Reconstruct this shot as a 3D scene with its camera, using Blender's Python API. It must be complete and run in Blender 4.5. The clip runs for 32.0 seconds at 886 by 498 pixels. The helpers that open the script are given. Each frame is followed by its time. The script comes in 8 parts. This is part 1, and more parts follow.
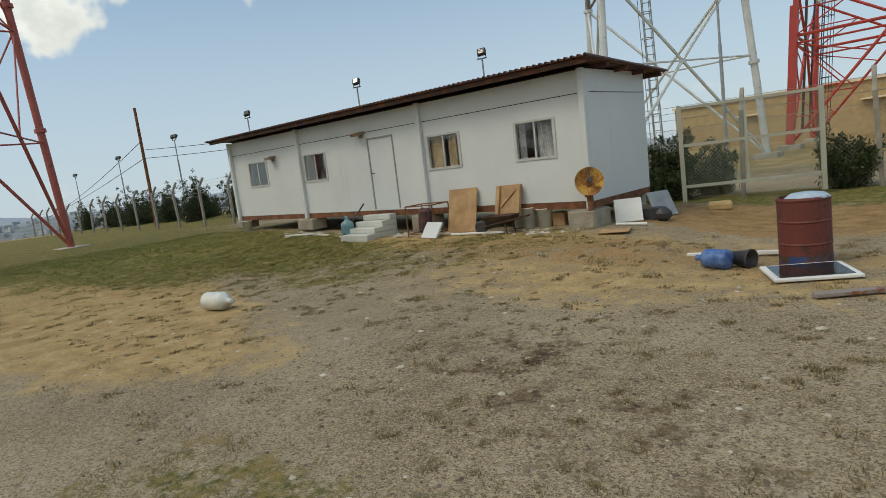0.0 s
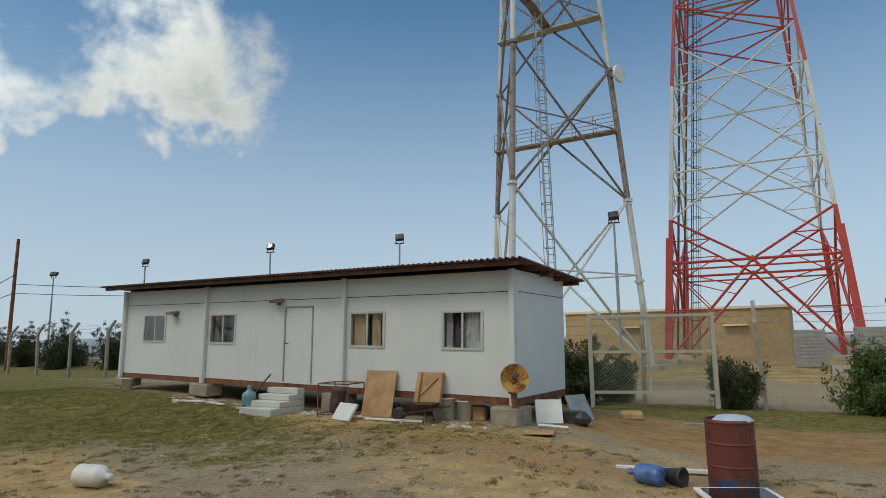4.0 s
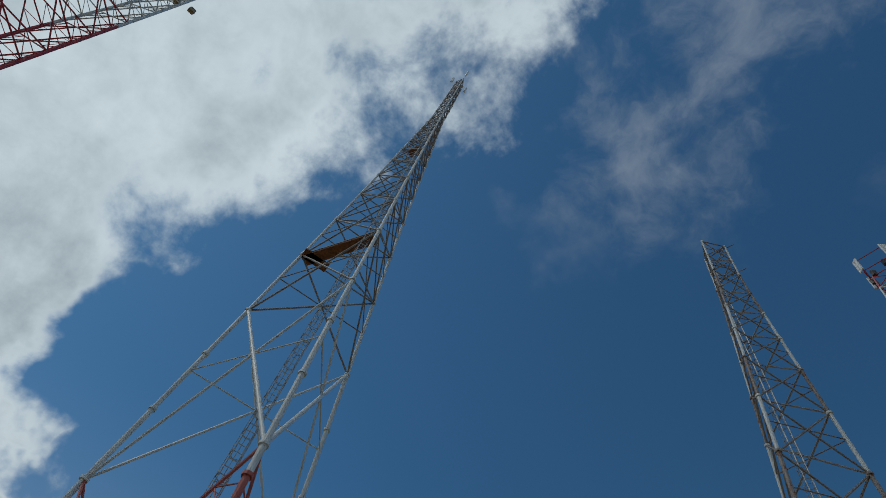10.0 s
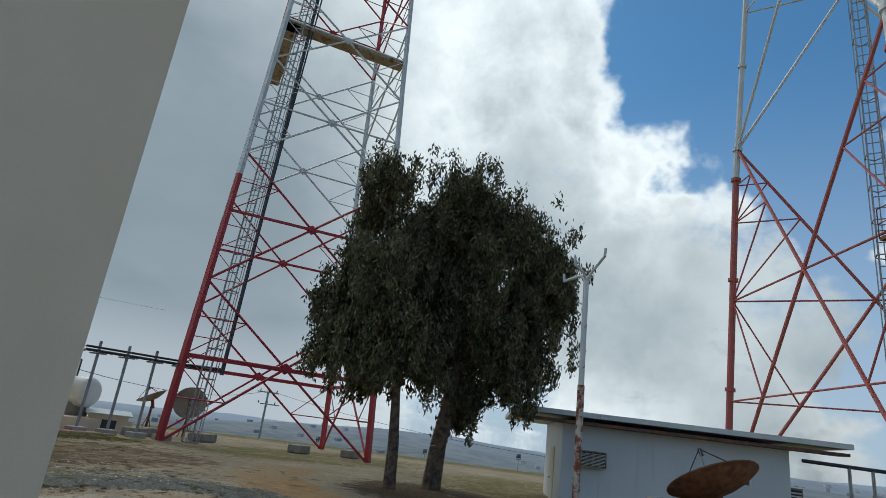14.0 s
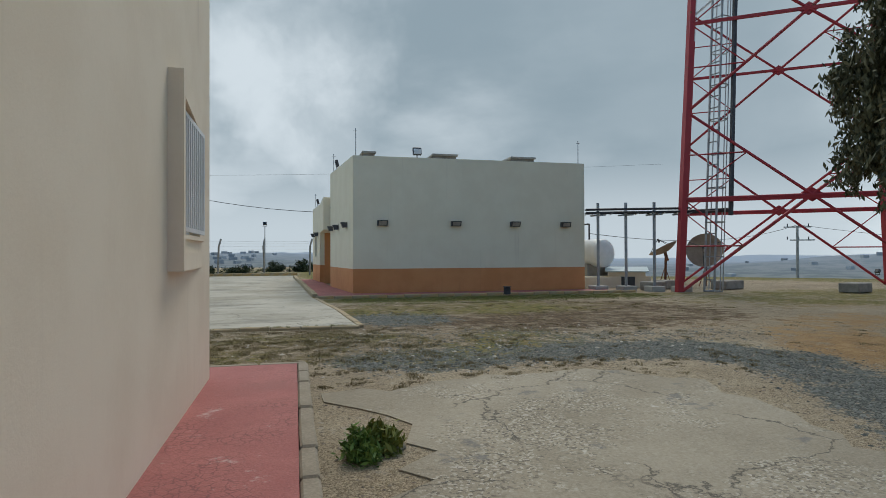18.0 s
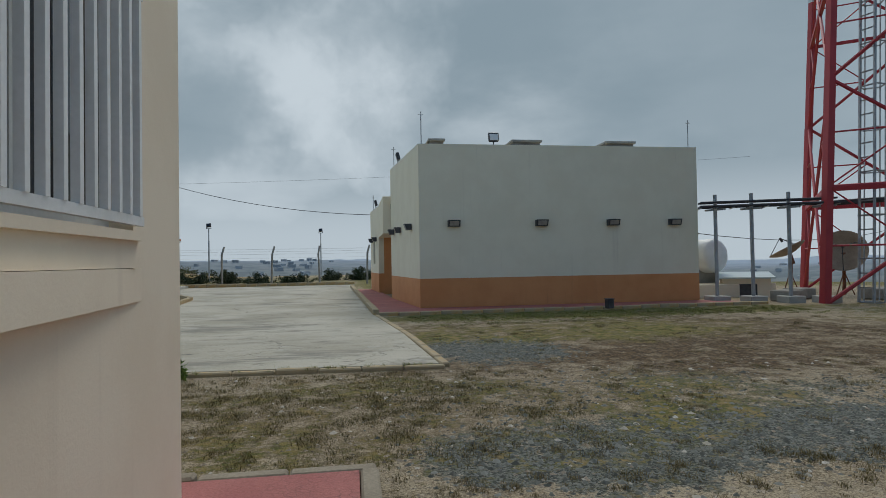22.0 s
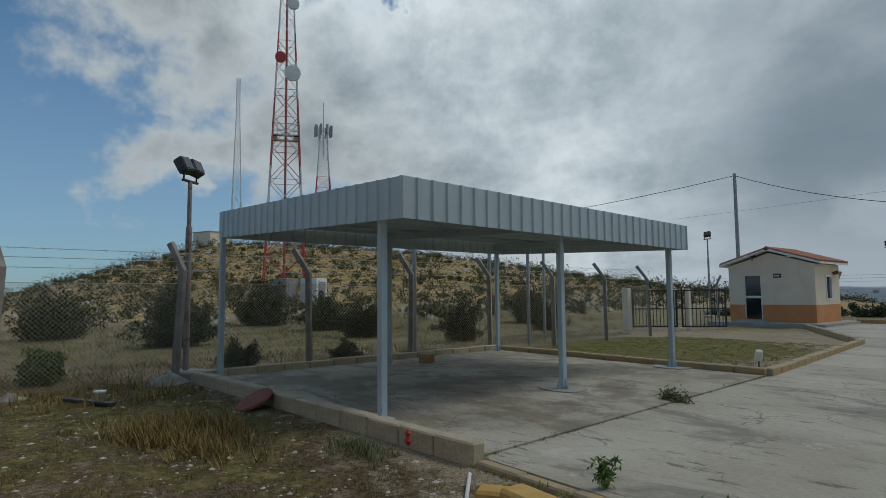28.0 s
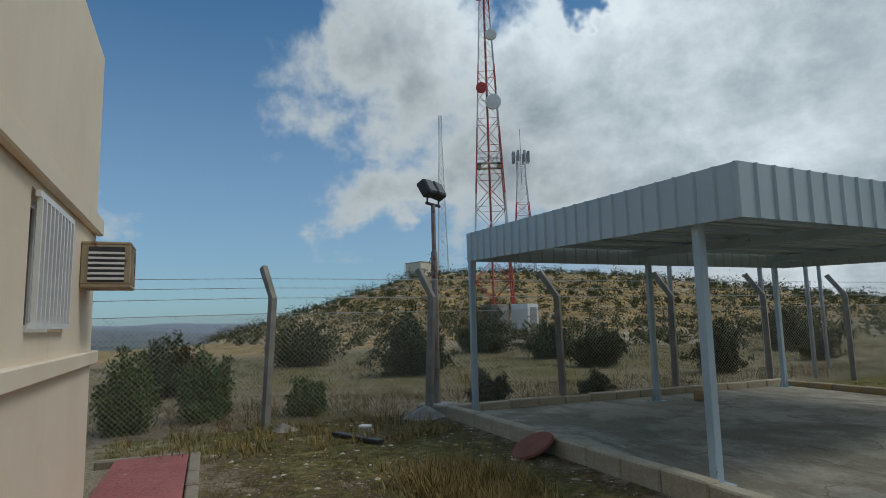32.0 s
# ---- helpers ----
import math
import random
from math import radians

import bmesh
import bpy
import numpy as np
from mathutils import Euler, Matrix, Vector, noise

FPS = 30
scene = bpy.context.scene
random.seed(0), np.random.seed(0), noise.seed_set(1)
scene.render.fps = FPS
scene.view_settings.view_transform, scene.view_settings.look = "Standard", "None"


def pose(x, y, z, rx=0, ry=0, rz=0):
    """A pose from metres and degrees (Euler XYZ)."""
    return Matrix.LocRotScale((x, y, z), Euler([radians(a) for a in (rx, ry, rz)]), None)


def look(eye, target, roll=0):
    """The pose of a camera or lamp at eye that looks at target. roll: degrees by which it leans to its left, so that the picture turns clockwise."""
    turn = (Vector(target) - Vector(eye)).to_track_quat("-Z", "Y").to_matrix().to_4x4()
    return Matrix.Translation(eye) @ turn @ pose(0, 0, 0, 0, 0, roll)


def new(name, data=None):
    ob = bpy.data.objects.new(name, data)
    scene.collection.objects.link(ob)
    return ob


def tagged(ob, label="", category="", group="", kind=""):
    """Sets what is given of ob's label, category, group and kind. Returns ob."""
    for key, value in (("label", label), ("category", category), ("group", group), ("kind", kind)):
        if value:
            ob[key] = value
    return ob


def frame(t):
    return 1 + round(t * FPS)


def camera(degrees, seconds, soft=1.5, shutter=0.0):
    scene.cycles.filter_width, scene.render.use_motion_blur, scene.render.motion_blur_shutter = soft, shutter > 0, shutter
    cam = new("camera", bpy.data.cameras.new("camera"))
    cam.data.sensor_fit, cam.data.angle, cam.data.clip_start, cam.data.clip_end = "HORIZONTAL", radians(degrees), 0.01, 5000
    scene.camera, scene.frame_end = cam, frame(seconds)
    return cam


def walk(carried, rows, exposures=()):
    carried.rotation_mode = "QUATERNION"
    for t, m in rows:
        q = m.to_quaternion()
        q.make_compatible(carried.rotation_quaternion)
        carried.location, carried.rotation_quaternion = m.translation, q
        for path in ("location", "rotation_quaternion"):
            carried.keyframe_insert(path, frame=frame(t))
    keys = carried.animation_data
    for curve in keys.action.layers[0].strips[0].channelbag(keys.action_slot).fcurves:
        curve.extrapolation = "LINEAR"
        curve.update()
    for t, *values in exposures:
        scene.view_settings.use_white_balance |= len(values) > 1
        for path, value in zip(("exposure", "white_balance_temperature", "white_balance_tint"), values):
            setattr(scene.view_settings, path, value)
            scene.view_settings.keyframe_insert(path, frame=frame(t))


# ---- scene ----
cam = camera(73.3, 32.0, soft=0.75)
ROWS = [
    (0.0, 0.850, 0.000, 1.650, 42.61, -7.64, 7.42),
    (0.5, 0.766, 0.016, 1.678, 47.63, -6.01, 5.10),
    (1.0, 0.613, -0.047, 1.698, 48.50, -3.52, 2.64),
    (1.5, 0.452, -0.070, 1.690, 47.40, -1.15, 1.57),
    (2.0, 0.333, -0.075, 1.717, 43.40, 1.92, -0.07),
    (2.5, 0.229, -0.176, 1.733, 40.15, 3.04, 0.33),
    (4.5, 0.257, -0.332, 1.787, 29.27, 13.99, 0.76),
    (5.0, 0.352, -0.429, 1.785, 26.18, 21.89, 1.14),
    (5.5, 0.436, -0.543, 1.757, 24.23, 30.17, 1.48),
    (6.0, 0.551, -0.666, 1.692, 22.70, 37.78, 1.95),
    (6.5, 0.544, -0.749, 1.698, 21.00, 45.20, 2.41),
    (7.0, 0.583, -0.788, 1.740, 19.34, 52.11, 3.53),
    (7.5, 0.611, -0.853, 1.737, 16.76, 57.11, 6.07),
    (8.0, 0.620, -0.912, 1.775, 14.88, 58.34, 7.62),
    (8.5, 0.644, -0.978, 1.785, 12.85, 58.85, 6.93),
    (9.0, 0.672, -1.057, 1.789, 23.44, 58.82, 2.39),
    (9.5, 0.701, -1.122, 1.779, 37.70, 58.60, -5.17),
    (10.0, 0.740, -1.184, 1.785, 53.06, 60.64, -10.01),
    (10.5, 0.808, -1.263, 1.814, 66.63, 60.41, -11.88),
    (11.0, 0.855, -1.345, 1.830, 78.97, 57.89, -11.15),
    (11.5, 0.852, -1.392, 1.834, 91.43, 51.58, -8.60),
    (12.0, 0.837, -1.442, 1.845, 100.74, 43.04, -9.23),
    (12.5, 0.860, -1.460, 1.849, 107.82, 37.61, -9.75),
    (13.0, 0.855, -1.446, 1.842, 113.13, 31.18, -9.09),
    (13.5, 0.886, -1.448, 1.851, 116.70, 23.65, -8.27),
    (14.0, 0.731, -1.571, 1.817, 118.87, 17.75, -6.92),
    (14.5, 0.612, -1.770, 1.785, 121.47, 11.89, -5.98),
    (16.5, -0.645, -2.979, 1.781, 138.57, 2.53, 0.11),
    (17.0, -1.166, -3.232, 1.776, 148.42, 2.20, -0.19),
    (17.5, -1.538, -3.535, 1.801, 157.77, 0.81, -0.13),
    (18.0, -1.726, -3.906, 1.863, 166.05, 0.56, 0.21),
    (18.5, -1.774, -4.263, 1.838, 168.54, 0.31, 0.06),
    (19.0, -1.770, -4.659, 1.879, 168.82, 0.47, 0.56),
    (19.5, -1.805, -5.148, 1.870, 168.68, 0.55, 0.65),
    (20.0, -1.758, -5.654, 1.866, 168.61, 0.66, 0.81),
    (20.5, -1.771, -6.169, 1.862, 168.57, 0.78, 0.96),
    (21.0, -1.771, -6.688, 1.879, 168.69, 1.02, 0.75),
    (21.5, -1.722, -7.225, 1.888, 169.25, 0.79, 0.91),
    (22.0, -1.716, -7.742, 1.901, 171.27, 1.13, 0.96),
    (22.5, -1.654, -8.277, 1.915, 172.12, 1.26, 1.05),
    (23.0, -1.648, -8.815, 1.907, 172.48, 1.33, 1.11),
    (23.5, -1.598, -9.344, 1.916, 173.04, 1.55, 1.31),
    (24.0, -1.540, -9.852, 1.921, 173.40, 1.63, 1.50),
    (24.5, -1.486, -10.349, 1.943, 176.37, 1.99, 1.09),
    (26.5, -0.983, -12.197, 2.008, 204.24, 4.91, 2.76),
    (27.0, -0.872, -12.353, 2.017, 219.62, 5.72, 1.38),
    (27.5, -0.821, -12.421, 2.021, 225.30, 4.88, 0.58),
    (28.0, -0.808, -12.426, 2.021, 229.78, 4.41, 0.50),
    (28.5, -0.799, -12.424, 2.010, 233.57, 4.32, 0.50),
    (29.0, -0.667, -12.409, 2.013, 234.60, 4.33, 0.79),
    (29.5, -0.504, -12.347, 2.024, 235.13, 4.45, 0.91),
    (30.0, -0.266, -12.318, 2.025, 238.86, 5.22, 0.62),
    (30.5, 0.038, -12.327, 2.053, 243.26, 5.46, 0.18),
    (31.0, 0.359, -12.249, 2.036, 248.31, 7.07, 1.08),
    (31.5, 0.648, -12.196, 2.052, 248.49, 7.02, 1.20),
    (32.0, 0.990, -12.205, 2.056, 248.69, 7.13, 1.33),
]
walk(cam, [(t, pose(x, y, z, 90 + pitch, roll, yaw)) for t, x, y, z, yaw, pitch, roll in ROWS],
     exposures=[(0.0, 0.35, 7350, 10), (2.5, 0.3, 7300, 10), (5.0, 0.15, 6800, 10), (6.5, 0.0, 6500, 8), (8.0, -0.05, 6400, 8), (9.0, -0.3, 6200, 8), (10.0, -0.75, 6100, 8), (12.0, -0.72, 6200, 8), (13.0, -0.45, 6400, 9), (14.5, 0.15, 6450, 10), (17.0, 0.3, 6550, 10), (21.0, 0.1, 6500, 10), (24.5, -0.1, 6400, 10), (27.0, -0.4, 6300, 10), (30.0, -0.35, 6250, 10), (32.0, -0.25, 6250, 10)])
SKY, SUN_POWER = 0.10, 1.0
# banks of cloud and clear gaps: azimuth (anticlockwise from +y), elevation, half width
CLOUD_AT = [(-28, 28, 6), (103, 30, 6), (97, 25, 5), (-25, 41, 6), (-30, 30, 6), (-22, 52, 5), (-36, 40, 9), (-36, 30, 8), (-40, 56, 10), (160, 22, 22), (67, 24, 7), (60, 25, 8), (53, 24, 6), (76, 20, 7), (-50, 52, 15), (-70, 66, 12), (-38, 38, 12), (-36, 27, 9), (-27, 50, 8), (125, 45, 16), (120, 33, 14), (112, 66, 14), (100, 78, 12), (116, 52, 14), (144, 36, 22), (110, 26, 12), (101, 18, 8), (150, 12, 30), (100, 8, 10), (92, 5, 8), (180, 15, 40), (-165, 25, 30), (-140, 22, 18), (-120, 17, 9), (-103, 23, 9), (-152, 11, 20), (-100, 12, 4), (-94, 10.5, 2), (-82, 9, 2.5), (-104, 30, 5)]
CLEAR_AT = [(69, 29, 9), (92, 29, 5), (84, 22, 5), (2, 56, 9), (-6, 40, 9), (38, 20, 14), (35, 30, 16), (40, 50, 22), (-3, 30, 22), (0, 58, 14), (-8, 42, 12), (60, 58, 20), (75, 48, 18), (95, 39, 8), (-90, 15, 9), (-90, 25, 10), (-88, 6, 8), (-60, 20, 25), (66, 9, 7), (55, 10, 7), (80, 7, 6), (-127, 28, 2.4), (-31, 69, 6), (-21, 40, 3)]
VEIL_AT = [(15, 76, 14), (-15, 72, 12), (-80, 78, 12)]
# grey undersides of the white clouds
SHADE_AT = [(104, 13, 9), (112, 22, 7), (95, 10, 7), (88, 12, 5)]
# dull rain cloud (azimuth, elevation, half width) and the lighter places in it
DULL_AT = (166, 6, 41)
GLOW_AT = [(131, 25, 7), (212, 22, 8), (182, 16, 9), (205, 26, 8), (170, 30, 6)]
DARK_AT = [(143, 19, 15), (160, 24, 8), (196, 12, 6)]

# world: clear sky with broken cloud, thick grey cloud to the south
SUN_AZ, SUN_EL = 155.0, 53.0
world = bpy.data.worlds.new("sky")
scene.world = world
world.use_nodes = True


class Nodes:
    """Short writing for node trees."""

    def __init__(self, tree):
        self.tree = tree
        tree.nodes.clear()

    def add(self, kind, props=(), **sockets):
        n = self.tree.nodes.new(kind)
        p = dict(props)
        if "operation" in p:
            n.operation = p["operation"]
        if "use_clamp" in p:
            n.use_clamp = p["use_clamp"]
        if "interpolation_type" in p:
            n.interpolation_type = p["interpolation_type"]
        if "data_type" in p:
            n.data_type, n.blend_type = p["data_type"], p["blend_type"]
        if "feature" in p:
            n.feature = p["feature"]
        if "attribute_name" in p:
            n.attribute_name = p["attribute_name"]
        for k, v in sockets.items():
            self.put(n.inputs[int(k[1:])] if k[0] == "i" and k[1:].isdigit() else n.inputs[k.replace("_", " ")], v)
        return n

    def put(self, socket, v):
        if isinstance(v, bpy.types.NodeSocket):
            self.tree.links.new(v, socket)
        elif isinstance(v, bpy.types.Node):
            self.tree.links.new(v.outputs[0], socket)
        else:
            socket.default_value = v

    def math(self, op, a, b=0.0, c=0.0, clamp=False):
        return self.add("ShaderNodeMath", {"operation": op, "use_clamp": clamp}, i0=a, i1=b, i2=c).outputs[0]

    def vmath(self, op, a, b=(0, 0, 0)):
        n = self.add("ShaderNodeVectorMath", {"operation": op}, i0=a, i1=b)
        return n.outputs["Value"] if op in ("DOT_PRODUCT", "LENGTH", "DISTANCE") else n.outputs[0]

    def noise(self, vec, scale, detail=4.0, rough=0.55, out="Fac", distortion=0.0):
        return self.add("ShaderNodeTexNoise", Vector=vec, Scale=scale, Detail=detail, Roughness=rough, Distortion=distortion).outputs[out]

    def ramp(self, fac, a, b, lo=0.0, hi=1.0, smooth=True):
        n = self.add("ShaderNodeMapRange", {"interpolation_type": "SMOOTHSTEP" if smooth else "LINEAR"}, i0=fac, i1=a, i2=b, i3=lo, i4=hi)
        return n.outputs[0]

    def mix(self, fac, a, b, blend="MIX"):
        n = self.add("ShaderNodeMix", {"data_type": "RGBA", "blend_type": blend})
        self.put(n.inputs[0], fac)
        self.put(n.inputs[6], a)
        self.put(n.inputs[7], b)
        return n.outputs[2]


def rgb(r, g, b):
    return (r, g, b, 1.0)


def way(azimuth, elevation):
    a, e = radians(azimuth), radians(elevation)
    return (-math.sin(a) * math.cos(e), math.cos(a) * math.cos(e), math.sin(e))


N = Nodes(world.node_tree)
coord = N.add("ShaderNodeTexCoord").outputs["Generated"]
ray_dir = N.vmath("NORMALIZE", coord)
sky = N.add("ShaderNodeTexSky")
sky.sky_type, sky.sun_disc, sky.sun_elevation, sky.sun_rotation = "NISHITA", False, radians(SUN_EL), radians(-SUN_AZ)
sky.air_density, sky.dust_density, sky.ozone_density = 1.0, 0.6, 2.0
sep = N.add("ShaderNodeSeparateXYZ", Vector=ray_dir)
height = N.math("MAXIMUM", sep.outputs[2], 0.02)
flat = N.math("ADD", height, 0.22)
dome = N.add("ShaderNodeCombineXYZ", X=N.math("DIVIDE", sep.outputs[0], flat), Y=N.math("DIVIDE", sep.outputs[1], flat), Z=0.0).outputs[0]
# cloud cover: banks and clear gaps by direction, torn and billowed by noise
def banks(spots, vec):
    out = 0.0
    for azimuth, elevation, wide in spots:
        d = N.vmath("DOT_PRODUCT", vec, way(azimuth, elevation))
        out = N.math("MAXIMUM", N.ramp(d, math.cos(radians(wide * 1.6)), math.cos(radians(wide * 0.3))), out)
    return out


def torn(vec, scale, amount):
    shift = N.vmath("SUBTRACT", N.noise(vec, scale, 5.0, 0.6, out="Color"), (0.5, 0.5, 0.5))
    size = N.vmath("MULTIPLY", shift, (amount, amount, amount))
    return N.vmath("NORMALIZE", N.vmath("ADD", vec, size))


edge = torn(ray_dir, 3.5, 0.42)
bias = N.math("MULTIPLY", N.math("SUBTRACT", banks(CLOUD_AT, edge), banks(CLEAR_AT, edge)), 0.24)
big = N.noise(dome, 1.9, 10.0, 0.60, distortion=0.1)
fine = N.noise(ray_dir, 7.5, 10.0, 0.62, distortion=0.15)
cover = N.math("ADD", N.math("ADD", N.math("MULTIPLY", big, 0.4), N.math("MULTIPLY", fine, 0.4)), bias)
dull = N.ramp(N.vmath("DOT_PRODUCT", ray_dir, way(*DULL_AT[:2])), math.cos(radians(DULL_AT[2] * 1.25)), math.cos(radians(DULL_AT[2] * 0.7)))
mask = N.math("MAXIMUM", N.ramp(cover, 0.42, 0.58), N.ramp(dull, 0.5, 1.0))
thick = N.ramp(cover, 0.50, 0.80)
rolls = N.noise(torn(ray_dir, 4.0, 0.12), 6.0, 7.0, 0.55)
shade = N.math("ADD", N.math("MULTIPLY", thick, 0.9), N.math("MULTIPLY", N.math("SUBTRACT", rolls, 0.5), 1.3), clamp=True)
near_sun = N.ramp(N.vmath("DOT_PRODUCT", ray_dir, way(SUN_AZ, SUN_EL)), 0.80, 0.98, 1.0, 0.7)
shade = N.math("MAXIMUM", N.math("MULTIPLY", shade, near_sun), N.math("MULTIPLY", banks(SHADE_AT, edge), N.ramp(rolls, 0.3, 0.7, 0.95, 0.6)))
sunward = N.vmath("DOT_PRODUCT", ray_dir, way(SUN_AZ, SUN_EL))
toward = N.math("MULTIPLY", N.ramp(sunward, 0.22, 0.42, 0.64, 1.0), N.ramp(sunward, 0.5, 1.0, 0.98, 1.12))
cloud = N.mix(shade, rgb(8.9, 9.8, 10.0), rgb(3.5, 4.3, 4.7))
cloud = N.mix(1.0, cloud, N.add("ShaderNodeCombineColor", Red=toward, Green=toward, Blue=toward).outputs[0], "MULTIPLY")
soft = N.ramp(N.noise(N.vmath("MULTIPLY", ray_dir, (1.0, 1.0, 2.4)), 2.6, 6.0, 0.5), 0.34, 0.70)
glow = N.math("MAXIMUM", N.math("MULTIPLY", soft, 0.75), N.math("MULTIPLY", banks(GLOW_AT, edge), N.ramp(rolls, 0.3, 0.62, 0.4, 0.95)))
glow = N.math("MULTIPLY", glow, N.math("SUBTRACT", 1.0, N.math("MULTIPLY", banks(DARK_AT, edge), 0.8)))
glow = N.math("MAXIMUM", glow, N.ramp(sep.outputs[2], 0.03, 0.2, 0.68, 0.0))
rain = N.mix(glow, rgb(2.25, 2.95, 3.45), rgb(5.4, 6.1, 6.6))
cloud = N.mix(dull, cloud, rain)
blue = N.mix(1.0, sky.outputs[0], rgb(0.50, 0.92, 1.06), "MULTIPLY")
haze = N.math("MULTIPLY", N.ramp(sep.outputs[2], 0.0, 0.60, 0.85, 0.0), N.ramp(N.vmath("DOT_PRODUCT", ray_dir, way(-88, 16)), 0.72, 0.97, 1.0, 0.55))
blue = N.mix(haze, blue, rgb(4.1, 5.0, 6.2))
wisp = N.ramp(N.noise(torn(ray_dir, 3.0, 0.16), 5.0, 9.0, 0.60), 0.44, 0.72)
veil = N.math("MULTIPLY", N.math("MULTIPLY", wisp, banks(VEIL_AT, edge)), 0.5)
blue = N.mix(veil, blue, rgb(5.0, 5.6, 6.2))
N.add("ShaderNodeOutputWorld", Surface=N.add("ShaderNodeBackground", Color=N.mix(mask, blue, cloud), Strength=SKY))

sun = new("sun", bpy.data.lights.new("sun", "SUN"))
sun.data.energy, sun.data.angle, sun.data.color = SUN_POWER, radians(18), (1.0, 0.95, 0.87)
sun.matrix_world = look(way(SUN_AZ, SUN_EL), (0, 0, 0))


# ---- materials ----
def material(name, paint, rough=0.7, metal=0.0, bump=None, spec=0.5):
    """paint and bump are functions of (Nodes, object coordinates) that return sockets."""
    m = bpy.data.materials.new(name)
    m.use_nodes = True
    T = Nodes(m.node_tree)
    where = T.add("ShaderNodeTexCoord").outputs["Object"]
    b = T.add("ShaderNodeBsdfPrincipled")
    T.put(b.inputs["Base Color"], paint(T, where) if callable(paint) else paint)
    T.put(b.inputs["Roughness"], rough(T, where) if callable(rough) else rough)
    b.inputs["Metallic"].default_value = metal
    b.inputs["Specular IOR Level"].default_value = spec
    if bump:
        h, strength, depth = bump(T, where)
        T.put(b.inputs["Normal"], T.add("ShaderNodeBump", Strength=strength, Distance=depth, Height=h))
    T.add("ShaderNodeOutputMaterial", Surface=b)
    return m


def mottled(a, b, scale=2.0, fine=40.0, grain=0.25):
    """Two colours in soft blotches, with fine grain."""
    def paint(T, where):
        f = T.math("ADD", T.math("MULTIPLY", T.noise(where, scale, 5.0), 1.0 - grain), T.math("MULTIPLY", T.noise(where, fine, 3.0), grain))
        return T.mix(T.ramp(f, 0.36, 0.64), rgb(*a), rgb(*b))
    return paint


def grainy(scale, strength=0.3, depth=0.01, detail=5.0):
    return lambda T, where: (T.noise(where, scale, detail, 0.6), strength, depth)


def stained(a, b, dirt, scale=1.2, streak=6.0):
    """Paint with blotches, and thin streaks of dirt that run down it."""
    def paint(T, where):
        base = mottled(a, b, scale, 30.0, 0.15)(T, where)
        run = T.noise(T.vmath("MULTIPLY", where, (streak, streak, 0.25)), 1.0, 5.0, 0.6)
        return T.mix(T.math("MULTIPLY", T.ramp(run, 0.55, 0.8), T.ramp(T.noise(where, 0.7, 3.0), 0.4, 0.7, 0.0, 0.8)), base, rgb(*dirt))
    return paint


def rusty(paint_rgb, amount=0.5, rust=(0.20, 0.075, 0.03), scale=3.0):
    def paint(T, where):
        f = T.math("ADD", T.math("MULTIPLY", T.noise(where, scale, 6.0, 0.65), 0.8), T.math("MULTIPLY", T.noise(where, scale * 9, 4.0), 0.2))
        base = mottled([c * 0.85 for c in paint_rgb], paint_rgb, 1.5)(T, where)
        return T.mix(T.ramp(f, 0.62 - amount * 0.35, 0.70 - amount * 0.3), base, mottled([c * 0.6 for c in rust], [c * 1.3 for c in rust], 20.0)(T, where))
    return paint


M_WALL = material("cream_plaster", stained((0.77, 0.65, 0.49), (0.82, 0.705, 0.545), (0.62, 0.515, 0.385)), 0.85, bump=grainy(60.0, 0.25, 0.004))
M_WALL_PALE = material("pale_plaster", stained((0.79, 0.715, 0.545), (0.83, 0.76, 0.59), (0.68, 0.60, 0.46)), 0.85, bump=grainy(60.0, 0.2, 0.004))
M_ORANGE = material("orange_paint", stained((0.60, 0.25, 0.09), (0.66, 0.295, 0.115), (0.46, 0.20, 0.085)), 0.8, bump=grainy(60.0, 0.2, 0.004))
M_CABIN = material("white_panel", stained((0.64, 0.675, 0.69), (0.70, 0.73, 0.74), (0.50, 0.49, 0.46), 0.5, 4.0), 0.45, bump=grainy(1.5, 0.05, 0.01))
M_WHITE = material("white_paint", mottled((0.72, 0.72, 0.69), (0.82, 0.82, 0.80)), 0.5)
M_BLUE_STEEL = material("pale_blue_paint", rusty((0.47, 0.58, 0.62), 0.02), 0.45)
M_SHEET = material("pale_blue_sheet", stained((0.45, 0.53, 0.54), (0.51, 0.59, 0.60), (0.33, 0.37, 0.37), 0.6, 5.0), 0.42)
M_RED_STEEL = material("red_tower_paint", rusty((0.45, 0.035, 0.045), 0.1), 0.5)
M_ORANGE_STEEL = material("faded_red_tower_paint", rusty((0.52, 0.065, 0.05), 0.12), 0.5)
M_RUST_STEEL = material("faded_brown_red_paint", rusty((0.47, 0.12, 0.10), 0.15), 0.6)
M_WHITE_STEEL = material("white_tower_paint", rusty((0.66, 0.69, 0.69), 0.08), 0.5)
M_GREY_STEEL = material("galvanised_steel", mottled((0.30, 0.31, 0.32), (0.40, 0.41, 0.41), 4.0), 0.5, 0.4)
M_BROWN_GREY = material("weathered_primer", rusty((0.30, 0.26, 0.24), 0.35), 0.6)
M_DARK = material("dark_steel", mottled((0.03, 0.03, 0.035), (0.055, 0.055, 0.06), 6.0), 0.5)
# weathered steel, with the darkness of backlit bracing put into its colour
M_BRACE = material("weathered_backlit_brace_steel", rusty((0.25, 0.23, 0.22), 0.25), 0.6)
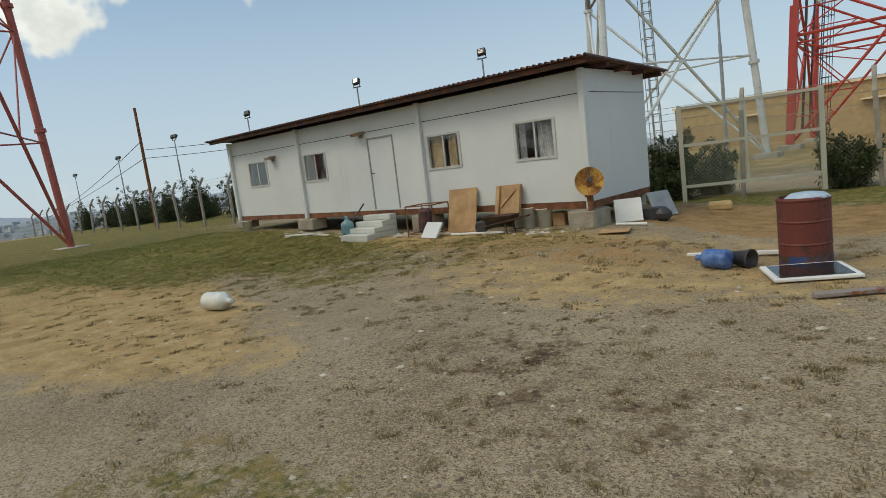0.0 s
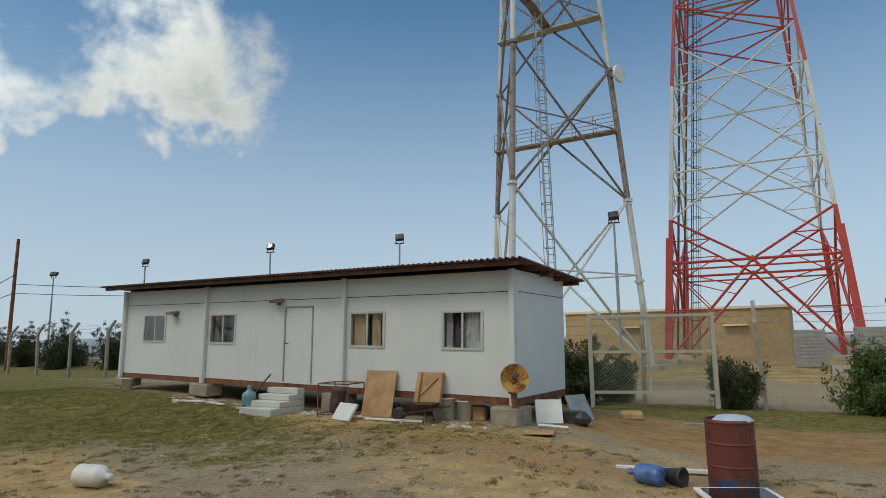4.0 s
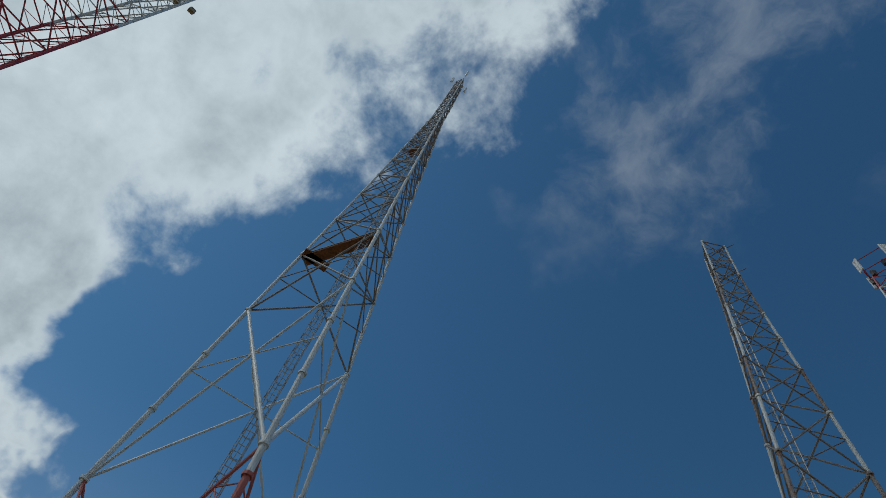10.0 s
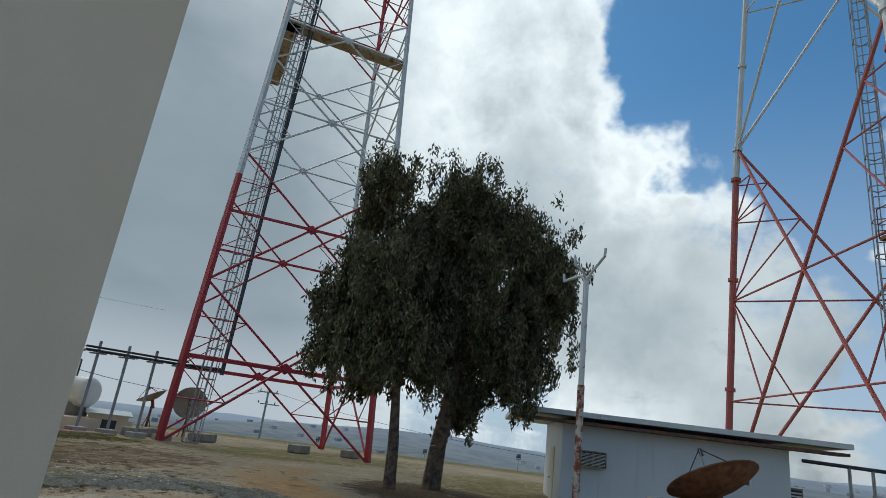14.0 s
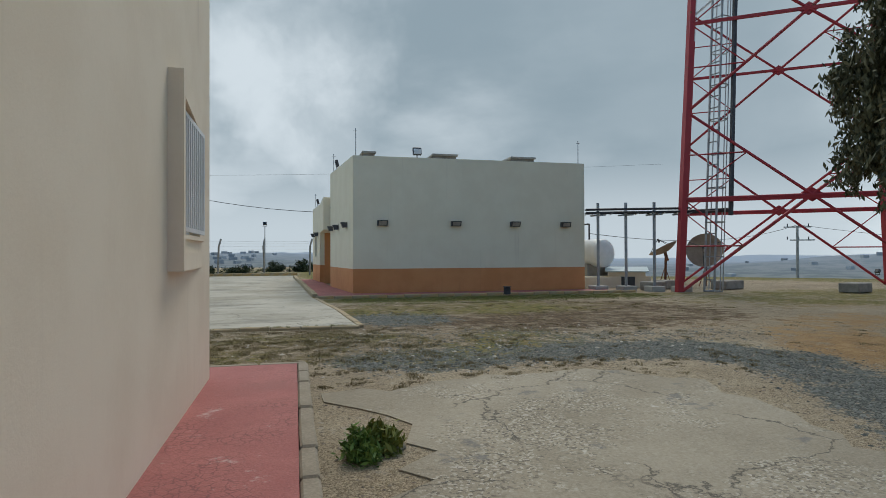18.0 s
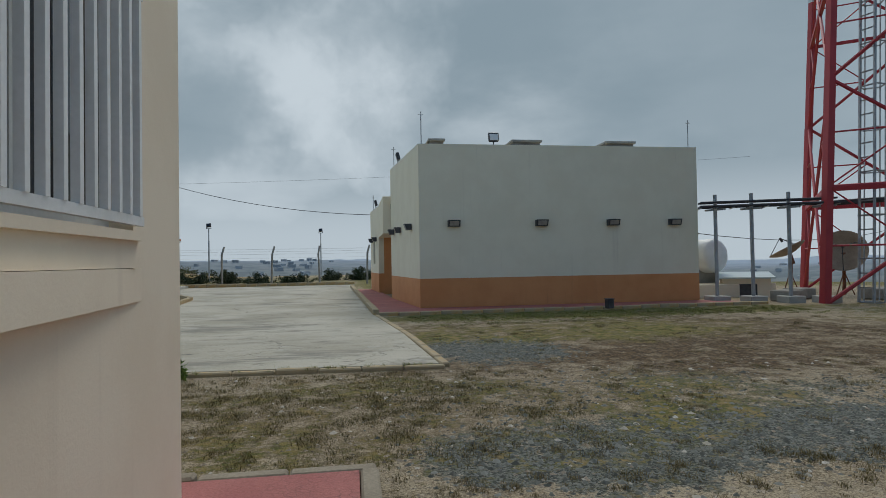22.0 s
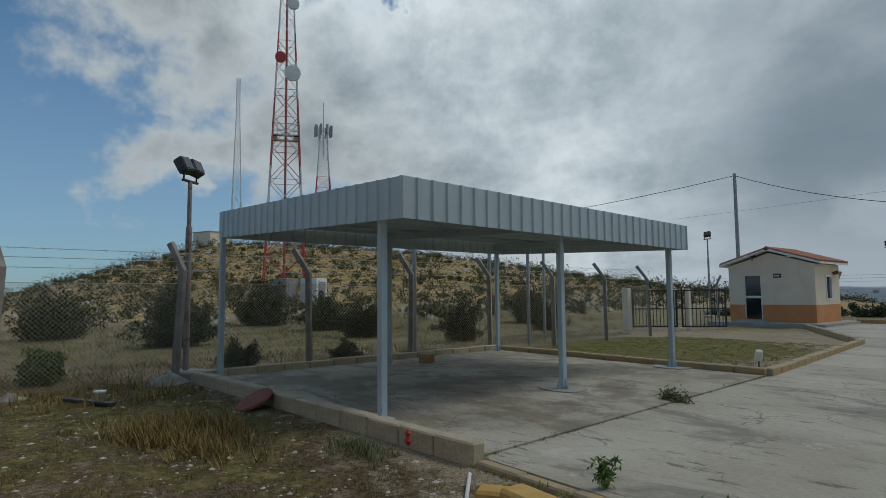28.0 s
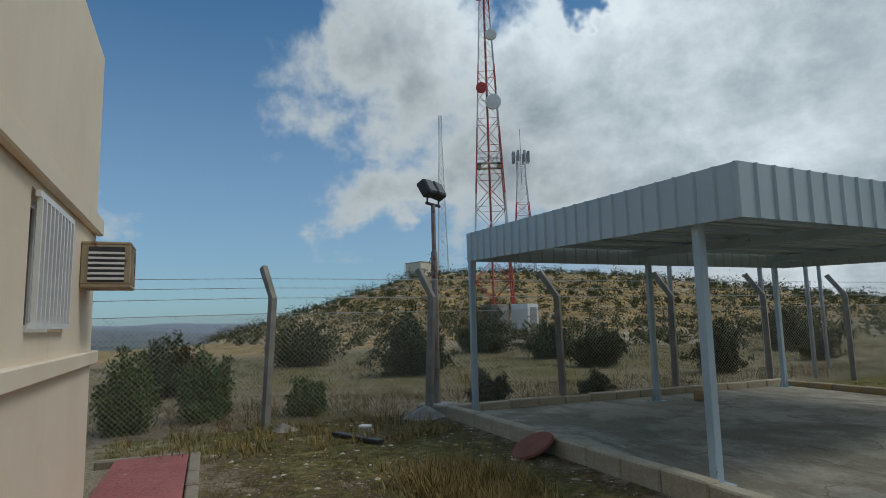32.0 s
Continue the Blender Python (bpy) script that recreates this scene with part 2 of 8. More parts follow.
M_BLOCK = material("beige_block_concrete", mottled((0.42, 0.35, 0.24), (0.58, 0.50, 0.36), 2.5, 40.0, 0.4), 0.9, bump=grainy(40.0, 0.4, 0.008))
M_WALK_KERB = material("dirty_kerb_concrete", mottled((0.25, 0.205, 0.145), (0.37, 0.31, 0.225), 2.5, 40.0, 0.4), 0.9, bump=grainy(40.0, 0.4, 0.008))
M_DECK = material("beige_deck_paint", rusty((0.36, 0.30, 0.21), 0.3), 0.7)
M_RUST = material("rust", mottled((0.13, 0.05, 0.025), (0.26, 0.11, 0.05), 5.0), 0.85, bump=grainy(50.0, 0.4, 0.005))
M_ROOF_BROWN = material("brown_roof_sheet", rusty((0.10, 0.05, 0.04), 0.4), 0.6)
M_CONCRETE = material("concrete", mottled((0.34, 0.32, 0.28), (0.46, 0.44, 0.39), 1.3, 60.0), 0.9, bump=grainy(40.0, 0.35, 0.006))
M_POST = material("weathered_concrete_post", mottled((0.24, 0.22, 0.19), (0.36, 0.33, 0.28), 3.0, 60.0), 0.9, bump=grainy(40.0, 0.4, 0.006))
M_GLASS = material("window_glass", rgb(0.02, 0.022, 0.025), 0.06, spec=0.8)
M_TILE = material("red_roof_tile", mottled((0.34, 0.11, 0.06), (0.46, 0.19, 0.11), 4.0), 0.8)
M_WOOD = material("plywood", mottled((0.36, 0.21, 0.10), (0.52, 0.33, 0.17), 3.0), 0.75)
M_BARK = material("bark", mottled((0.06, 0.042, 0.032), (0.20, 0.14, 0.10), 6.0), 0.9, bump=grainy(25.0, 0.6, 0.02))


def concrete_floor(T, where):
    base = mottled((0.37, 0.325, 0.24), (0.53, 0.48, 0.38), 0.5, 30.0, 0.3)(T, where)
    base = T.mix(T.ramp(T.noise(where, 60.0, 3.0, 0.7), 0.5, 0.64, 0.0, 0.4), base, rgb(0.26, 0.235, 0.19))
    stain = T.ramp(T.noise(T.vmath("MULTIPLY", where, (0.5, 1.6, 1.0)), 0.55, 9.0, 0.72, distortion=0.6), 0.52, 0.62, 0.0, 0.72)
    base = T.mix(stain, base, rgb(0.19, 0.175, 0.14))
    base = T.mix(T.ramp(T.noise(T.vmath("MULTIPLY", where, (0.6, 2.5, 1.0)), 2.2, 9.0, 0.78), 0.57, 0.63, 0.0, 0.8), base, rgb(0.11, 0.10, 0.08))
    base = T.mix(T.ramp(T.noise(where, 1.3, 9.0, 0.75), 0.60, 0.68, 0.0, 0.6), base, rgb(0.60, 0.56, 0.47))
    crack = T.add("ShaderNodeTexVoronoi", {"feature": "DISTANCE_TO_EDGE"}, Vector=T.vmath("ADD", where, T.noise(where, 1.5, 6.0, out="Color")), Scale=0.45).outputs["Distance"]
    return T.mix(T.math("MULTIPLY", T.ramp(crack, 0.0, 0.007, 0.85, 0.0), T.ramp(T.noise(where, 0.6, 3.0), 0.45, 0.55)), base, rgb(0.09, 0.08, 0.06))


def carport_paint(T, where):
    dirt = mottled((0.12, 0.095, 0.06), (0.24, 0.195, 0.13), 0.8, 25.0, 0.5)(T, where)
    return T.mix(T.ramp(T.noise(where, 0.7, 9.0, 0.72), 0.44, 0.58, 0.0, 0.7), concrete_floor(T, where), dirt)


M_CARPORT_SLAB = material("stained_carport_concrete", carport_paint, 0.85, bump=grainy(18.0, 0.3, 0.01))
M_SLAB = material("weathered_yard_concrete", concrete_floor, 0.85, bump=grainy(18.0, 0.3, 0.01))


def red_floor(T, where):
    base = mottled((0.36, 0.105, 0.09), (0.45, 0.15, 0.125), 1.5, 60.0, 0.4)(T, where)
    crazed = T.add("ShaderNodeTexVoronoi", {"feature": "DISTANCE_TO_EDGE"}, Vector=T.vmath("ADD", where, T.vmath("MULTIPLY", T.noise(where, 6.0, 3.0, out="Color"), (0.12, 0.12, 0.12))), Scale=13.0).outputs["Distance"]
    base = T.mix(T.math("MULTIPLY", T.ramp(crazed, 0.0, 0.09, 0.75, 0.0), T.ramp(T.noise(where, 1.1, 3.0), 0.4, 0.6)), base, rgb(0.16, 0.05, 0.045))
    base = T.mix(T.ramp(T.noise(where, 70.0, 3.0, 0.7), 0.52, 0.62, 0.0, 0.45), base, rgb(0.20, 0.06, 0.05))
    base = T.mix(T.ramp(T.noise(where, 0.8, 5.0, 0.6), 0.5, 0.68, 0.0, 0.45), base, rgb(0.30, 0.11, 0.09))
    return T.mix(T.ramp(T.noise(where, 2.6, 7.0, 0.75), 0.60, 0.70, 0.0, 0.7), base, rgb(0.58, 0.44, 0.38))


M_RED_FLOOR = material("red_painted_screed", red_floor, 0.75, bump=grainy(45.0, 0.5, 0.008))


def kerb_paint(T, where):
    base = mottled((0.36, 0.28, 0.165), (0.50, 0.41, 0.27), 2.0, 60.0)(T, where)
    return T.mix(T.ramp(T.noise(where, 1.7, 5.0, 0.65), 0.44, 0.56, 0.0, 0.8), base, rgb(0.48, 0.29, 0.085))


M_KERB = material("faded_yellow_kerb", kerb_paint, 0.85, bump=grainy(40.0, 0.35, 0.006))


def soil(T, where):
    """Trodden sand and gravel, red soil, grey chippings and dry turf, by the ground's own zones."""
    speck = T.noise(where, 14.0, 5.0, 0.7)
    patch = T.noise(where, 0.55, 6.0, 0.6)
    mid = T.noise(where, 2.6, 6.0, 0.65)
    sand = T.mix(T.ramp(patch, 0.38, 0.62), rgb(0.305, 0.236, 0.152), rgb(0.425, 0.345, 0.232))
    sand = T.mix(T.ramp(speck, 0.50, 0.64, 0.0, 0.5), sand, rgb(0.46, 0.355, 0.215))
    sand = T.mix(T.ramp(T.noise(where, 38.0, 4.0, 0.75), 0.53, 0.61, 0.0, 0.7), sand, rgb(0.15, 0.105, 0.055))
    sand = T.mix(T.ramp(T.noise(where, 7.0, 4.0, 0.7), 0.60, 0.70, 0.0, 0.6), sand, rgb(0.17, 0.125, 0.065))
    grain = T.noise(where, 85.0, 2.0, 0.6)
    sand = T.mix(T.ramp(grain, 0.54, 0.63, 0.0, 0.7), sand, rgb(0.50, 0.41, 0.28))
    sand = T.mix(T.ramp(grain, 0.45, 0.37, 0.0, 0.7), sand, rgb(0.09, 0.07, 0.048))
    # single stones: a small random tone for each, at two sizes
    tone = T.add("ShaderNodeSeparateXYZ", Vector=T.add("ShaderNodeTexVoronoi", Vector=where, Scale=62.0).outputs["Color"]).outputs[0]
    big_tone = T.add("ShaderNodeSeparateXYZ", Vector=T.add("ShaderNodeTexVoronoi", Vector=where, Scale=19.0).outputs["Color"]).outputs[0]
    sand = T.mix(T.ramp(tone, 0.72, 0.96, 0.0, 0.55), sand, rgb(0.55, 0.45, 0.31))
    sand = T.mix(T.ramp(tone, 0.30, 0.04, 0.0, 0.5), sand, rgb(0.10, 0.078, 0.05))
    sand = T.mix(T.math("MULTIPLY", T.ramp(big_tone, 0.93, 0.98), T.ramp(patch, 0.42, 0.6, 0.2, 0.8)), sand, rgb(0.42, 0.36, 0.28))
    red = T.mix(T.ramp(mid, 0.35, 0.65), rgb(0.27, 0.155, 0.062), rgb(0.40, 0.252, 0.115))
    red = T.mix(T.ramp(tone, 0.75, 0.98, 0.0, 0.5), red, rgb(0.46, 0.33, 0.19))
    red = T.mix(T.ramp(tone, 0.25, 0.02, 0.0, 0.6), red, rgb(0.13, 0.07, 0.03))
    litter = T.mix(T.ramp(T.noise(where, 16.0, 5.0, 0.75), 0.42, 0.6), rgb(0.06, 0.04, 0.024), rgb(0.18, 0.118, 0.06))
    ochre = T.mix(T.ramp(mid, 0.35, 0.65), rgb(0.40, 0.265, 0.115), rgb(0.54, 0.385, 0.19))
    ochre = T.mix(T.ramp(tone, 0.25, 0.02, 0.0, 0.45), ochre, rgb(0.20, 0.125, 0.055))
    ochre = T.mix(T.ramp(T.noise(where, 7.0, 4.0, 0.7), 0.60, 0.72, 0.0, 0.5), ochre, rgb(0.24, 0.155, 0.07))
    grit = T.mix(T.ramp(tone, 0.15, 0.9), rgb(0.06, 0.063, 0.052), rgb(0.205, 0.205, 0.172))
    turf = T.mix(T.ramp(T.noise(where, 9.0, 5.0, 0.7), 0.4, 0.62), rgb(0.095, 0.10, 0.024), rgb(0.25, 0.195, 0.066))
    turf = T.mix(T.ramp(mid, 0.54, 0.68, 0.0, 0.8), turf, rgb(0.32, 0.22, 0.10))
    wild = T.mix(T.ramp(T.noise(where, 0.6, 9.0, 0.75), 0.43, 0.55), rgb(0.52, 0.33, 0.13), rgb(0.27, 0.205, 0.085))
    wild = T.mix(T.ramp(T.noise(where, 1.9, 6.0, 0.75), 0.56, 0.64, 0.0, 0.8), wild, rgb(0.56, 0.46, 0.31))
    col = sand
    for name, paint, lo, hi in (("ochre", ochre, 0.3, 0.72), ("red", red, 0.35, 0.70), ("litter", litter, 0.3, 0.7), ("grit", grit, 0.42, 0.6), ("turf", turf, 0.38, 0.68), ("wild", wild, 0.3, 0.7)):
        z = T.add("ShaderNodeAttribute", {"attribute_name": name}).outputs["Fac"]
        f = T.math("ADD", z, T.math("MULTIPLY", T.math("SUBTRACT", mid, 0.5), 1.3))
        f = T.math("ADD", f, T.math("MULTIPLY", T.math("SUBTRACT", patch, 0.5), 0.9))
        f = T.math("ADD", f, T.math("MULTIPLY", T.math("SUBTRACT", speck, 0.5), 0.8))
        col = T.mix(T.math("MULTIPLY", T.ramp(f, lo, hi), T.ramp(z, 0.02, 0.12)), col, paint)
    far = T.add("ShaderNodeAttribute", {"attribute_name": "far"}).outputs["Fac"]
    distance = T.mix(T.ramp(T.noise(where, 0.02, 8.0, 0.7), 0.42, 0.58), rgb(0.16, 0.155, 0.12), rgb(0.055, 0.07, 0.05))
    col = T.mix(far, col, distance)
    # aerial haze painted into the ground's colour, thicker with distance
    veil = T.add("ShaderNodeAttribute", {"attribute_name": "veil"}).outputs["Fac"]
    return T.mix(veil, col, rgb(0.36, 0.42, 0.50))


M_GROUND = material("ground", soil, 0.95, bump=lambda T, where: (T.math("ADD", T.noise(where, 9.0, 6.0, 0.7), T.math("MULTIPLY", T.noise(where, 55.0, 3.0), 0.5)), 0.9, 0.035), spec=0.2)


# ---- mesh helpers ----
class Mesh:
    """Collects points and faces for one mesh."""

    def __init__(self):
        self.v, self.f = [], []

    def faces(self, pts, quads):
        k = len(self.v)
        self.v += [tuple(p) for p in pts]
        self.f += [tuple(k + i for i in q) for q in quads]
        return self

    def box(self, c, size, turn=0.0, m=None):
        x, y, z = (s / 2 for s in size)
        pts = [Vector(p) for p in ((-x, -y, -z), (x, -y, -z), (x, y, -z), (-x, y, -z), (-x, -y, z), (x, -y, z), (x, y, z), (-x, y, z))]
        r = m if m is not None else Matrix.Rotation(radians(turn), 3, "Z")
        return self.faces([r @ p + Vector(c) for p in pts], ((0, 3, 2, 1), (4, 5, 6, 7), (0, 1, 5, 4), (1, 2, 6, 5), (2, 3, 7, 6), (3, 0, 4, 7)))

    def span(self, lo, hi):
        return self.box([(a + b) / 2 for a, b in zip(lo, hi)], [b - a for a, b in zip(lo, hi)])

    def rod(self, p, q, r, r2=None, n=6, caps=True):
        p, q = Vector(p), Vector(q)
        if (q - p).length < 1e-5:
            return self
        w = (q - p).normalized()
        u = w.orthogonal().normalized()
        s = w.cross(u)
        r2 = r if r2 is None else r2
        ring = [(math.cos(2 * math.pi * i / n), math.sin(2 * math.pi * i / n)) for i in range(n)]
        pts = [p + (u * a + s * b) * r for a, b in ring] + [q + (u * a + s * b) * r2 for a, b in ring]
        fs = [(i, (i + 1) % n, n + (i + 1) % n, n + i) for i in range(n)]
        if caps:
            fs += [tuple(reversed(range(n))), tuple(range(n, 2 * n))]
        return self.faces(pts, fs)

    def path(self, pts, r, n=6):
        for a, b in zip(pts, pts[1:]):
            self.rod(a, b, r, n=n)
        return self

    def lathe(self, profile, c=(0, 0, 0), n=20, m=None):
        """profile: (radius, height) from the foot to the top."""
        pts = []
        for r, z in profile:
            for i in range(n):
                a = 2 * math.pi * i / n
                p = Vector((r * math.cos(a), r * math.sin(a), z))
                pts.append((m @ p if m is not None else p) + Vector(c))
        fs = [(k * n + i, k * n + (i + 1) % n, (k + 1) * n + (i + 1) % n, (k + 1) * n + i) for k in range(len(profile) - 1) for i in range(n)]
        fs += [tuple(reversed(range(n))), tuple(range((len(profile) - 1) * n, len(profile) * n))]
        return self.faces(pts, fs)

    def prism(self, outline, z0, z1):
        """An upright prism on a plan outline, anticlockwise."""
        n = len(outline)
        z0 = z0 if callable(z0) else (lambda x, y, k=z0: k)
        z1 = z1 if callable(z1) else (lambda x, y, k=z1: k)
        pts = [(x, y, z0(x, y)) for x, y in outline] + [(x, y, z1(x, y)) for x, y in outline]
        return self.faces(pts, [tuple(reversed(range(n))), tuple(range(n, 2 * n))] + [(i, (i + 1) % n, n + (i + 1) % n, n + i) for i in range(n)])

    def data(self, name, mat, smooth=False):
        d = bpy.data.meshes.new(name)
        d.from_pydata(self.v, [], self.f)
        for x in mat if isinstance(mat, (list, tuple)) else [mat]:
            d.materials.append(x)
        if smooth:
            d.polygons.foreach_set("use_smooth", [True] * len(d.polygons))
        d.update()
        return d


def bevelled(data, width=0.01, segments=1):
    bm = bmesh.new()
    bm.from_mesh(data)
    bmesh.ops.bevel(bm, geom=bm.edges[:], offset=width, segments=segments, affect="EDGES", profile=0.5)
    bm.to_mesh(data)
    bm.free()
    return data


def part(name, mesh, mat, parent=None, label="", smooth=False, bevel=0.0):
    d = mesh.data(name, mat, smooth) if isinstance(mesh, Mesh) else mesh
    if bevel:
        bevelled(d, bevel)
    ob = new(name, d)
    if parent is not None:
        ob.parent = parent
    if label:
        tagged(ob, label)
    return ob


def thing(name, label, category, at=(0, 0, 0), turn=0.0, group="", kind=""):
    ob = new(name)
    ob.matrix_world = pose(*at, 0, 0, turn)
    return tagged(ob, label, category, group, kind)


def sstep(v):
    v = min(1.0, max(0.0, v))
    return v * v * (3 - 2 * v)


# ---- ground ----
def hill(x, y):
    """The scrubby hill to the east."""
    dx, dy = x - 0.0, y + 12.5
    a = math.degrees(math.atan2(dx, -dy))
    r = math.hypot(dx, dy)
    side = min(1.0, max(0.0, (90.5 - a) / 19.5)) if a > 64.0 else math.exp(-((a - 64.0) / 33.0) ** 2)
    return 11.4 * sstep((x - 13.5) / 16.0) * math.exp(-((r - 110.0) / (36.0 if r < 110 else 70.0)) ** 2) * side if dx > 5 else 0.0


def lie(x, y):
    """The height of the ground."""
    z = 0.36 * sstep(-y / 13.0) - 0.05 * sstep((y + 5) / 20.0)
    r = math.hypot(x + 5, y + 8)
    z -= 26.0 * sstep((r - 62.0) / 420.0)
    # the hilltop breaks off sooner to the south-west, and the land there lies lower
    turn = math.degrees(math.atan2(-(x + 2.0), y + 4.0))
    west = sstep((turn - 96) / 14.0) * sstep((172 - turn) / 8.0)
    z -= 14.0 * west * sstep((r - 37.0) / 60.0)
    if r > 420:
        k = sstep((r - 420) / 1400.0) * (1.0 - 0.5 * west * sstep((turn - 120) / 30.0))
        z += k * (30.0 + 34.0 * noise.noise((x / 620.0, y / 620.0, 2.0)) + 12.0 * noise.noise((x / 170.0, y / 170.0, 5.0)))
    # the cabin stands on a low bank
    z += 0.28 * sstep((x + 24) / 5.0) * sstep((-1.5 - x) / 3.0) * sstep((y - 5.5) / 4.0) * (1 - sstep((y - 12.5) / 4.0))
    z += 0.24 * sstep((-9.5 - x) / 8.0) * sstep((y + 3.0) / 5.0)
    z += hill(x, y)
    if 13 < r < 400:
        z += 0.05 * noise.noise((x / 3.0, y / 3.0, 1.0)) * sstep((r - 20) / 20.0)
    return z


def near(x, y, cx, cy, rx, ry, turn=0.0):
    """1 inside an ellipse, fading to 0 outside it."""
    a = radians(turn)
    u, v = (x - cx) * math.cos(a) + (y - cy) * math.sin(a), -(x - cx) * math.sin(a) + (y - cy) * math.cos(a)
    return sstep(1.5 - math.hypot(u / rx, v / ry))


def along(x, y, line, wide):
    """1 near a plan line of points, fading to 0 away from it."""
    best = 1e9
    for (ax, ay), (bx, by) in zip(line, line[1:]):
        ux, uy = bx - ax, by - ay
        t = min(1.0, max(0.0, ((x - ax) * ux + (y - ay) * uy) / (ux * ux + uy * uy)))
        best = min(best, math.hypot(x - ax - ux * t, y - ay - uy * t))
    return sstep(1.5 - best / wide)


GRIT_LINE = [(-3.0, -12.4), (-5.2, -12.5), (-7.6, -12.4), (-8.6, -11.0), (-8.0, -8.8), (-7.3, -7.0), (-7.0, -4.5), (-7.3, -1.0)]
RED_LINE = [(-14.5, -15.5), (-11.5, -13.6), (-10.2, -11.0), (-9.6, -7.6), (-9.4, -4.0)]


def zones(x, y):
    r = math.hypot(x + 5, y + 8)
    wild = max(sstep((r - 60) / 30.0), sstep((x - 34.0) / 12.0), sstep((y - 24) / 8))
    outer = sstep((r - 26) / 12.0) * (0.85 if x < -3 else 0.55)
    turf = max(outer, near(x, y, -15, 7.6, 7, 2.2), near(x, y, -30, 6, 16, 9), near(x, y, -3, 15.5, 7, 2.0), near(x, y, -17.5, 5.6, 7, 2.4) * 0.85, near(x, y, -7, 7.5, 5, 1.7, 35) * 0.5, near(x, y, -9, -23.6, 10, 1.3) * 0.72,
               near(x, y, -22, -20.5, 9, 4.5) * 0.62, near(x, y, -24, -10, 8, 7) * 0.62, near(x, y, 9, -29.5, 4.0, 4.4), near(x, y, 8.5, -14, 6, 2.4) * 0.6, near(x, y, 25, -24, 12, 20) * 0.6,
               near(x, y, 4, 1.5, 5, 2) * 0.55, near(x, y, -2.4, -13.8, 5, 2.2) * 0.5, near(x, y, -6.5, -20.0, 5, 2.2) * 0.6, near(x, y, -1, 1.2, 3, 1.0) * 0.5)
    red = max(near(x, y, -1, 12, 5, 2.0), near(x, y, -4.2, 8.2, 5, 1.0) * 0.6, along(x, y, RED_LINE, 1.3) * 0.66, near(x, y, -15.5, -19, 6, 2.2) * 0.6,
              near(x, y, -9.5, -15.6, 2.2, 1.2) * 0.8, near(x, y, -9, -17.5, 7, 4.5) * 0.62, near(x, y, 1, -14.3, 6, 2.4) * 0.55, near(x, y, 8.5, -14.2, 5, 2.0) * 0.5, near(x, y, 6.5, -15.1, 2.8, 0.9) * 0.8, near(x, y, 4.4, -15.6, 1.2, 0.5) * 0.8)
    grit = max(along(x, y, GRIT_LINE, 0.95), near(x, y, -4.0, -17.8, 1.5, 1.6) * 0.95, near(x, y, -4.6, -14.2, 3.0, 1.4) * 0.55, near(x, y, -7.8, -13.6, 3.0, 1.0) * 0.6) * 0.74
    litter = max(near(x, y, -14.6, -9.8, 3.6, 2.6, 40), near(x, y, -2.4, -13.9, 5, 2.0) * 0.55, near(x, y, -7, -18.5, 8, 4.5) * 0.62, near(x, y, 8.0, -14.2, 7, 2.4) * 0.78, near(x, y, 15.5, -15, 4.5, 10) * 0.5, near(x, y, -16.5, -4.5, 2.4, 5.0, 26) * 0.8, near(x, y, -2.0, 3.6, 2.6, 1.0, -20) * 0.42)
    ochre = max(near(x, y, -12.5, 3.6, 7, 2.1, -8), near(x, y, -8.5, 2.6, 4, 1.4) * 0.9, near(x, y, -3.0, 7.6, 4.0, 2.2) * 0.62, near(x, y, -9, 8.8, 7, 0.9) * 0.85)
    return wild, turf * (1 - wild), red * (1 - wild) * (1 - litter), grit, litter, ochre


def ground_sheet():
    rings = [0.0] + [0.45 * k for k in range(1, 90)]
    while rings[-1] < 4200:
        rings.append(rings[-1] * 1.055 + 0.2)
    n = 300
    cx, cy = -3.0, -6.0
    m = Mesh()
    m.v.append((cx, cy, lie(cx, cy)))
    for r in rings[1:]:
        for i in range(n):
            x, y = cx + r * math.cos(2 * math.pi * i / n), cy + r * math.sin(2 * math.pi * i / n)
            m.v.append((x, y, lie(x, y)))
    m.f = [(0, 1 + i, 1 + (i + 1) % n) for i in range(n)]
    for k in range(len(rings) - 2):
        a, b = 1 + k * n, 1 + (k + 1) * n
        m.f += [(a + i, b + i, b + (i + 1) % n, a + (i + 1) % n) for i in range(n)]
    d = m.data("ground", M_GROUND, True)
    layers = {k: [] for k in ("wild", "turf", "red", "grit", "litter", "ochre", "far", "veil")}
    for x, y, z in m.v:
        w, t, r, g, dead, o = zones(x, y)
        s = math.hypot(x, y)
        # the last layer is the strength of the painted distance haze
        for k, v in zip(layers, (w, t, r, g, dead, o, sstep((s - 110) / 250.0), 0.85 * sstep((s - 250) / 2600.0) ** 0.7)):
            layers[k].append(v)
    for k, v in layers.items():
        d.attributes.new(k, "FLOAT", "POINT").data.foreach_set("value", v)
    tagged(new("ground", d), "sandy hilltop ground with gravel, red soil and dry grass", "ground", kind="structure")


ground_sheet()

# ---- yard, carport floor, walks ----
SLAB = 0.42
yard = tagged(part("yard", Mesh().prism([(-2.95, -16.3), (3.55, -16.6), (4.0, -24.5), (5.0, -34.3), (9.2, -42.4), (10.0, -48.0), (-1.9, -48.0), (-1.65, -43.6), (-2.3, -24.6), (-2.75, -20.0)], -0.2, SLAB), M_SLAB), "weathered grey concrete yard with dark stains and cracks", "yard", kind="structure")
